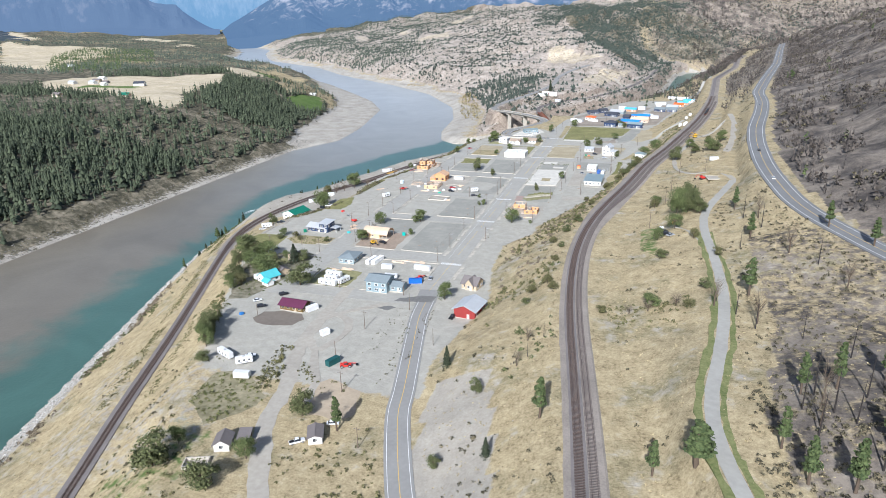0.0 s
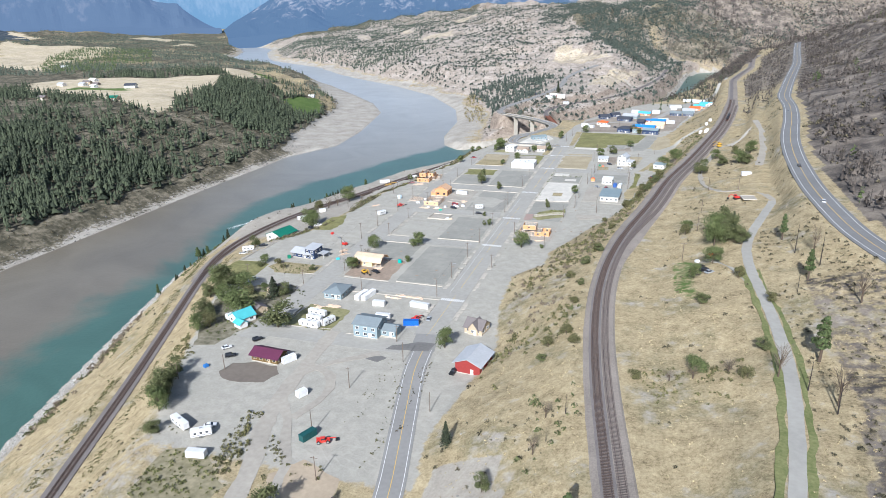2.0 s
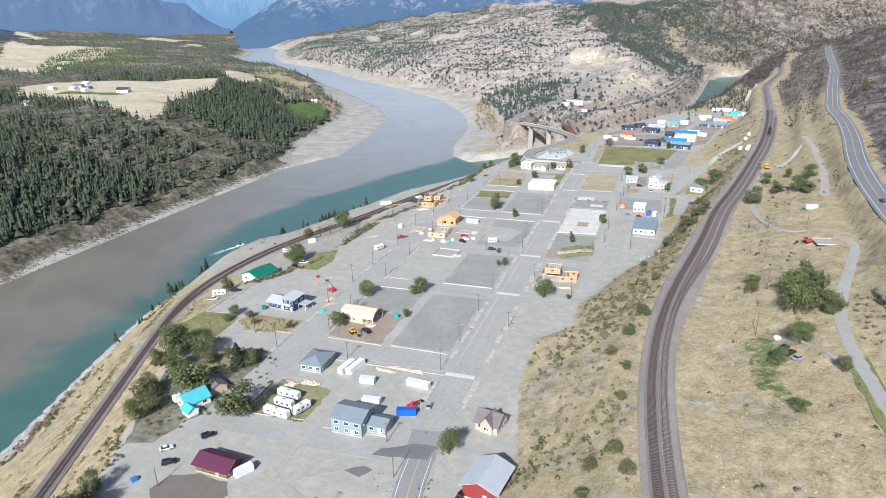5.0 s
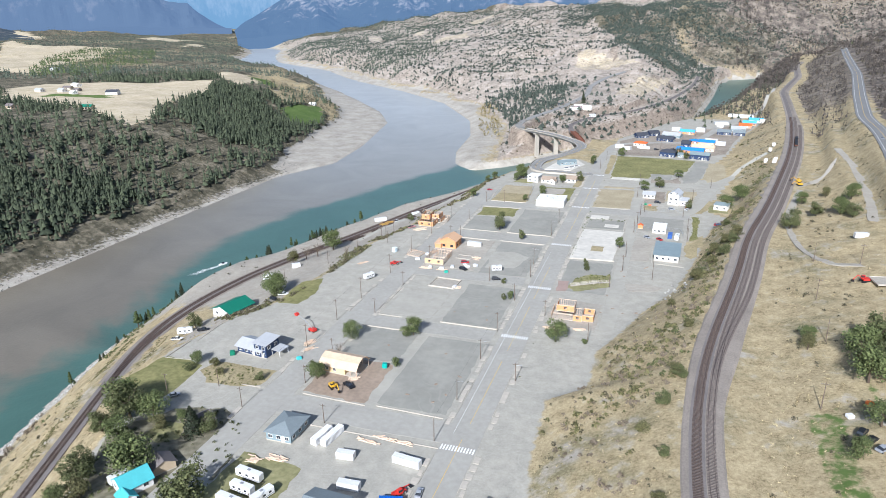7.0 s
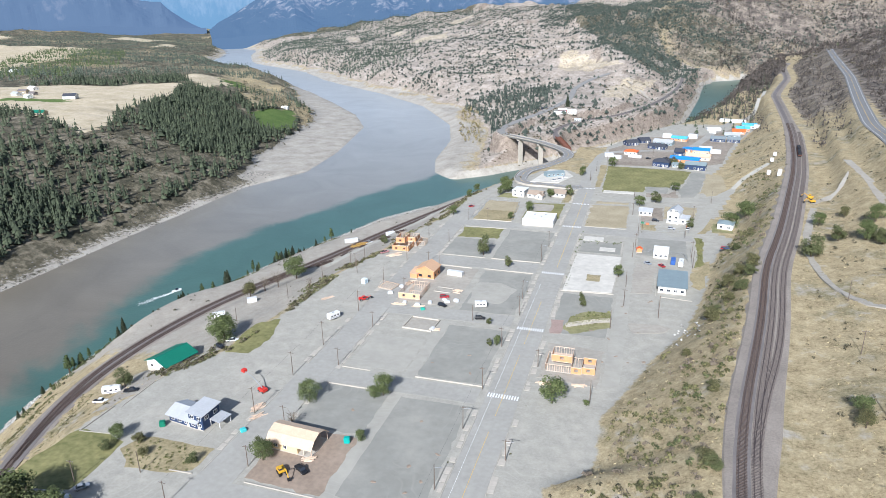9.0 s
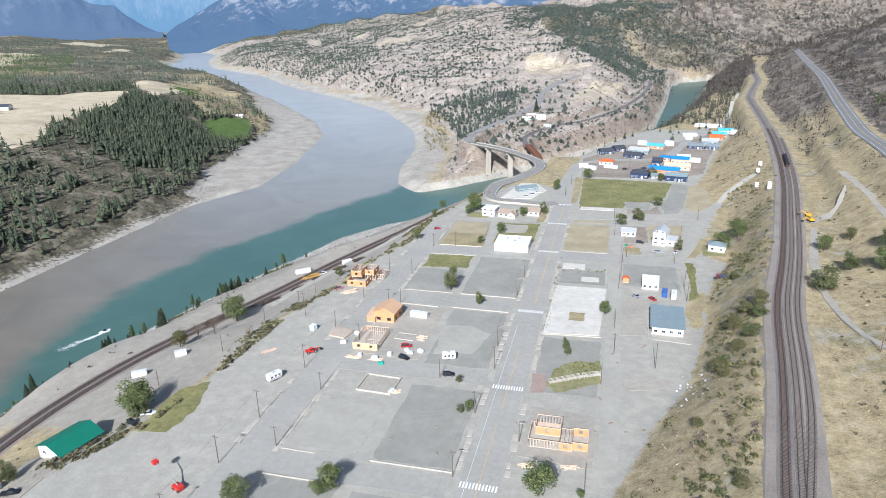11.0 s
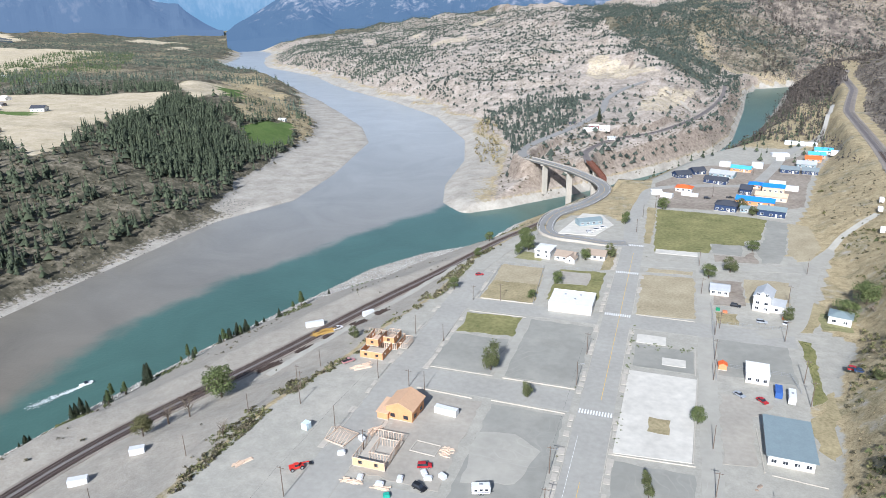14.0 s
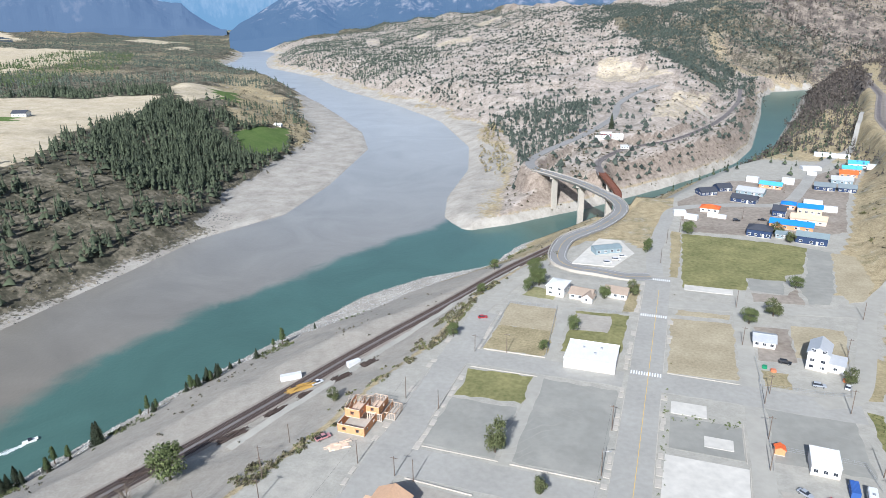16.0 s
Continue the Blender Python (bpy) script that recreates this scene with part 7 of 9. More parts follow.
# ---- poles, wires and fences ----
def pole(x, y, h=9.5, arm=True, lamp=False):
    e = thing("utility_pole", "weathered wooden utility pole" + (" with a cross-arm" if arm else " without a cross-arm"), "utility pole", spot(x, y, rnd.uniform(-4, 4)), "utility poles")
    bm = bmesh.new()
    lean = rnd.uniform(-0.12, 0.12)
    add_tube(bm, (0, 0, -0.5), (lean, 0, h), 0.17, 0.11, 7)
    part("shaft", bm, M_pole, e)
    if arm:
        part("cross_arm", boxes((-1.2 + lean, 1.2 + lean, -0.06, 0.06, h - 0.7, h - 0.55)), M_pole, e)
        for u in (-1.05, -0.5, 0.5, 1.05):
            bm = bmesh.new()
            add_tube(bm, (u + lean, 0, h - 0.55), (u + lean, 0, h - 0.33), 0.05, seg=5)
            part("insulator", bm, M_metal, e)
    if lamp:
        bm = bmesh.new()
        add_tube(bm, (0, 0, h - 1.2), (2.0, 0, h - 0.6), 0.05, seg=5)
        a = part("lamp_arm", bm, M_metal, e)
        part("lamp_head", boxes((1.8, 2.5, -0.15, 0.15, h - 0.7, h - 0.55)), M_metal, a)


POLE_ROWS_A = (
    (-116.5, 0.6, 8.2),
    (-83.1, 48.5, 10.8),
    (-82.8, 0.2, 8.3),
    (-49, 0.2, 7.8),
    (54.4, 166.6, 11.3),
    (-82.8, 102, 11.4),
    (-82.1, 137.7, 10.9),
    (-69.1, 124, 7.6),
    (69.6, 286.8, 9.7),
    (-115, 200.5, 7.6),
    (-69.4, 206, 7.3),
    (-83.1, 208, 8.7),
    (41.8, 284.5, 8),
    (-83, 172, 10),
    (-69, 88, 8),
    (-83, 76, 10.5),
    (-69, 45, 8),
    (-69, 22, 8),
    (-83, 248, 9),
    (-69, 165, 8),
    (-63, 205.5, 8),
    (-69, 245, 8),
    (-69, 290, 8),
    (-56, 293, 9),
    (38.5, 200, 9),
    (38.5, 176, 9),
)
POLE_ROWS_B = (
    (40, 245, 9),
    (41, 262, 9),
    (37, 330, 8.5),
    (36.5, 369, 9),
    (72, 236, 10),
    (72, 252, 10),
    (76, 330, 9),
    (90, 372, 9),
    (44, 292, 8),
    (-9.5, 172, 10),
    (-7.5, 153, 10),
    (-9, 226, 10),
    (-8.5, 251, 10),
    (-8.8, 2, 9),
    (-8.6, 86, 9.5),
    (-9, 60, 9),
    (-9, 28, 9),
    (-27, 142, 8),
    (8.6, 47, 8),
    (8.8, 108, 8),
    (-8.8, 121, 9),
    (-15, -88, 9),
    (-2, -64, 9),
    (-15, -118, 9),
    (-2, -140, 9),
    (20, -95, 8),
)
POLE_ROWS_C = (
    (-47, -47, 8),
    (-70, -89, 7),
    (-84, -100, 7),
    (-11, -48, 8),
    (34, 150, 9),
    (31, 88, 9),
    (-103, 183, 8),
    (-108, 192, 8),
    (-112, 214, 7.6),
    (-120, 175, 8),
    (-126, 148, 8),
    (-138, 120, 8),
    (0, 420, 9),
    (2, 455, 9),
    (9, 480, 9),
    (48, 520, 9),
    (82, 600, 9),
    (-100, 10, 8),
    (113.9, 61.9, 9),
    (105.8, 19.2, 9),
    (118, 105, 9),
    (124, 150, 9),
    (140, 140, 9),
    (4, -160, 8),
    (18, -170, 8),
)
for x, y, h in POLE_ROWS_A + POLE_ROWS_B + POLE_ROWS_C:
    pole(x, y, h, rnd.random() < 0.55, lamp=(x in (-9.5, -9, 8.6)))


def wire(points, label):
    bm = bmesh.new()
    for (x0, y0, z0), (x1, y1, z1) in zip(points, points[1:]):
        prev = Vector((x0, y0, z0))
        for i in range(1, 7):
            t = i / 6
            q = Vector((x0 + (x1 - x0) * t, y0 + (y1 - y0) * t, z0 + (z1 - z0) * t - 4 * 0.5 * t * (1 - t)))
            add_tube(bm, prev, q, 0.02, seg=3)
            prev = q
    ob = part("overhead_wire", bm, M_black)
    tagged(ob, label, "wire")


wire([(-83, 0, 8.2), (-83, 48, 10.5), (-83, 76, 10.3), (-83, 102, 11.1), (-83, 138, 10.6), (-83, 172, 9.8), (-83, 208, 8.5), (-83, 248, 8.8)], "overhead wires along the side street")
wire([(-9, 2, 8.7), (-9, 28, 8.7), (-9, 60, 8.7), (-9, 86, 9.2), (-9, 121, 8.8), (-8, 153, 9.8), (-9, 172, 9.8), (-9, 226, 9.8), (-9, 251, 9.8)], "overhead wires along the main street")


def fence(pts, h=1.5, label="wire mesh fence on thin steel posts", m=None):
    e = thing("fence", label, "fence", None, "fences")
    for (x0, y0), (x1, y1) in zip(pts, pts[1:]):
        L = math.hypot(x1 - x0, y1 - y0)
        n = max(1, int(L / 3))
        for i in range(n + 1):
            x, y = x0 + (x1 - x0) * i / n, y0 + (y1 - y0) * i / n
            bm = bmesh.new()
            add_tube(bm, (x, y, ground(x, y) - 0.2), (x, y, ground(x, y) + h), 0.05, seg=5)
            part("post", bm, M_metal, e)
        for z in (0.15, h * 0.55, h - 0.05):
            bm = bmesh.new()
            add_tube(bm, (x0, y0, ground(x0, y0) + z), (x1, y1, ground(x1, y1) + z), 0.03, seg=4)
            part("rail", bm, M_metal, e)


fence([(41, 245), (41, 300)])
fence([(42, 257), (68, 256), (70, 244)])
fence([(41.5, 296), (72, 298), (78, 340)])
fence([(41, 318), (41.5, 300)])
fence([(-67, 294), (-67, 342), (-44, 343), (-40, 295)])
fence([(-35, 344), (-11, 346)])


def foot_ramp():
    """A timber walkway with a landing and rails on both sides."""
    e = thing("foot_ramp", "pale timber walkway with railings across a weedy bank", "walkway")
    stops = [(14.9, 146.8, 0.35), (25.9, 152.7, 0.8), (28.4, 154.0, 0.8), (33.7, 156.9, 0.3)]
    for (x0, y0, z0), (x1, y1, z1) in zip(stops, stops[1:]):
        L = math.hypot(x1 - x0, y1 - y0)
        m = Matrix.Translation((x0, y0, z0)) @ Matrix.Rotation(math.atan2(y1 - y0, x1 - x0), 4, "Z") @ Matrix.Rotation(-math.atan2(z1 - z0, L), 4, "Y")
        bm = bmesh.new()
        add_box(bm, 0, L, -0.8, 0.8, -0.12, 0.0, m)
        part("deck", bm, M_lumber_grey, e)
        for sd in (-0.78, 0.78):
            bm = bmesh.new()
            for z in (0.5, 1.0):
                add_box(bm, 0, L, sd - 0.04, sd + 0.04, z - 0.07, z + 0.07, m)
            part("rail", bm, M_lumber_grey, e)
            for i in range(int(L / 1.5) + 1):
                bm = bmesh.new()
                add_box(bm, i * 1.5, i * 1.5 + 0.1, sd - 0.05, sd + 0.05, -0.9, 1.05, m)
                part("post", bm, M_lumber_grey, e)


M_lumber_grey = mat("pale_weathered_timber", (0.50, 0.46, 0.39), 0.85, var=0.2, scale=3, scale2=0.4)
foot_ramp()



# ---- mountains at the head of the valley ----
def mountain(name, a0, a1, r0, r1, crest, base, material, label, rough=60.0):
    """A rugged ridge across the valley, between two bearings (degrees left of north): spurs and gullies run down from its crest."""
    na, nr = int(abs(a1 - a0) * 4.6), 44
    A, Rr = np.meshgrid(np.radians(np.linspace(a0, a1, na)), np.linspace(0, 1, nr))
    r = r0 + (r1 - r0) * Rr
    X, Y = -np.sin(A) * r, np.cos(A) * r
    H = np.interp(np.degrees(A), crest[0::2], crest[1::2])
    u = A * 4300
    spur = 1 - 4 * np.abs(vnoise(u + 60 * fbm(X, Y, 200, 2, 3), r * 0.3, 260, 4))
    rib = 1 - 4 * np.abs(vnoise(u + 30 * fbm(X, Y, 90, 2, 1), r * 0.35, 84, 6))
    lift = np.clip(Rr * 1.05, 0, 1) ** 0.85
    Z = base + (H - base) * lift * (1 + 0.35 * fbm(X, Y, 700, 4, 2))
    Z = Z + (spur * rough + rib * rough * 0.4 + fbm(X, Y, 40, 2, 5) * rough * 0.35) * np.sin(np.pi * np.clip(Rr, 0, 1)) ** 0.6 * np.clip((H - base) / 150, 0.1, 1)
    Z = np.where(Rr < 0.02, base - 60, Z)
    idx = np.arange(na * nr).reshape(nr, na)
    q = np.stack([idx[:-1, :-1], idx[1:, :-1], idx[1:, 1:], idx[:-1, 1:]], -1).reshape(-1, 4)
    ob = mesh_ob(name, np.stack([X, Y, Z], -1).reshape(-1, 3).tolist(), q.tolist(), material)
    return tagged(ob, label, "mountain", kind="structure")


def mountain_rock(name, low, high, split, haze_glow, blotch=0.5):
    """Dark woods below and paler open slopes above; blue distance haze is painted as emission."""
    m = bpy.data.materials.new(name)
    m.use_nodes = True
    nt = m.node_tree
    b = nt.nodes["Principled BSDF"]
    b.inputs["Roughness"].default_value = 1.0
    b.inputs["Specular IOR Level"].default_value = 0.0
    tc = nt.nodes.new("ShaderNodeTexCoord")
    n1, n2 = nt.nodes.new("ShaderNodeTexNoise"), nt.nodes.new("ShaderNodeTexNoise")
    n1.inputs["Scale"].default_value, n1.inputs["Detail"].default_value = 0.011, 10
    n2.inputs["Scale"].default_value, n2.inputs["Detail"].default_value = 0.03, 6
    mp = nt.nodes.new("ShaderNodeMapping")
    mp.inputs["Scale"].default_value = (1, 1, 0.35)
    nt.links.new(tc.outputs["Object"], mp.inputs["Vector"])
    for n in (n1, n2):
        n.inputs["Roughness"].default_value = 0.7
        nt.links.new(mp.outputs["Vector"], n.inputs["Vector"])
    sep = nt.nodes.new("ShaderNodeSeparateXYZ")
    nt.links.new(tc.outputs["Object"], sep.inputs["Vector"])

    def op(kind, a, c):
        n = nt.nodes.new("ShaderNodeMath")
        n.operation = kind
        for k, v in enumerate((a, c)):
            if isinstance(v, (int, float)):
                n.inputs[k].default_value = v
            else:
                nt.links.new(v, n.inputs[k])
        return n.outputs[0]

    up = op("DIVIDE", op("SUBTRACT", sep.outputs["Z"], split), 110.0)
    f = op("ADD", op("MULTIPLY", op("SUBTRACT", n1.outputs["Fac"], 0.5), 7.0), up)
    f = op("ADD", op("MULTIPLY", f, blotch), op("MULTIPLY", n2.outputs["Fac"], 1.0))
    r = nt.nodes.new("ShaderNodeValToRGB")
    r.color_ramp.elements[0].position, r.color_ramp.elements[0].color = 0.38, (*low, 1)
    r.color_ramp.elements[1].position, r.color_ramp.elements[1].color = 0.95, (*high, 1)
    nt.links.new(f, r.inputs["Fac"])
    nt.links.new(r.outputs["Color"], b.inputs["Base Color"])
    # air haze is painted as a blue emission; the slopes are no light source
    b.inputs["Emission Color"].default_value = (*haze_glow, 1)
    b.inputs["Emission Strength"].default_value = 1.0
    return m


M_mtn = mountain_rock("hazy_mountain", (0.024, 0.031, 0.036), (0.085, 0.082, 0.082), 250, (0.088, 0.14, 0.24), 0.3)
# dark low colour paints a cloud's shadow over the woods; pale high colour, sunlit slopes
M_mtn_dark = mountain_rock("cloud_shaded_forest", (0.02, 0.026, 0.028), (0.22, 0.20, 0.19), 205, (0.074, 0.132, 0.235), 0.42)
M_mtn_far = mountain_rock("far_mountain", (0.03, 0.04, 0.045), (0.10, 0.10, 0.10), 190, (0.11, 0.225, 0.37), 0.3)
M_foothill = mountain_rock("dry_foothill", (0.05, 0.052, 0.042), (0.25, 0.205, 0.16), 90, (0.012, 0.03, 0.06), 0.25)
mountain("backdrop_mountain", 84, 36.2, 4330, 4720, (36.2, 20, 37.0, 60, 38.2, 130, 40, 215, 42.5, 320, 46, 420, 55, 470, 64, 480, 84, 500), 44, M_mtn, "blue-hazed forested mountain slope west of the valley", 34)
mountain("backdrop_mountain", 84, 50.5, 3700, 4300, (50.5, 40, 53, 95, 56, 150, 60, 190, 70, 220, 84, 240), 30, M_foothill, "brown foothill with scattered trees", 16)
mountain("backdrop_mountain", 36.0, -42, 3650, 4560, (-42, 520, -20, 540, 0, 500, 12, 460, 20, 420, 26, 340, 30, 260, 32.5, 165, 34.5, 90, 36.0, 22), 0, M_mtn_dark, "forested mountain closing the valley, cloud shadow painted below paler sunlit slopes", 42)
mountain("backdrop_mountain", 48, 24, 4600, 4740, (24, 560, 30, 520, 34, 430, 37, 400, 40, 460, 48, 560), 10, M_mtn_far, "far mountain in the valley's gap, painted pale blue for haze", 22)

# ---- plants ----
M_conifer = mat("conifer_needles", (0.044, 0.059, 0.037), 0.9, var=0.4, scale=0.5, scale2=0.06, island=0.4, other=(0.08, 0.097, 0.056))
# needles tinted bluish to paint in the haze over the northern hill
M_conifer_blue = mat("haze_blue_conifer", (0.042, 0.058, 0.048), 0.9, var=0.35, scale=0.5, scale2=0.05, island=0.45, other=(0.085, 0.102, 0.08))
# far woods: distance haze is painted into these paler grey-green needles
M_conifer_far = mat("hazed_conifer", (0.06, 0.08, 0.06), 0.9, var=0.3, scale=1.5, scale2=0.3, island=0.6, other=(0.105, 0.125, 0.09))
M_pine = mat("pine_needles", (0.055, 0.085, 0.032), 0.9, var=0.35, scale=1.0, scale2=0.1, island=0.35, other=(0.11, 0.14, 0.055))
M_leaf = mat("leaves", (0.085, 0.115, 0.04), 0.85, var=0.4, scale=1.0, scale2=0.4, island=0.4, other=(0.165, 0.195, 0.075))
M_leaf_dark = mat("dark_leaves", (0.08, 0.098, 0.038), 0.85, var=0.35, scale=1.0, scale2=0.4, island=0.4, other=(0.15, 0.162, 0.07))
M_bush = mat("sagebrush", (0.06, 0.055, 0.034), 0.95, var=0.35, scale=0.6, scale2=0.05, island=0.65, other=(0.19, 0.165, 0.105))
M_bush_green = mat("green_brush", (0.085, 0.088, 0.038), 0.95, var=0.35, scale=0.6, scale2=0.05, island=0.45, other=(0.19, 0.178, 0.08))
M_scorched = mat("scorched_needles", (0.050, 0.044, 0.041), 0.95, var=0.35, scale=0.4, scale2=0.05, island=0.4, other=(0.125, 0.105, 0.088))
M_weed = mat("green_weeds", (0.095, 0.125, 0.04), 0.95, var=0.35, scale=0.6, scale2=0.06, island=0.45, other=(0.26, 0.25, 0.11))
M_tuft = mat("grass_tuft", (0.31, 0.25, 0.14), 0.95, var=0.35, scale=0.5, scale2=0.05, island=0.7, other=(0.50, 0.42, 0.25))
M_twig = mat("bare_twigs", (0.175, 0.142, 0.105), 0.95, var=0.3, scale=2, scale2=0.3)
M_rock = mat("grey_rock", (0.34, 0.325, 0.30), 0.9, var=0.3, scale=1.5, scale2=0.2, island=0.6)


def tmpl_conifer(seed, tiers=6, pts=9, w=0.25):
    """A unit-high conifer: trunk and drooping, jagged whorls."""
    r = random.Random(seed)
    v, f = [], []
    for k in range(4):
        a = k * math.pi / 2
        v.append((0.018 * math.cos(a), 0.018 * math.sin(a), -0.03))
    v.append((0, 0, 0.5))
    f += [(0, 1, 4), (1, 2, 4), (2, 3, 4), (3, 0, 4)]
    for t in range(tiers):
        u = t / (tiers - 1)
        z = 0.14 + 0.72 * u
        rad = w * (1 - u * 0.86) * r.uniform(0.85, 1.15)
        top = min(1.0, z + 0.30 * (1 - 0.35 * u))
        b = len(v)
        v.append((r.uniform(-0.01, 0.01), r.uniform(-0.01, 0.01), top))
        ph = r.uniform(0, 6.28)
        for k in range(pts):
            a = ph + 2 * math.pi * k / pts
            q = rad * (1.0 if k % 2 == 0 else 0.55) * r.uniform(0.75, 1.2)
            v.append((q * math.cos(a), q * math.sin(a), z - 0.05 * (k % 2 == 0) + r.uniform(-0.02, 0.02)))
        for k in range(pts):
            f.append((b, b + 1 + k, b + 1 + (k + 1) % pts))
    return np.array(v), f


OCTA = [(1, 0, 0), (0, 1, 0), (-1, 0, 0), (0, -1, 0), (0, 0, 1), (0, 0, -1)]
OCTF = [(0, 1, 4), (1, 2, 4), (2, 3, 4), (3, 0, 4), (1, 0, 5), (2, 1, 5), (3, 2, 5), (0, 3, 5)]


def tmpl_clumps(seed, n=7, spread=0.5, size=0.35, zc=0.3, flat=0.7, trunk=0.0):
    """A bush or a pine crown of jagged clumps."""
    r = random.Random(seed)
    v, f = [], []
    if trunk:
        for k in range(4):
            a = k * math.pi / 2
            v.append((0.02 * math.cos(a), 0.02 * math.sin(a), -0.03))
        v.append((0, 0, trunk))
        f += [(0, 1, 4), (1, 2, 4), (2, 3, 4), (3, 0, 4)]
    for _ in range(n):
        a, q = r.uniform(0, 6.28), spread * math.sqrt(r.random())
        c = (q * math.cos(a), q * math.sin(a), zc + r.uniform(-1, 1) * zc * 0.6)
        s = size * r.uniform(0.6, 1.2)
        b = len(v)
        for o in OCTA:
            k = s * r.uniform(0.6, 1.3)
            v.append((c[0] + o[0] * k, c[1] + o[1] * k, c[2] + o[2] * k * flat))
        f += [tuple(b + i for i in t) for t in OCTF]
    return np.array(v), f


def tmpl_leafy(seed, n, spread, tall, size):
    """A ragged low bush of many small leaf sprays, wide as it is high."""
    r = random.Random(seed)
    v, f = [], []
    for _ in range(n):
        a, q = r.uniform(0, 6.28), spread * math.sqrt(r.random())
        c = Vector((q * math.cos(a), q * math.sin(a), tall * math.sqrt(max(0.04, 1 - (q / spread) ** 2)) * r.uniform(0.3, 1.0)))
        u = Vector((r.gauss(0, 1), r.gauss(0, 1), r.gauss(0, 0.7))).normalized()
        w = u.cross(Vector((r.gauss(0, 1), r.gauss(0, 1), r.gauss(0, 1)))).normalized()
        s = size * r.uniform(0.6, 1.2)
        b = len(v)
        for p in (c + u * s, c + w * s, c - u * s * 0.8, c - w * s * 0.8):
            v.append((p.x, p.y, max(p.z, -0.05)))
        f += [(b, b + 1, b + 2), (b, b + 2, b + 3)]
    return np.array(v), f


def tmpl_pine(seed):
    r = random.Random(seed)
    v, f = [], []
    for k in range(4):
        a = k * math.pi / 2
        v.append((0.02 * math.cos(a), 0.02 * math.sin(a), -0.03))
    v.append((0, 0, 0.85))
    f += [(0, 1, 4), (1, 2, 4), (2, 3, 4), (3, 0, 4)]
    for i in range(11):
        z = 0.3 + 0.62 * i / 10
        q = 0.15 * (1 - abs(z - 0.5)) * r.uniform(0.3, 1.1)
        a = r.uniform(0, 6.28)
        s = 0.11 * (1.25 - z) * r.uniform(0.8, 1.4)
        b = len(v)
        for o in OCTA:
            k = s * r.uniform(0.6, 1.4)
            v.append((q * math.cos(a) + o[0] * k, q * math.sin(a) + o[1] * k, z + o[2] * k * 0.8))
        f += [tuple(b + j for j in t) for t in OCTF]
    return np.array(v), f


def tmpl_burnt(seed):
    """A standing dead trunk with many short bare branches."""
    r = random.Random(seed)
    v, f = [], []
    for k in range(3):
        a = k * math.pi * 2 / 3
        v.append((0.02 * math.cos(a), 0.02 * math.sin(a), -0.03))
    v.append((0.01, 0, 1.0))
    f += [(0, 1, 3), (1, 2, 3), (2, 0, 3)]
    for i in range(16):
        z = r.uniform(0.22, 0.95)
        a = r.uniform(0, 6.28)
        L = 0.2 * (1.08 - z) * r.uniform(0.6, 1.2)
        b = len(v)
        c, s = math.cos(a), math.sin(a)
        v += [(-s * 0.016, c * 0.016, z), (s * 0.016, -c * 0.016, z - 0.02), (c * L, s * L, z + r.uniform(-0.03, 0.06))]
        f.append((b, b + 1, b + 2))
    return np.array(v), f


def scatter(name, temps, P_, S_, material, label, category="", squash=None, seed=5):
    """Many copies of the templates as one mesh."""
    r = np.random.default_rng(seed)
    V, F, base = [], [], 0
    P_, S_ = np.asarray(P_, float), np.asarray(S_, float)
    pick = r.integers(0, len(temps), len(P_))
    ang = r.uniform(0, 2 * np.pi, len(P_))
    wid = r.uniform(0.85, 1.2, len(P_)) if squash is None else np.full(len(P_), squash)
    for t, (tv, tf) in enumerate(temps):
        k = np.where(pick == t)[0]
        if not len(k):
            continue
        c, s = np.cos(ang[k])[:, None], np.sin(ang[k])[:, None]
        sc = (S_[k] * wid[k])[:, None]
        x = (tv[None, :, 0] * c - tv[None, :, 1] * s) * sc + P_[k, 0:1]
        y = (tv[None, :, 0] * s + tv[None, :, 1] * c) * sc + P_[k, 1:2]
        z = tv[None, :, 2] * S_[k][:, None] + P_[k, 2:3]
        V.append(np.stack([x, y, z], -1).reshape(-1, 3))
        tf = np.array(tf)
        off = base + np.arange(len(k))[:, None, None] * len(tv)
        F.append((tf[None] + off).reshape(-1, 3))
        base += len(k) * len(tv)
    V, F = np.concatenate(V), np.concatenate(F)
    me = bpy.data.meshes.new(name)
    me.vertices.add(len(V))
    me.vertices.foreach_set("co", V.ravel())
    me.loops.add(F.size)
    me.loops.foreach_set("vertex_index", F.ravel().astype(np.int32))
    me.polygons.add(len(F))
    me.polygons.foreach_set("loop_start", np.arange(0, F.size, 3, dtype=np.int32))
    me.update(calc_edges=True)
    me.materials.append(material)
    ob = new(name, me)
    return tagged(ob, label, category or name.replace("_", " "), kind="stuff")


def gz(x, y):
    """Ground heights for arrays of points."""
    i = np.clip(np.searchsorted(GX[0], x) - 1, 0, GX.shape[1] - 2)
    j = np.clip(np.searchsorted(GY[:, 0], y) - 1, 0, GX.shape[0] - 2)
    a = np.clip((x - GX[0, i]) / (GX[0, i + 1] - GX[0, i]), 0, 1)
    b = np.clip((y - GY[j, 0]) / (GY[j + 1, 0] - GY[j, 0]), 0, 1)
    return (GZ[j, i] * (1 - a) + GZ[j, i + 1] * a) * (1 - b) + (GZ[j + 1, i] * (1 - a) + GZ[j + 1, i + 1] * a) * b


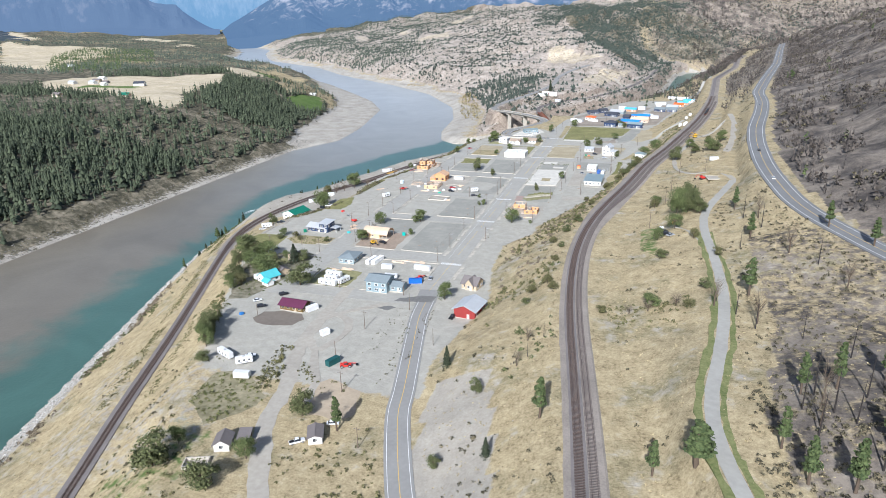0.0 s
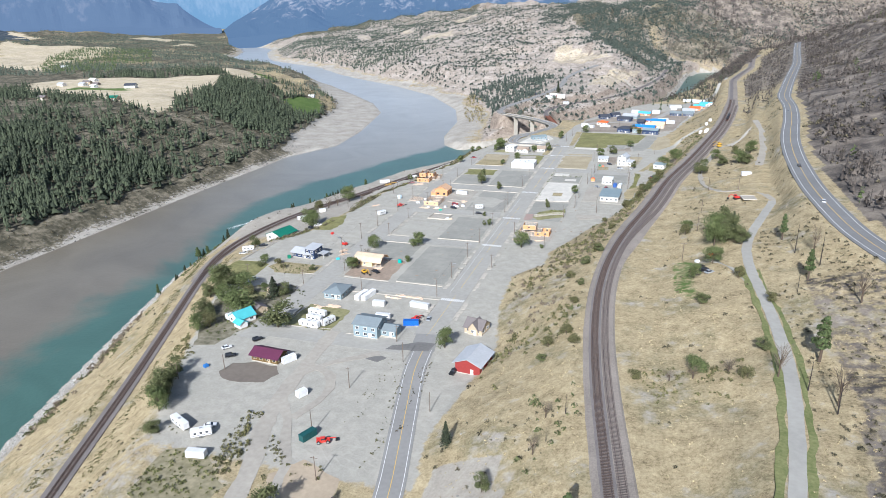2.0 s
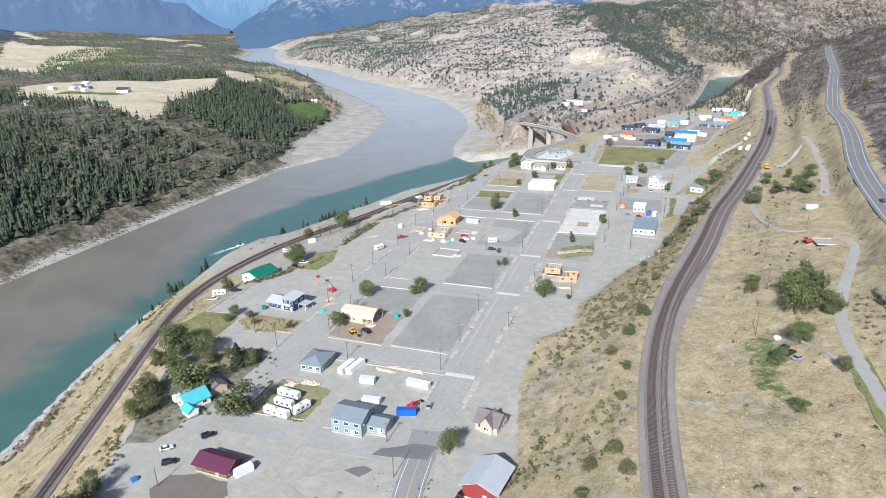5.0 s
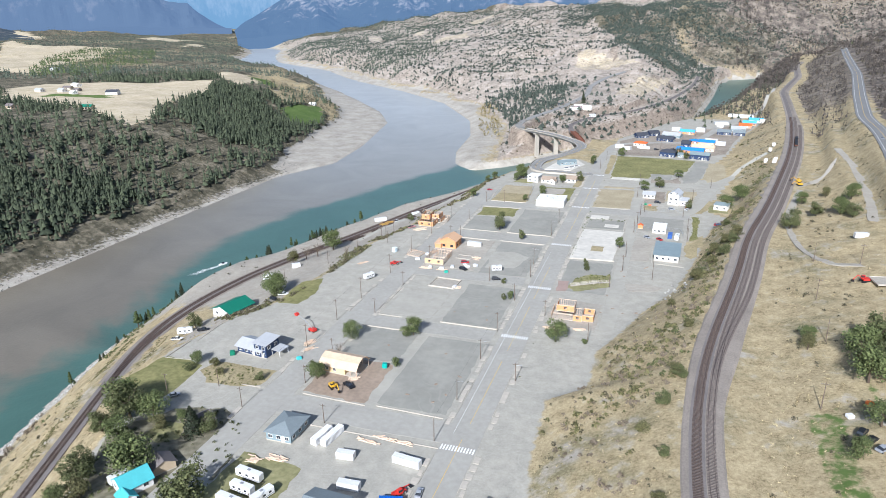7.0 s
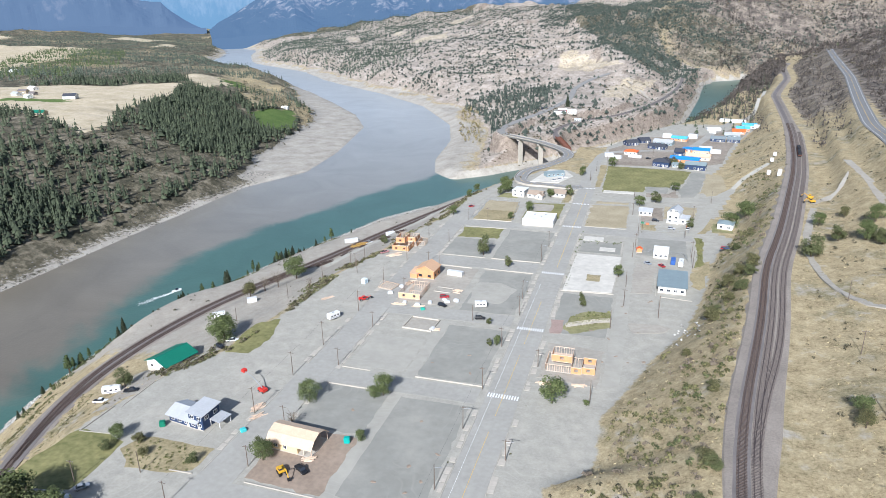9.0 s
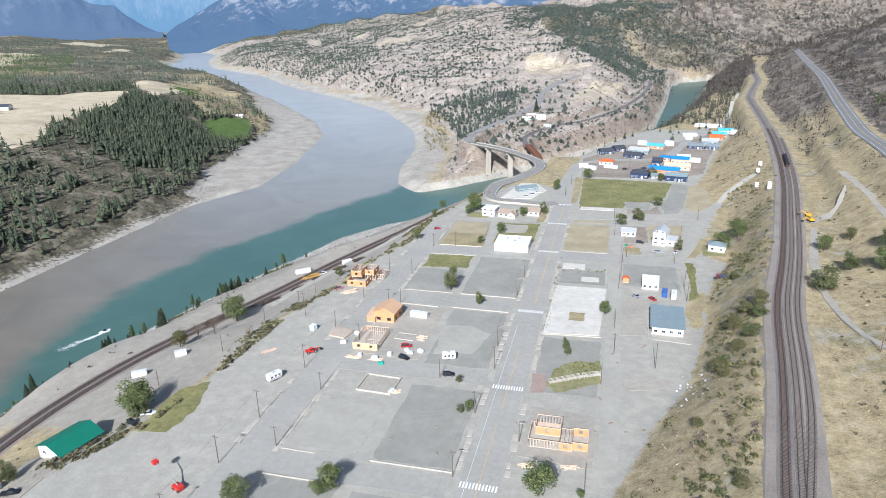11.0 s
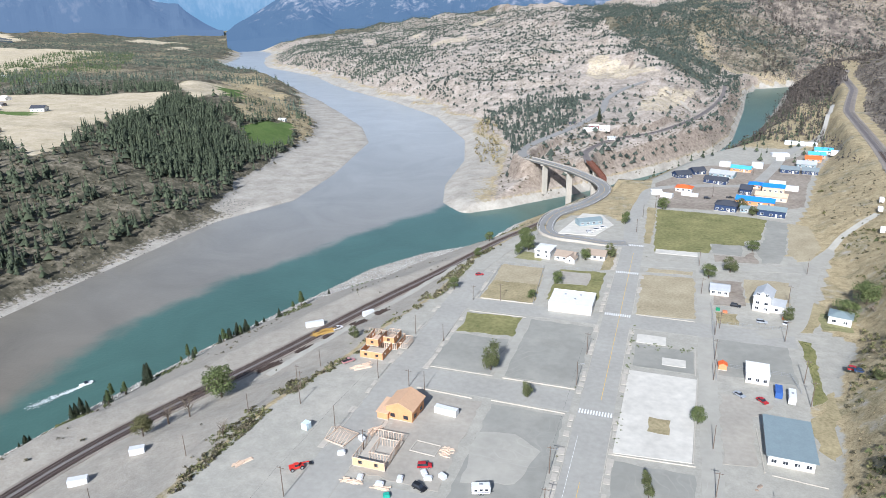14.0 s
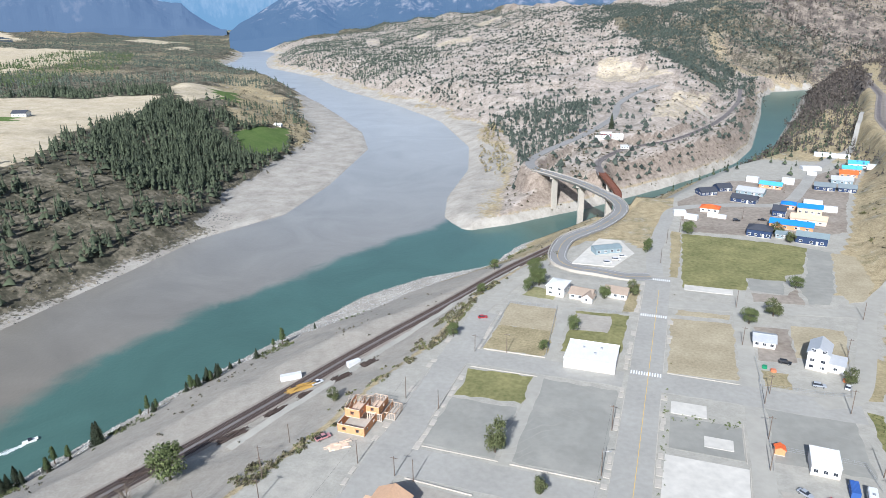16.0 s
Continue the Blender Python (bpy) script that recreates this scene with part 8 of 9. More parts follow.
def sample(n, x0, x1, y0, y1, keep, seed):
    """Random points in a rectangle, kept with the chance that keep(x, y, z) gives."""
    r = np.random.default_rng(seed)
    x, y = r.uniform(x0, x1, n), r.uniform(y0, y1, n)
    z = gz(x, y)
    k = r.random(n) < keep(x, y, z)
    return np.stack([x[k], y[k], z[k]], -1)


def in_fields(x, y):
    m = np.zeros(np.shape(x), bool)
    for p in FIELDS + GREENS:
        m |= inside(p, x, y)
    return m


def rail_n_off(x, y):
    """Clear of the track and the road on the far bank."""
    ok = np.ones(np.shape(x), bool)
    for pts, w in ((RAIL_N, 5), (FAR_RD, 6.5)):
        for a, c in zip(pts[:-1], pts[1:]):
            a, c = np.array(a[:2], float), np.array(c[:2], float)
            ac = c - a
            t = np.clip(((x - a[0]) * ac[0] + (y - a[1]) * ac[1]) / (ac @ ac), 0, 1)
            ok &= np.hypot(x - a[0] - t * ac[0], y - a[1] - t * ac[1]) > w
    return ok


CON = [tmpl_conifer(s, 5, 6, 0.19) for s in range(3)] + [tmpl_conifer(s + 40, 3, 7, 0.28) for s in range(3)]
CON_LOW = [tmpl_conifer(s + 20, 3, 6, 0.22) for s in range(4)]
CON_FAR = [tmpl_conifer(s + 90, 2, 6, 0.27) for s in range(5)]
PINE = [tmpl_pine(s) for s in range(4)]
BURNT = [tmpl_burnt(s) for s in range(3)]
SCORCHED = [tmpl_conifer(s + 50, 3, 6, 0.13) for s in range(4)] + [tmpl_leafy(s + 80, 11, 0.22, 1.0, 0.12) for s in range(3)]
BUSH = [tmpl_leafy(s, 19, 0.52, 0.66, 0.2) for s in range(5)]
TUFT = [tmpl_leafy(s + 9, 9, 0.6, 0.45, 0.26) for s in range(4)]


W_OPEN = (-610, 455, -577, 576, -466, 504, -418, 474, -405, 348, -461, 300, -549, 388)
W_GROVE = (-645, 655, -714, 868, -512, 737, -480, 749, -448, 560, -474, 532, -544, 543)
W_BELT = (-1822, 1490, -2237, 2052, -1947, 2120, -1387, 1453, -1343, 1261, -1032, 903, -1137, 867, -1251, 914)
N_STAND = (30, 1282, 61, 1365, 89, 1390, 66, 1227, 38, 1141)
N_OPEN = (-175, 1500, -82, 1423, -10, 1310, 0, 1240, -70, 1200, -150, 1240)
POPLARS = (-300, 1098, -242, 1005, -195, 851, -182, 761, -215, 790, -262, 960)


def wood_w(x, y, z):
    d = np.interp(y, *SHORE_W) - x
    bar = 14 + 75 * sstep(480, 640, y) * (1 - sstep(1050, 1500, y))
    n = fbm(x, y, 130, 3, 1)
    dense = sstep(-0.1, 0.14, n + 0.28 * sstep(470, 560, y) * (1 - sstep(880, 980, y)) - 0.24 * sstep(230, 300, y) * (1 - sstep(430, 500, y)) * (1 - sstep(120, 190, d)) + 0.4 * sstep(22, 60, d) * (1 - sstep(220, 300, y)) + 0.03 + 0.14 * sstep(120, 200, d) * (1 - sstep(380, 480, y)))
    w = np.where(inside(W_OPEN, x + 60 * fbm(x, y, 40, 2, 6), y + 60 * fbm(x, y, 40, 2, 2)), 0.12 + 0.4 * sstep(-0.1, 0.2, fbm(x, y, 36, 3, 2)), 0.1 + 0.85 * dense * (0.2 + 0.8 * sstep(-0.16, 0.1, fbm(x, y, 48, 3, 7))))
    w = np.where(inside(W_SCRUB, x, y), 0.07, w)
    return np.where(in_fields(x, y), 0, sstep(bar + 2, bar + 16, d) * w)


P1 = sample(21000, -1000, -395, -60, 1010, wood_w, 3)
scatter("conifer_forest", CON, P1, np.random.default_rng(1).triangular(5, 12, 18, len(P1)), M_conifer, "dense dark green conifer forest across the river", "forest")
P1 = sample(3400, -640, -395, -60, 330, lambda x, y, z: np.where((z > -44) & ~in_fields(x, y), sstep(26, 60, np.interp(y, *SHORE_W) - x) * (0.25 + 0.7 * sstep(-0.15, 0.12, fbm(x, y, 60, 3, 4))), 0), 144)
scatter("conifer_forest", CON, P1, np.random.default_rng(145).triangular(6, 13, 20, len(P1)), M_conifer, "tall dark firs close together above the far bank", "forest")
P1 = sample(4800, -620, -395, -60, 1000, lambda x, y, z: np.where(in_fields(x, y), 0, sstep(10, 24, np.interp(y, *SHORE_W) - x - 75 * sstep(480, 640, y)) * 0.9), 4)
scatter("undergrowth", BUSH, P1, np.random.default_rng(2).uniform(1.0, 2.8, len(P1)), M_bush, "brown-green undergrowth on the river bank", "undergrowth")
P1 = sample(9500, -2400, -600, 800, 2100, lambda x, y, z: np.where(in_fields(x, y) | (z < -40), 0, sstep(-0.1, 0.12, fbm(x, y, 260, 3, 6) + 0.02)), 5)
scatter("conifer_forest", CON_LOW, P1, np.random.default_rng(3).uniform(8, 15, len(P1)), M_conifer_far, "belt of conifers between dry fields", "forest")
P1 = sample(34000, -4000, -700, 1600, 4350, lambda x, y, z: np.where(in_fields(x, y) | (z < -40), 0, 0.2 + 0.8 * sstep(-0.14, 0.06, fbm(x, y, 420, 3, 2) + 0.2 * sstep(2900, 3200, y) * sstep(-2600, -2200, x))), 6)
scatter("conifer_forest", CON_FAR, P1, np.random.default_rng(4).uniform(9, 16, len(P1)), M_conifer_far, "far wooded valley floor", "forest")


P1 = sample(3300, -720, -440, 525, 870, lambda x, y, z: np.where(inside(W_GROVE, x, y) & ~in_fields(x, y), 0.85, 0), 61)
scatter("conifer_forest", CON, P1, np.random.default_rng(61).uniform(9, 16, len(P1)), M_conifer, "thick conifer grove on the slope above the gravel bar", "forest")
P1 = sample(9000, -2250, -1000, 860, 2130, lambda x, y, z: np.where(inside(W_BELT, x, y), 0.8, 0), 62)
scatter("conifer_forest", CON_LOW, P1, np.random.default_rng(62).uniform(8, 14, len(P1)), M_pine, "bright green young pines behind the farm", "forest")


def wood_n(x, y, z):
    xn = np.interp(y, *SHORE_N)
    ok = (x > xn + 45) & (z > -38) & ((x < np.interp(y, *THOMPSON)) | (y > 1750))
    n = fbm(x, y, 150, 3, 3) + 0.5 * fbm(x, y, 500, 2, 7)
    c = 0.27 + 0.6 * sstep(0.0, 0.22, n + 0.12 * fbm(x, y, 45, 2, 1))
    c = np.where(inside(N_CREST, x + 60 * fbm(x, y, 120, 3, 2), y + 160 * fbm(x, y, 120, 3, 5)), 0.3 + 0.5 * sstep(-0.15, 0.1, fbm(x, y, 90, 3, 1)), c)
    return np.where(ok & rail_n_off(x, y) & ~inside(N_OPEN, x, y), np.where(in_fields(x, y), 0.02, c), 0)


P1 = sample(78000, -1600, 1500, 690, 3500, wood_n, 7)
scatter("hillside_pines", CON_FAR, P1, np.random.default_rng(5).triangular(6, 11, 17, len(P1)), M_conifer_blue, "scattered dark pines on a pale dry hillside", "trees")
warp = lambda x, y: (x + 170 * fbm(x, y, 150, 4, 1), y + 330 * fbm(x, y, 150, 4, 4))
P1 = sample(46000, -450, 420, 1360, 3300, lambda x, y, z: np.where((z > -36) & (inside(N_DENSE, *warp(x, y)) | inside(N_STAND, x, y)), 0.3 + 0.65 * sstep(-0.22, 0.05, fbm(x, y, 110, 3, 6)), 0), 63)
scatter("hillside_forest", CON_FAR, P1, np.random.default_rng(63).triangular(7, 12, 17, len(P1)), M_conifer_blue, "dense dark conifer forest on the hill's flank", "forest")
P1 = sample(19000, 200, 1300, 1500, 2700, lambda x, y, z: np.where(z > -30, 0.15 + 0.7 * sstep(-0.1, 0.2, fbm(x, y, 160, 3, 2)), 0), 64)
scatter("burnt_forest", SCORCHED, P1, np.random.default_rng(64).uniform(8, 15, len(P1)), M_scorched, "burnt forest on the far hillside", "burnt trees")
P1 = sample(5000, 150, 1300, 1300, 2700, lambda x, y, z: np.where((z > -20) & (x > np.interp(y, *THOMPSON)), sstep(-0.05, 0.2, fbm(x, y, 120, 3, 5)), 0), 65)
scatter("brush", TUFT, P1, np.random.default_rng(65).uniform(3, 7, len(P1)), M_bush, "brown scrub under the burnt forest", "brush")
P1 = sample(1500, -300, -90, 680, 1150, lambda x, y, z: np.where(inside((-290, 1060, -222, 1140, -122, 1105, -108, 930, -132, 840, -150, 775, -166, 690, -200, 760, -238, 869), x, y) & (z > -40), 0.55, 0), 8)
scatter("pine_grove", CON, P1, np.random.default_rng(6).uniform(9, 15, len(P1)), M_conifer_blue, "dense grove of conifers on the far bank", "trees")
P1 = sample(700, -310, -170, 750, 1110, lambda x, y, z: np.where(inside(POPLARS, x, y), 0.75, 0), 98)
scatter("poplars", [tmpl_leafy(s + 60, 26, 0.3, 1.0, 0.13) for s in range(3)], P1, np.random.default_rng(98).uniform(4, 9, len(P1)), mat("yellowing_leaves", (0.22, 0.19, 0.09), 0.9, var=0.3, scale=0.3, scale2=0.05, island=0.4, other=(0.36, 0.30, 0.16)), "yellowing riverside poplars on the far bank", "trees")
P1 = sample(2600, -900, -420, 700, 1250, lambda x, y, z: np.where(inside(W_SCRUB, x, y) & ~in_fields(x, y) & (z > -45), 0.8 * sstep(-0.1, 0.2, fbm(x, y, 60, 3, 2)), 0), 99)
scatter("scrub", [tmpl_leafy(s + 64, 18, 0.4, 0.9, 0.17) for s in range(3)], P1, np.random.default_rng(99).uniform(2, 6, len(P1)), mat("grey_olive_scrub", (0.13, 0.12, 0.075), 0.9, var=0.3, scale=0.3, scale2=0.05, island=0.4, other=(0.26, 0.225, 0.15)), "grey-olive riverside scrub beside the gravel bar", "scrub")
P1 = sample(2600, -2420, -1000, 1040, 2820, lambda x, y, z: np.where(inside((-2300, 2339, -2393, 2794, -1824, 2179, -1016, 1051, -1463, 1546, -1947, 2120), x, y), 0.8, 0), 97)
scatter("burnt_forest", BURNT, P1, np.random.default_rng(97).uniform(9, 15, len(P1)), M_twig, "brown dead forest behind the young pines", "burnt trees")
P1 = sample(900, -290, -80, 610, 900, lambda x, y, z: np.where((z > -40) & (x > np.interp(y, *SHORE_N) + 35) & (x < np.interp(y, *THOMPSON) - 35), 0.55, 0), 9)
scatter("brush", BUSH, P1, np.random.default_rng(7).uniform(1.2, 3.4, len(P1)), M_bush, "dry brush on the far bank", "brush")
P1 = sample(8000, -900, 420, 700, 1700, lambda x, y, z: np.where((z > -40) & (x > np.interp(y, *SHORE_N) + 40) & rail_n_off(x, y) & (x < np.interp(y, *THOMPSON) + 8), sstep(-0.15, 0.25, fbm(x, y, 90, 3, 5)) * 0.8, 0), 10)
scatter("brush", TUFT, P1, np.random.default_rng(8).uniform(1.5, 4.0, len(P1)), M_bush, "low brush on the pale hillside", "brush")

# east hillside: burnt trunks and some living pines


def east_up(x, y, z):
    d = x - np.interp(y, *HWY)
    return np.where(d > 14, 0.05 + 0.95 * sstep(0.0, 0.14, fbm(x, y, 110, 3, 2) + 0.2 * fbm(x, y, 30, 2, 1)), 0)


P1 = sample(21000, 170, 760, -260, 1600, east_up, 111)
scatter("burnt_forest", SCORCHED, P1, np.random.default_rng(111).triangular(4, 7, 13, len(P1)), M_scorched, "dense dead forest with scorched brown crowns", "burnt trees")
P1 = sample(9000, 170, 760, -260, 1600, east_up, 11)
scatter("burnt_trees", BURNT, P1, np.random.default_rng(9).uniform(4, 10, len(P1)), M_bark_burnt, "burnt black tree trunks on the hillside", "burnt trees")
P1 = sample(1400, 170, 900, -200, 1600, lambda x, y, z: east_up(x, y, z) * sstep(0.0, 0.25, fbm(x, y, 200, 2, 5)), 12)
scatter("hillside_pines", PINE, P1, np.random.default_rng(10).uniform(8, 14, len(P1)), M_pine, "living pines among burnt trunks", "trees")
P1 = sample(9000, 150, 800, -260, 1500, lambda x, y, z: 0.12 * (x - np.interp(y, *HWY) > 9) + 0.9 * east_up(x, y, z), 13)
scatter("brush", BUSH, P1, np.random.default_rng(11).uniform(1.2, 4.2, len(P1)), M_bush, "dark low brush on the burnt hillside", "brush")
P1 = sample(4200, 150, 330, 480, 1650, lambda x, y, z: np.where((np.abs(x - np.interp(y, *RAIL_E)) > 16) & (np.abs(x - np.interp(y, *HWY)) > 12), 0.6, 0), 14)
scatter("burnt_trees", SCORCHED, P1, np.random.default_rng(12).uniform(4, 9, len(P1)), M_scorched, "burnt trees above the canyon", "burnt trees")
P1 = sample(1100, -30, 260, 640, 1700, lambda x, y, z: np.where((z < 4) & (z > -44) & (x > np.interp(y, *THOMPSON)), 0.5, 0), 15)
scatter("canyon_trees", CON_LOW, P1, np.random.default_rng(13).uniform(6, 11, len(P1)), M_conifer, "dark conifers on the canyon's side", "trees")

P1 = sample(2600, 60, 230, 760, 1300, lambda x, y, z: np.where((z > -44) & (z < 16) & (x > np.interp(y, *THOMPSON) + 22) & (x < np.interp(y, *RAIL_E) - 14), (0.25 + 0.6 * sstep(-0.15, 0.15, fbm(x, y, 45, 3, 4))) * sstep(8, -6, z), 0), 141)
scatter("burnt_forest", SCORCHED, P1, np.random.default_rng(141).uniform(5, 12, len(P1)), M_scorched, "dark scorched trees on the canyon's east side", "burnt trees")
P1 = P1[np.random.default_rng(142).random(len(P1)) < 0.35] + np.array([3.0, 4.0, 0.0])
scatter("canyon_trees", CON_LOW, P1, np.random.default_rng(143).uniform(7, 13, len(P1)), M_conifer, "dark conifers among scorched trees by the canyon", "trees")


C_BURNT = (173, 1289, 215, 1600, 239, 1739, 314, 1559, 255, 1167, 228, 1135, 167, 1045)
P1 = sample(3200, 160, 330, 1040, 1760, lambda x, y, z: np.where((z > -42) & inside(C_BURNT, x, y), 0.8, 0), 71)
scatter("burnt_forest", SCORCHED, P1, np.random.default_rng(71).uniform(8, 15, len(P1)), M_scorched, "dense burnt forest above the canyon", "burnt trees")
P1 = sample(9000, -110, 290, 620, 1650, lambda x, y, z: np.where((z > -47) & (z < 6) & (np.abs(x - np.interp(y, *THOMPSON)) < 95) & (rail_n_off(x, y)), 0.3 + 0.6 * sstep(-0.1, 0.2, fbm(x, y, 40, 3, 6)), 0), 72)
scatter("brush", BUSH, P1, np.random.default_rng(72).uniform(0.8, 2.6, len(P1)), M_bush, "dry brush on the canyon sides", "brush")


def off_roads(x, y):
    ok = np.ones(np.shape(x), bool)
    for line, a, b in ((RAIL_E, -5, 15.5), (RAIL_W, -6.5, 6.5), (PATH_E, -3.5, 3.5), (HWY, -7, 7)):
        d = x - np.interp(y, *line)
        ok &= ~((d > a) & (d < b))
    for x0, y0 in ((118, 14), (146, 120), (132, 300)):
        ok &= np.hypot(x - x0, y - y0) > 9
    return ok


def east_slope(x, y, z):
    te, hw = np.interp(y, *TOE_E), np.interp(y, *HWY)
    re = np.interp(y, *RAIL_E)
    n = fbm(x, y, 26, 3, 2)
    c = np.where(x < re, 0.34, 0.14 + 0.4 * (x > np.interp(y, *PATH_E)))
    return np.where((x > te + 1) & (x < hw - 7) & off_roads(x, y), c * sstep(-0.15, 0.25, n), 0)


P1 = sample(19000, 20, 230, -330, 620, east_slope, 16)
scatter("sagebrush", BUSH, P1, np.random.default_rng(14).uniform(0.6, 1.9, len(P1)), M_bush, "sagebrush and dry scrub on the slopes", "brush")
P1 = sample(5200, 20, 130, -300, 560, lambda x, y, z: east_slope(x, y, z) * (x < np.interp(y, *RAIL_E)) * sstep(-0.05, 0.15, fbm(x, y, 45, 2, 6)), 17)
scatter("brush", BUSH, P1, np.random.default_rng(15).uniform(1.4, 2.8, len(P1)), M_bush_green, "taller olive brush below the railway", "brush")
P1 = sample(20000, 20, 230, -330, 520, lambda x, y, z: np.where((x > np.interp(y, *TOE_E) + 1) & (x < np.interp(y, *HWY) - 7) & off_roads(x, y), 0.8, 0), 18)
scatter("grass_tufts", TUFT, P1, np.random.default_rng(16).uniform(0.35, 0.9, len(P1)), M_tuft, "tufts of dry golden grass", "grass")


P1 = sample(2600, 45, 130, -140, 420, lambda x, y, z: np.where((np.interp(y, *RAIL_E) - x > 6) & (np.interp(y, *RAIL_E) - x < 24), 0.75 * sstep(0.0, 0.2, fbm(x, y, 22, 3, 5) + 0.02), 0), 66)
scatter("brush", BUSH, P1, np.random.default_rng(66).uniform(1.0, 2.6, len(P1)), M_leaf_dark, "dark olive shrubs beside the railway", "brush")
P1 = sample(120, 92, 122, -104, -80, lambda x, y, z: np.where(off_roads(x, y), sstep(-0.1, 0.2, fbm(x, y, 12, 2, 1)), 0), 67)
scatter("brush", BUSH, P1, np.random.default_rng(67).uniform(0.7, 1.9, len(P1)), M_bush_green, "yellow-olive shrubs on the terrace", "brush")

P1 = sample(6000, 30, 130, -60, 430, lambda x, y, z: np.where(off_roads(x, y) & (x > np.interp(y, *TOE_E) + 3) & (x < np.interp(y, *RAIL_E) - 7), 0.75 * sstep(-0.02, 0.16, fbm(x, y, 30, 3, 6) + 0.1 * sstep(30, 8, np.interp(y, *RAIL_E) - x)), 0), 88)
scatter("brush", BUSH, P1, np.random.default_rng(88).triangular(0.7, 1.4, 3.0, len(P1)), M_bush_green, "olive brush thickets on the slope below the railway", "brush")
P1 = sample(2300, 30, 130, -60, 430, lambda x, y, z: np.where(off_roads(x, y) & (x > np.interp(y, *TOE_E) + 3) & (x < np.interp(y, *RAIL_E) - 7), 0.7 * sstep(0.02, 0.2, fbm(x, y, 24, 3, 3)), 0), 89)
scatter("bare_shrubs", BUSH, P1, np.random.default_rng(89).triangular(0.8, 1.6, 3.2, len(P1)), M_twig, "grey-brown leafless shrubs on the slope below the railway", "shrubs")


def west_bank(x, y, z):
    rw, tw = np.interp(y, *RAIL_W), np.interp(y, *TOWN_W)
    below = (x < rw - 6) & (z > -44)
    above = (x > rw + 8) & (x < tw - 1)
    return np.where(below, 0.55 * sstep(-0.1, 0.3, fbm(x, y, 30, 3, 1)), np.where(above, np.where(y < 60, 0.7, 0.3) * sstep(-0.1, 0.25, fbm(x, y, 24, 3, 3)), 0))


P1 = sample(8500, -260, 40, -330, 560, west_bank, 19)
scatter("brush", BUSH, P1, np.random.default_rng(17).uniform(0.6, 1.8, len(P1)), M_bush, "dry brush on the river bank", "brush")
P1 = sample(12000, -260, 40, -330, 60, lambda x, y, z: np.where(((x < np.interp(y, *RAIL_W) - 7) & (z > -42)) | ((x > np.interp(y, *RAIL_W) + 7) & (x < np.interp(y, *TOWN_W) - 1)), 0.8, 0), 20)
scatter("grass_tufts", TUFT, P1, np.random.default_rng(18).uniform(0.4, 0.9, len(P1)), M_tuft, "tufts of dry golden grass on the bank", "grass")
_ry = np.random.default_rng(91).uniform(62, 425, 3600)
_ru = np.random.default_rng(92).uniform(0, 1, 3600) ** 1.4 * 13 - 1.5
_rx = np.interp(_ry, *TOWN_W) - _ru
P1 = np.stack([_rx, _ry, gz(_rx, _ry)], -1)
_keep = (fbm(_rx, _ry, 16, 3, 2) + 0.22 * (_ru < 4) > 0.05) & (_rx > np.interp(_ry, *RAIL_W) + 9)
P2 = P1[_keep & (np.random.default_rng(93).random(3600) < 0.4)]
scatter("brush", BUSH, P2, np.random.default_rng(94).uniform(0.7, 2.2, len(P2)), M_bush, "dry brown brush below the terrace edge", "brush")
P1 = P1[_keep]
scatter("brush", BUSH, P1, np.random.default_rng(19).uniform(0.4, 1.4, len(P1)), M_weed, "strip of green weeds along the terrace edge", "brush")
# south of the town
P1 = sample(2600, -80, 60, -260, -128, lambda x, y, z: np.where((x > np.interp(y, *RAIL_W) + 8) & (x < np.interp(y, *TOE_E)) & (np.abs(x - np.interp(y, [-262, -215, -181, -150, -132, -96], [70, 52, 36.6, 24.5, 20, 11])) > 7) & (np.abs(x - np.interp(y, [-225, -199, -185, -168, -139, -112], [10, -1, -11, -18, -26, -35])) > 4.5), 0.6 * sstep(-0.1, 0.2, fbm(x, y, 30, 3, 4)), 0), 22)
scatter("brush", BUSH, P1, np.random.default_rng(20).uniform(0.5, 1.6, len(P1)), M_bush_green, "weeds and brush on the flat", "brush")
P1 = sample(700, -45, 35, 10, 400, lambda x, y, z: np.where((np.abs(np.abs(x) - 8.6) < 1.2) | (np.abs(x + 39) < 0.0), 0.22, 0), 23)
scatter("weeds", BUSH, P1, np.random.default_rng(21).uniform(0.3, 0.9, len(P1)), M_bush_green, "weeds along the pavements", "weeds")
WEED_ROWS_A = (
    ((-114, 18, -111, 26, -96, 26, -85, 20, -85, 15, -92, 13, -106, 11), M_weed, 75, 0.3, 1.1),
    ((10, 262, 33, 264, 33, 270, 10, 268), M_leaf, 22, 0.4, 1.0),
    ((15, 157, 22, 164, 33, 167, 34, 158, 26, 154), M_weed, 60, 0.4, 1.6),
    ((73.5, 237, 77.6, 243, 79.4, 288, 76, 288, 75.7, 262), M_weed, 190, 0.3, 0.9),
    ((7.4, 186, 9.6, 186, 9.6, 284, 7.4, 284), M_leaf, 26, 0.4, 1.0),
    ((12, -110, 16, -110, 10, -60, 6, -60), M_bush, 90, 0.3, 0.9),
    ((-8, -110, -2, -110, -4, -60, -8, -60), M_bush_green, 18, 0.3, 0.7),
)
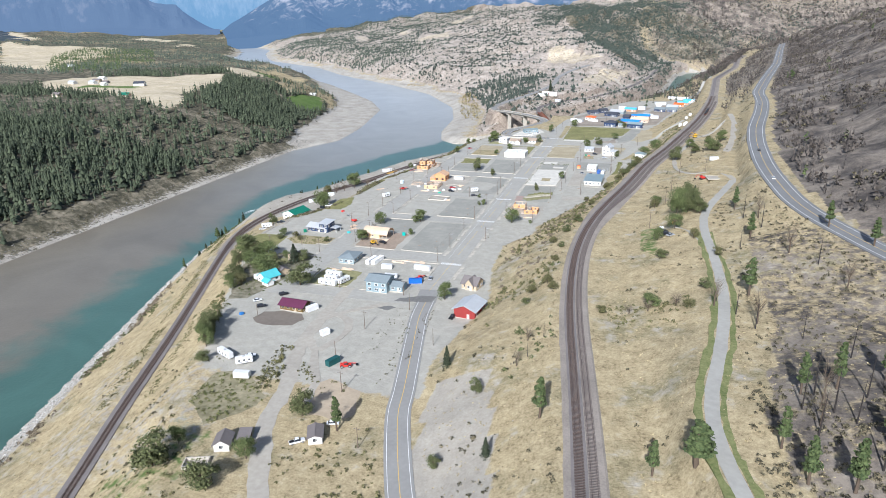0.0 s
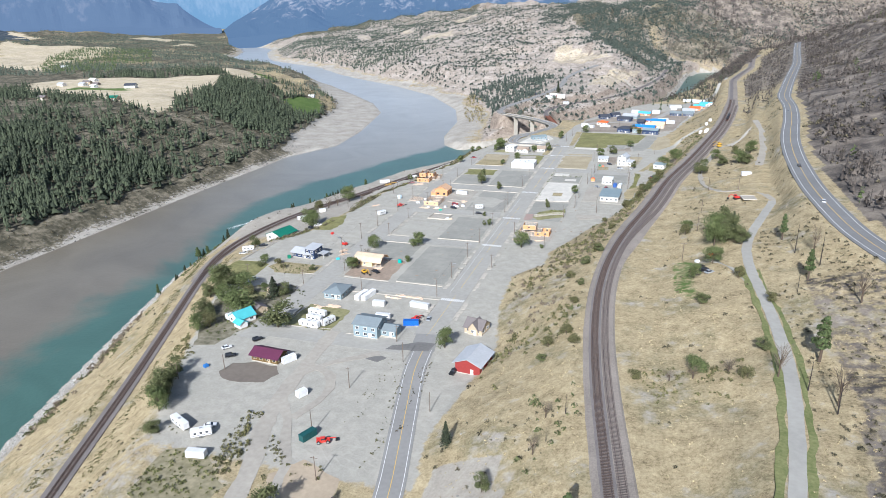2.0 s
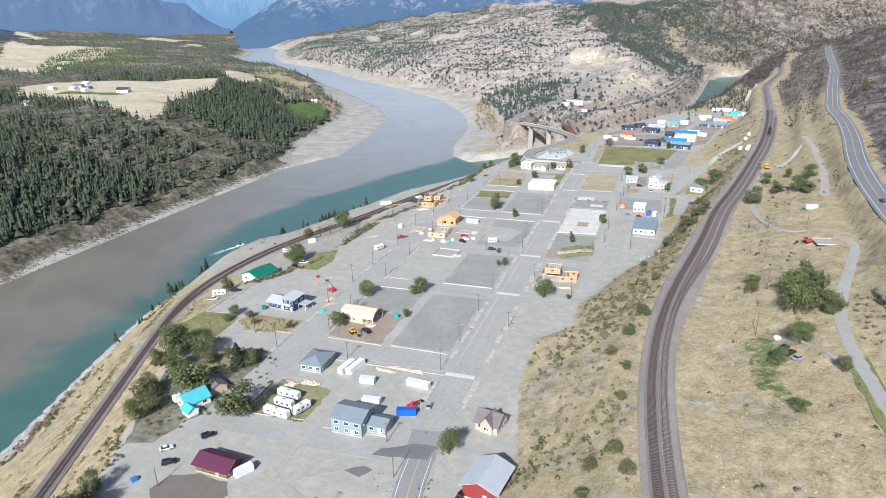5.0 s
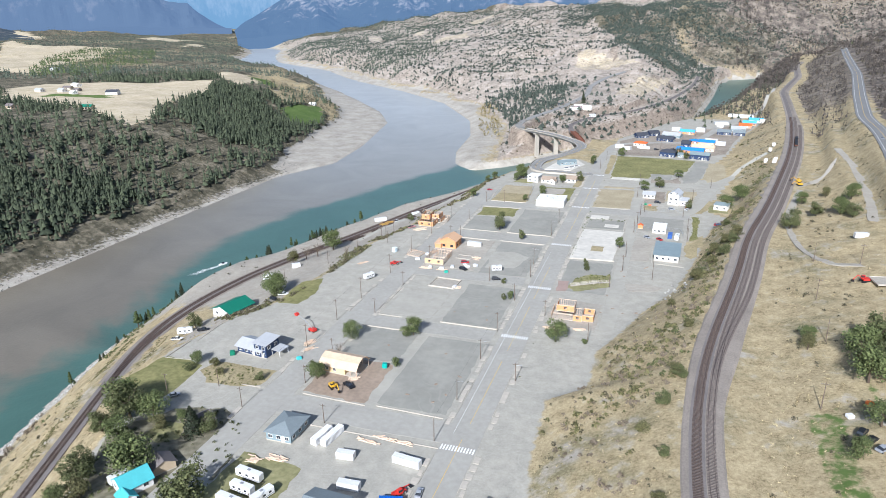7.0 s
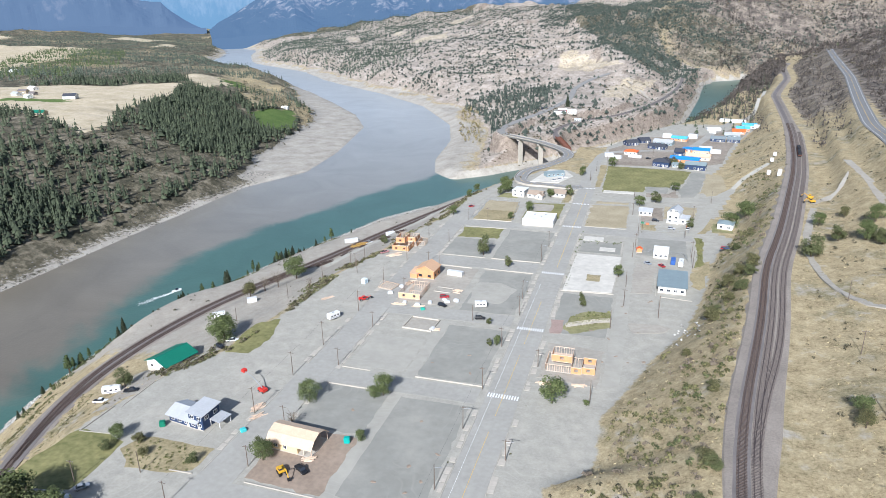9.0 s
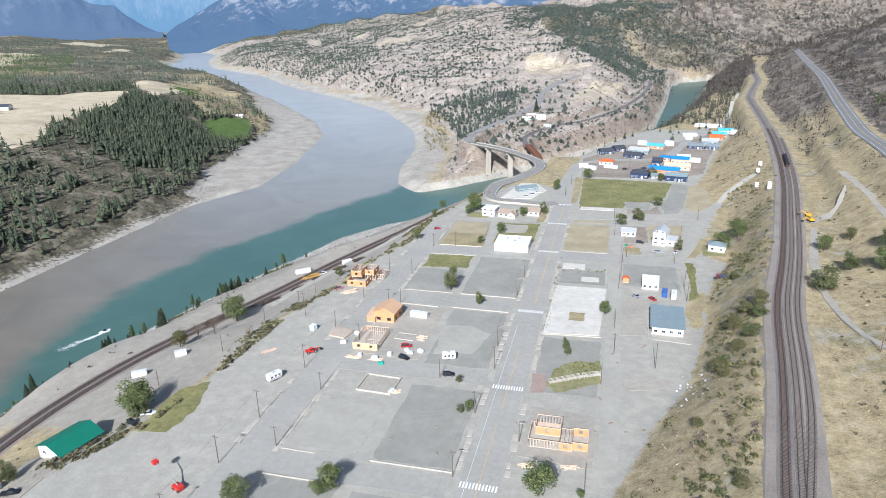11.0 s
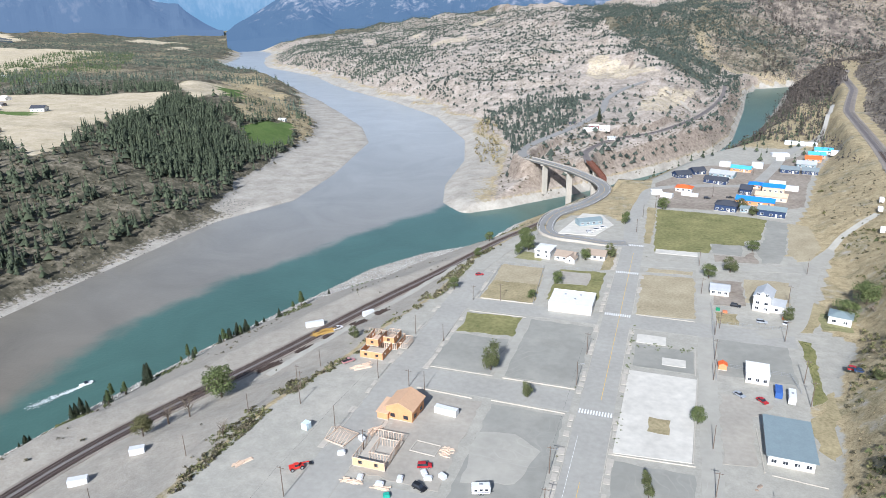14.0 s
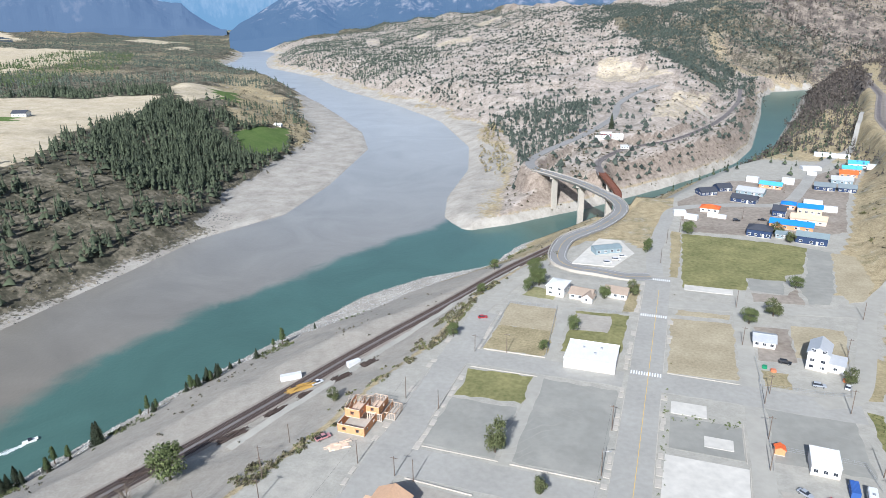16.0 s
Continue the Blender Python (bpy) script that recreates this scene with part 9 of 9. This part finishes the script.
WEED_ROWS_B = (
    ((-39, -139, -42, -128, -44, -112, -38, -112, -37, -122, -31, -132, -29, -143, -34, -149), M_bush_green, 120, 0.7, 2.2),
    ((-58, -140, -46, -136, -36, -144, -28, -150, -30, -160, -40, -172, -56, -160), M_weed, 150, 0.4, 1.5),
    ((-25, -133, -29, -121, -18, -131, -15, -139), M_bush_green, 60, 0.4, 1.2),
    ((12, -120, 9, -100, 0, -64, -3, -68, 6, -108, 9, -138), M_bush_green, 110, 0.3, 0.9),
    ((-114, -30, -103, -60, -88, -70, -70, -38, -70, -14, -88, -2, -106, -8), M_leaf_dark, 150, 0.5, 1.8),
    ((-116, -70, -92, -90, -88, -84, -112, -58), M_bush_green, 110, 0.6, 2.0),
)
for k, (poly, m, n, lo, hi) in enumerate(WEED_ROWS_A + WEED_ROWS_B):
    xs, ys = poly[0::2], poly[1::2]
    P1 = sample(n * 3, min(xs), max(xs), min(ys), max(ys), lambda x, y, z: inside(poly, x, y) * 0.6, 40 + k)
    scatter("weeds", BUSH, P1, np.random.default_rng(60 + k).uniform(lo, hi, len(P1)), m, "overgrown weeds on a vacant plot", "weeds")

P1 = sample(1500, 134, 196, -215, -135, lambda x, y, z: 0.7 * sstep(-0.15, 0.15, fbm(x, y, 18, 3, 3)), 74)
scatter("brush", BUSH, P1, np.random.default_rng(74).uniform(0.6, 2.0, len(P1)), M_bush, "dark brown understory among burnt pines", "brush")
P1 = sample(2200, 126, 200, -140, 60, lambda x, y, z: np.where(off_roads(x, y) & (x > np.interp(y, *PATH_E) + 4) & (x < np.interp(y, *HWY) - 8), 0.6 * sstep(-0.1, 0.2, fbm(x, y, 16, 3, 1)), 0), 75)
scatter("brush", BUSH, P1, np.random.default_rng(75).uniform(0.5, 1.5, len(P1)), M_bush, "scattered brown brush below the highway", "brush")
# bare shrubs above the stony shore, weeds along the western line
_ry = np.random.default_rng(76).uniform(-330, 40, 500)
_rx = np.interp(_ry, *SHORE_E) + np.random.default_rng(77).normal(19, 3.0, 500)
_k = (fbm(_rx, _ry, 14, 2, 2) > 0.02) & (_rx < np.interp(_ry, *RAIL_W) - 9)
P1 = np.stack([_rx, _ry, gz(_rx, _ry)], -1)[_k]
scatter("bare_shrubs", BUSH, P1, np.random.default_rng(78).uniform(1.2, 2.6, len(P1)), M_twig, "bare reddish-brown shrubs above the stony shore", "shrubs")
_ry = np.random.default_rng(79).uniform(-330, 60, 4200)
_ro = np.random.default_rng(80).normal(0, 2.6, 4200)
_rx = np.interp(_ry, *RAIL_W) + np.where(np.arange(4200) % 3 > 0, -10.5, 9.5) + _ro
_k = (np.abs(_rx - np.interp(_ry, *RAIL_W)) > 6) & (fbm(_rx, _ry, 26, 3, 5) > -0.04)
P1 = np.stack([_rx, _ry, gz(_rx, _ry)], -1)[_k]
scatter("weeds", TUFT, P1, np.random.default_rng(84).uniform(0.4, 1.1, len(P1)), M_bush_green, "olive weeds along the railway", "weeds")

# rocks on the shores and slopes
ROCK = [tmpl_clumps(s + 30, 1, 0.0, 0.6, 0.1, 0.7) for s in range(4)]
M_rock_pale = mat("pale_river_stone", (0.36, 0.35, 0.325), 0.9, var=0.4, scale=1.5, scale2=0.2, island=0.6)
_ry = np.random.default_rng(24).uniform(-320, 560, 15000)
_rx = np.interp(_ry, *SHORE_E) + np.random.default_rng(25).uniform(-4, 30, 15000)
P1 = np.stack([_rx, _ry, gz(_rx, _ry)], -1)
P1 = P1[(P1[:, 2] > -50.2) & (P1[:, 2] < -41.5 - 2 * vnoise(_rx, _ry, 9, 3))]
scatter("shore_stones", ROCK, P1, np.random.default_rng(22).uniform(0.35, 1.05, len(P1)), M_rock_pale, "pale boulders along the water's edge", "stones")
P1 = sample(12000, -480, -380, -160, 1000, lambda x, y, z: np.where((z < -44) & (z > -50.2) & (y < 560), 0.7, 0), 25)
scatter("shore_stones", ROCK, P1, np.random.default_rng(23).uniform(0.6, 1.7, len(P1)), mat("dark_bank_rock", (0.17, 0.16, 0.145), 0.9, var=0.35, scale=1.5, scale2=0.2, island=0.6), "grey boulders along the far shore", "stones")
P1 = sample(500, 30, 100, -200, 420, lambda x, y, z: np.where((x > np.interp(y, *TOE_E) - 3) & (x < np.interp(y, *RAIL_E) - 8), 0.3, 0), 26)
scatter("slope_stones", ROCK, P1, np.random.default_rng(24).uniform(0.3, 0.9, len(P1)), M_rock, "loose pale stones on the slope", "stones")


_q = np.random.default_rng(95)
_rx, _ry = _q.uniform(-6, 6, 46), _q.uniform(-9, 9, 46)
_rx, _ry = _rx + np.resize([67, 71, 75, 67, 63, 70], 46), _ry * 0.6 + np.resize([157, 158, 160, 148, 137, 146], 46)
P1 = np.stack([_rx, _ry, gz(_rx, _ry)], -1)
scatter("boulders", ROCK, P1, _q.triangular(0.4, 0.8, 1.9, 46), M_rock_pale, "pale boulders along the edge of the lot", "boulders")
SPOTS = ((51, 185), (50, 183), (38, 175), (40, 168), (43, 121), (49, 123), (33, 119), (34, 140), (38, 125), (46, 149), (70, 174), (26, 146), (-14, 30), (-17, 24), (-20, 36), (-28, 26), (-13, 44), (-24, 60), (-50, 60), (-33, 100), (-20, 110), (-16, 96))
for x, y in SPOTS:
    bm = bmesh.new()
    bmesh.ops.create_icosphere(bm, subdivisions=2, radius=1.0)
    for v in bm.verts:
        v.co *= 1 + 0.35 * (vnoise(v.co.x * 3 + x, v.co.y * 3 + y, 1.0, 2) + vnoise(v.co.z * 3 + x, v.co.x * 3, 1.0, 3))
        v.co.z = max(v.co.z * 0.28, -0.1)
    ob = part("dirt_heap", bm, M_dirt_brown)
    ob.matrix_basis = spot(x, y, rnd.uniform(0, 180)) @ Matrix.Diagonal((rnd.uniform(0.5, 1.1), rnd.uniform(0.4, 0.8), 0.7, 1))
    tagged(ob, "small heap of brown dirt on the gravel", "dirt heap", "dirt heaps")


# ---- single trees ----
def crown_mesh(seed, n=2700, kind="round"):
    """Leaf sprays in uneven clumps round limbs, one unit high."""
    r = random.Random(seed)
    bm = bmesh.new()
    lobes = []
    for k in range(15):
        z = r.uniform(0.24, 0.88)
        q = 0.30 * math.sqrt(max(0.05, 1 - ((z - 0.5) / 0.46) ** 2)) * r.uniform(0.5, 1.1)
        a = r.uniform(0, 6.28)
        lobes.append((q * math.cos(a), q * math.sin(a), z, r.uniform(0.14, 0.25)))
    for i in range(n):
        if kind == "round":
            lx, ly, lz, lr = lobes[int(r.random() ** 1.2 * 15)]
            d = Vector((r.gauss(0, 1), r.gauss(0, 1), r.gauss(0, 0.8))).normalized() * lr * r.uniform(0.45, 1.15)
            c = Vector((lx, ly, lz)) + d
            s = r.uniform(0.017, 0.036)
        elif kind == "pine":
            z = 0.34 + 0.64 * r.random() ** 1.1
            k = int(z * 17)
            a = k * 2.4 + r.gauss(0, 0.9)
            rad = (0.17 * (1.05 - z) ** 0.6 + 0.02) * (0.6 + 0.5 * ((k * 7) % 5) / 4) * r.uniform(0.3, 1.1)
            c = Vector((rad * math.cos(a), rad * math.sin(a), z))
            d = Vector((math.cos(a), math.sin(a), 0.2))
            s = r.uniform(0.014, 0.034)
        else:
            z = 0.08 + 0.92 * r.random() ** 1.25
            tier = 0.75 + 0.25 * math.cos(z * 60)
            rad = 0.27 * (1.02 - z) ** 0.85 * tier * r.uniform(0.35, 1.15)
            a = r.uniform(0, 6.28)
            c = Vector((rad * math.cos(a), rad * math.sin(a), z - rad * 0.25))
            d = Vector((math.cos(a), math.sin(a), -0.4))
            s = r.uniform(0.016, 0.038)
        u = Vector((r.gauss(0, 1), r.gauss(0, 1), r.gauss(0, 1))).normalized()
        w = (u.cross(d) if u.cross(d).length > 1e-3 else u.orthogonal()).normalized()
        bm.faces.new([bm.verts.new(c + u * s), bm.verts.new(c + w * s), bm.verts.new(c - u * s * 0.8), bm.verts.new(c - w * s * 0.7)])
    return bm


def tree(kind, seed, leaf, label):
    e = thing("conifer" if kind in ("conifer", "pine") else "burnt_tree" if kind == "burnt" else "tree", label, "tree", None, "single trees")
    bm = bmesh.new()
    r = random.Random(seed)
    if kind == "burnt":
        add_tube(bm, (0, 0, -0.04), (0.015, 0.01, 1.0), 0.02, 0.004, 6)
        part("trunk", bm, M_bark_burnt, e)
        for i in range(14):
            a, z = r.uniform(0, 6.28), r.uniform(0.25, 0.95)
            bm = bmesh.new()
            L = 0.12 * (1.1 - z) * r.uniform(0.5, 1.3)
            add_tube(bm, (0.005, 0, z), (L * math.cos(a), L * math.sin(a), z + r.uniform(-0.03, 0.04)), 0.006, 0.002, 4)
            part("branch", bm, M_bark_burnt, e)
        return e
    add_tube(bm, (0, 0, -0.04), (0.02, 0.01, 0.5), 0.032, 0.018, 6)
    if kind in ("conifer", "pine"):
        add_tube(bm, (0.02, 0.01, 0.5), (0, 0, 0.97), 0.018, 0.004, 5)
    else:
        for k in range(5):
            a = k * 1.26 + r.uniform(-0.3, 0.3)
            add_tube(bm, (0.01, 0, r.uniform(0.25, 0.45)), (0.2 * math.cos(a), 0.2 * math.sin(a), r.uniform(0.6, 0.8)), 0.014, 0.004, 4)
    part("trunk", bm, M_bark, e)
    if leaf:
        part("crown", crown_mesh(seed, 2400 if kind == "round" else 1600, kind), leaf, e)
    else:
        bm = bmesh.new()
        for i in range(60):
            a, z = r.uniform(0, 6.28), r.uniform(0.4, 0.9)
            q = 0.12 + 0.25 * r.random()
            add_tube(bm, (0.08 * math.cos(a), 0.08 * math.sin(a), z - 0.1), (q * math.cos(a + 0.3), q * math.sin(a + 0.3), z + r.uniform(0, 0.2)), 0.006, 0.002, 3)
        part("bare_crown", bm, M_twig, e)
    return e


PROTO = {}
for key, kind, leaf, lab in (("r0", "round", M_leaf, "leafy green tree with a rounded uneven crown"), ("r1", "round", M_leaf, "leafy green tree with a broad crown"), ("d0", "round", M_leaf_dark, "dark green leafy broad tree"), ("c0", "conifer", M_conifer, "dark green pointed conifer tree"), ("c1", "pine", M_pine, "green pine with a bare lower trunk and uneven crown"), ("k0", "burnt", None, "burnt black standing tree trunk with short stubs"), ("b0", "round", None, "bare leafless tree with thin twigs"), ("g0", "round", M_bush_green, "olive autumn tree with thin leaves")):
    PROTO[key] = [tree(kind, 100 + len(PROTO) * 7, leaf, lab), False]


def put_tree(key, x, y, h, wide=1.0):
    pr = PROTO[key]
    m = Matrix.Translation((x, y, ground(x, y) - 0.05)) @ Matrix.Rotation(rnd.uniform(0, 6.28), 4, "Z")
    ob = copy_thing(pr[0], m) if pr[1] else pr[0]
    pr[1] = True
    ob.matrix_basis = m
    ob.scale = (h * wide, h * wide, h)


def plant(*rows):
    for k, x, y, h, w in rows:
        put_tree(k, x, y, h * (1.4 if h < 11 else 1.2), w)


# town lots
plant(("r0", -68, 61, 6, 1.1), ("r1", -43, 72, 6.5, 1.0), ("r0", -45.5, 69, 4, 1), ("r1", 18, 84, 7.5, 1.1), ("r0", -66, 26, 5.5, 1.1), ("d0", -69, 30, 4, 1), ("r0", -40, 44, 3, 1), ("b0", -66, 45, 5, 1.1), ("d0", -43, 227, 9, 0.8), ("d0", -25, 212, 5, 0.8), ("r0", -33, 322, 5, 1), ("r1", 34, 213, 5, 0.9), ("d0", 19, 175, 4, 0.7), ("d0", 20, 170, 3.6, 0.8), ("r0", 41, 352, 6, 1), ("r0", 11, -48, 7, 0.9), ("d0", -19, 140, 2.6, 0.9), ("r0", -11, 122, 3.2, 0.9))
plant(("d0", -14, 120, 2.5, 0.9), ("r1", -58, 368, 7, 1.1), ("r0", -61, 372, 6, 1), ("r1", -24, 361, 5, 1.1), ("d0", -11, 369, 6, 0.9), ("r0", -42, 300, 3.5, 1.1), ("r0", 30, 85, 2, 1), ("r0", -62, 360, 5, 1))
# slope below the railway
plant(("d0", 52, 364, 6, 1.2), ("d0", 73, 308, 5, 1), ("r0", 98, 318, 7, 1.2), ("g0", 57, -63, 3, 1.5), ("g0", 63, -58, 3, 1.6), ("g0", 67, -67, 2.6, 1.7), ("d0", 56, -73, 2.4, 1.5), ("g0", 62, -30, 2.4, 1.6), ("d0", 63, -11, 2.2, 1.5), ("d0", 62, 17, 3, 1.7), ("g0", 57, 3, 2.6, 1.6), ("g0", 65, 36, 3.2, 1.7), ("d0", 67, 33, 2.6, 1.8), ("g0", 70, 76, 2.4, 1.7), ("g0", 75, 146, 3, 1.5), ("d0", 77, 158, 3, 1.5), ("g0", 64, 113, 2.4, 1.6), ("g0", 94, 192, 5, 1.4))
plant(("g0", 89, 193, 4, 1.5), ("d0", 87, 166, 4, 1.5), ("g0", 75, 152, 4, 1.5), ("g0", 84, 181, 4.5, 1.4), ("d0", 92, 179, 4, 1.4), ("g0", 82, 160, 3.5, 1.5), ("d0", 94, 246, 3, 1.5), ("b0", 100, -88, 3, 1.8), ("g0", 89, -88, 2.4, 1.8))
# terrace between the railway and the highway
plant(("r1", 108, 330, 8, 1.3), ("c1", 150, -20, 9, 1), ("c1", 148, 30, 9, 0.9), ("r1", 120, 32, 9, 1.1), ("d0", 125, 34, 10, 1.0), ("c0", 128, 40, 11, 0.9), ("r0", 121, 48, 9, 1), ("d0", 127, 54, 9, 1), ("r0", 110, -6, 5, 1), ("r0", 109, 66, 3.8, 1.3), ("g0", 126, -14, 4, 1), ("d0", 122, 210, 8, 1.3), ("r0", 148, 225, 7, 1.2), ("d0", 152, 215, 6, 1.2), ("d0", 138, 232, 6, 1.2), ("r0", 158, 250, 7, 1.2), ("r0", 135, 262, 6, 1), ("g0", 150, 275, 5, 1))
plant(("c1", 181, -20, 9, 1), ("b0", 156, 5, 10, 0.7), ("b0", 162, -45, 10, 0.8), ("c1", 193, -43, 9, 1.1), ("g0", 135, -37, 3, 1.4), ("d0", 112, -33, 3.4, 1.5), ("g0", 108, 58, 4, 1.3), ("d0", 131, 28, 7, 1.1), ("r0", 118, 8, 6, 1.2), ("d0", 131, 70, 3, 1.6), ("k0", 150, 10, 9, 1), ("k0", 156, -8, 9, 1), ("k0", 145, -30, 6, 1), ("k0", 170, -60, 8, 1))
# gardens by the western line
plant(("r1", -124, -14, 9, 1.2), ("d0", -117, -18, 10, 1.25), ("r0", -109, -15, 7, 1.3), ("r1", -94, -42, 10, 1.2), ("d0", -69, -49, 11, 1.35), ("c0", -89, -19, 8, 1.5), ("d0", -85, -16, 5, 1.3), ("g0", -103, -20, 4, 1.4), ("r0", -97, -14, 3.4, 1.3), ("d0", -122, -26, 6, 1.3), ("r0", -112, -29, 6, 1.3), ("d0", -104, -34, 5, 1.4), ("d0", -108, -50, 6, 1.5), ("g0", -100, -57, 5, 1.5), ("r0", -103, -62, 6, 1), ("d0", -110, -45, 6, 1))
# flat south of the town
plant(("r0", -76, -121, 8, 0.9), ("d0", -82, -110, 9, 0.9), ("d0", -79, -116, 8, 0.9), ("d0", -9, -158, 8, 1.0), ("c1", 7, -163, 10, 0.9), ("d0", -43, -196, 9, 1.3), ("d0", -20, -201, 8, 1.2), ("r0", -15, -185, 6, 1), ("r0", -42, -184, 5, 1), ("c1", 77, -164, 12, 1.0), ("c0", 63, -176, 5, 1.1), ("d0", 46, -175, 4, 1), ("d0", 51, -141, 4.5, 0.9), ("c0", 33, -117, 6.5, 1), ("b0", 63, -129, 5, 1), ("b0", 64, -112, 5, 1), ("k0", 70, -112, 5, 1), ("k0", 66, -124, 4, 1))
plant(("d0", -69, -133, 4, 1.4), ("d0", -87, -98, 6, 1.1), ("d0", -85, -104, 5, 1.2))
# western bank
plant(("r0", -119.8, 22.8, 3.8, 1.25), ("d0", -119.5, 16.6, 2.4, 1.5), ("g0", -111.5, 22.5, 2.6, 1.5), ("g0", -105, 18, 2.0, 1.7), ("d0", -87.4, 18.6, 2.6, 1.4), ("r1", -148, 195, 10, 1.1), ("b0", -155, 172, 7, 1.2), ("b0", -150, 178, 7, 1.1), ("g0", -158, 162, 6, 1.2), ("r1", -132, 100, 9, 1.2), ("r0", -128, 96, 7, 1.1), ("d0", -149, 58, 6, 1), ("r0", -84, 350, 4, 1), ("r0", -82, 300, 5, 0.9), ("d0", -112, 245, 4, 1.1), ("b0", -120, 160, 5, 1))
# north end of the town and beyond
plant(("r0", -8, 436, 6, 0.9), ("r0", -96, 420, 5, 1), ("r0", -64, 385, 6, 1.1), ("d0", 66, 490, 6, 1.2), ("d0", 72, 478, 5, 1.1), ("r0", 14, 478, 6, 1.1), ("r0", 66, 402, 5, 1.2), ("c0", -79, 905, 16, 0.9), ("c0", -57, 613, 8, 0.8))
# southern hillside below the highway
plant(("c1", 120, -189, 11, 1.9), ("c1", 110, -186, 8, 1.0), ("b0", 130, -94, 9, 0.8), ("c1", 143, -82, 13, 1.1), ("b0", 143, -108, 10, 0.8), ("r0", 108, -84, 4, 1.6), ("b0", 117, -88, 4, 1.8), ("c1", 148, -157, 11, 0.9), ("c1", 140, -181, 9, 0.9), ("c1", 144, -193, 11, 1), ("c1", 153, -195, 12, 1), ("c1", 157, -155, 12, 0.9), ("b0", 153, -160, 12, 0.6), ("b0", 150, -172, 11, 0.6), ("c1", 163, -180, 11, 1), ("c1", 170, -150, 10, 1), ("c1", 176, -165, 11, 1), ("b0", 168, -165, 12, 0.6))
plant(("c1", 188, -140, 11, 1), ("b0", 176, -80, 9, 0.7), ("b0", 107, -88, 3.4, 1.8), ("g0", 122, -92, 2.4, 1.8), ("d0", 128, -76, 3, 1.5), ("k0", 147, -165, 9, 1), ("k0", 151, -158, 10, 1), ("k0", 154, -167, 10, 1), ("k0", 149, -176, 9, 1), ("k0", 158, -172, 9, 1), ("k0", 163, -160, 9, 1), ("k0", 160, -188, 10, 1), ("k0", 168, -176, 9, 1), ("k0", 172, -190, 10, 1), ("k0", 137, -100, 7, 1), ("k0", 142, -112, 8, 1), ("k0", 131, -90, 6, 1), ("k0", 155, -120, 7, 1))
plant(("k0", 165, -135, 8, 1))
# conifers and bushes in uneven clusters along the shore
rt = random.Random(77)
for yc, n, spread in ((44, 2, 4), (66, 2, 5), (88, 2, 5), (112, 4, 6), (128, 2, 4), (150, 3, 6), (171, 3, 4), (199, 5, 6), (210, 3, 3), (220, 4, 4), (232, 3, 4), (258, 4, 3), (283, 6, 6), (293, 6, 5), (304, 5, 4), (318, 2, 4), (338, 2, 3), (365, 1, 2)):
    for _ in range(n):
        y = yc + rt.gauss(0, spread * 0.5)
        x = float(np.interp(y, *SHORE_E)) + rt.uniform(11, 22)
        h = rt.choice((3.2, 4.5, 5.5, 7.0, 9.0, 10.5)) * rt.uniform(0.85, 1.1)
        put_tree(rt.choice(("c0", "c0", "c1")), x, y, h, rt.uniform(0.85, 1.3) * (1.25 if h < 6 else 1.0))
_ry = np.random.default_rng(81).uniform(-120, 520, 2600)
_rx = np.interp(_ry, *SHORE_E) + np.random.default_rng(82).uniform(8, 30, 2600)
P1 = np.stack([_rx, _ry, gz(_rx, _ry)], -1)
P1 = P1[(P1[:, 2] > -43) & (fbm(_rx, _ry, 20, 3, 2) > 0.0) & (_rx < np.interp(_ry, *RAIL_W) - 8)]
scatter("brush", BUSH, P1, np.random.default_rng(83).uniform(0.8, 2.2, len(P1)), M_leaf_dark, "olive bushes above the stony shore", "brush")
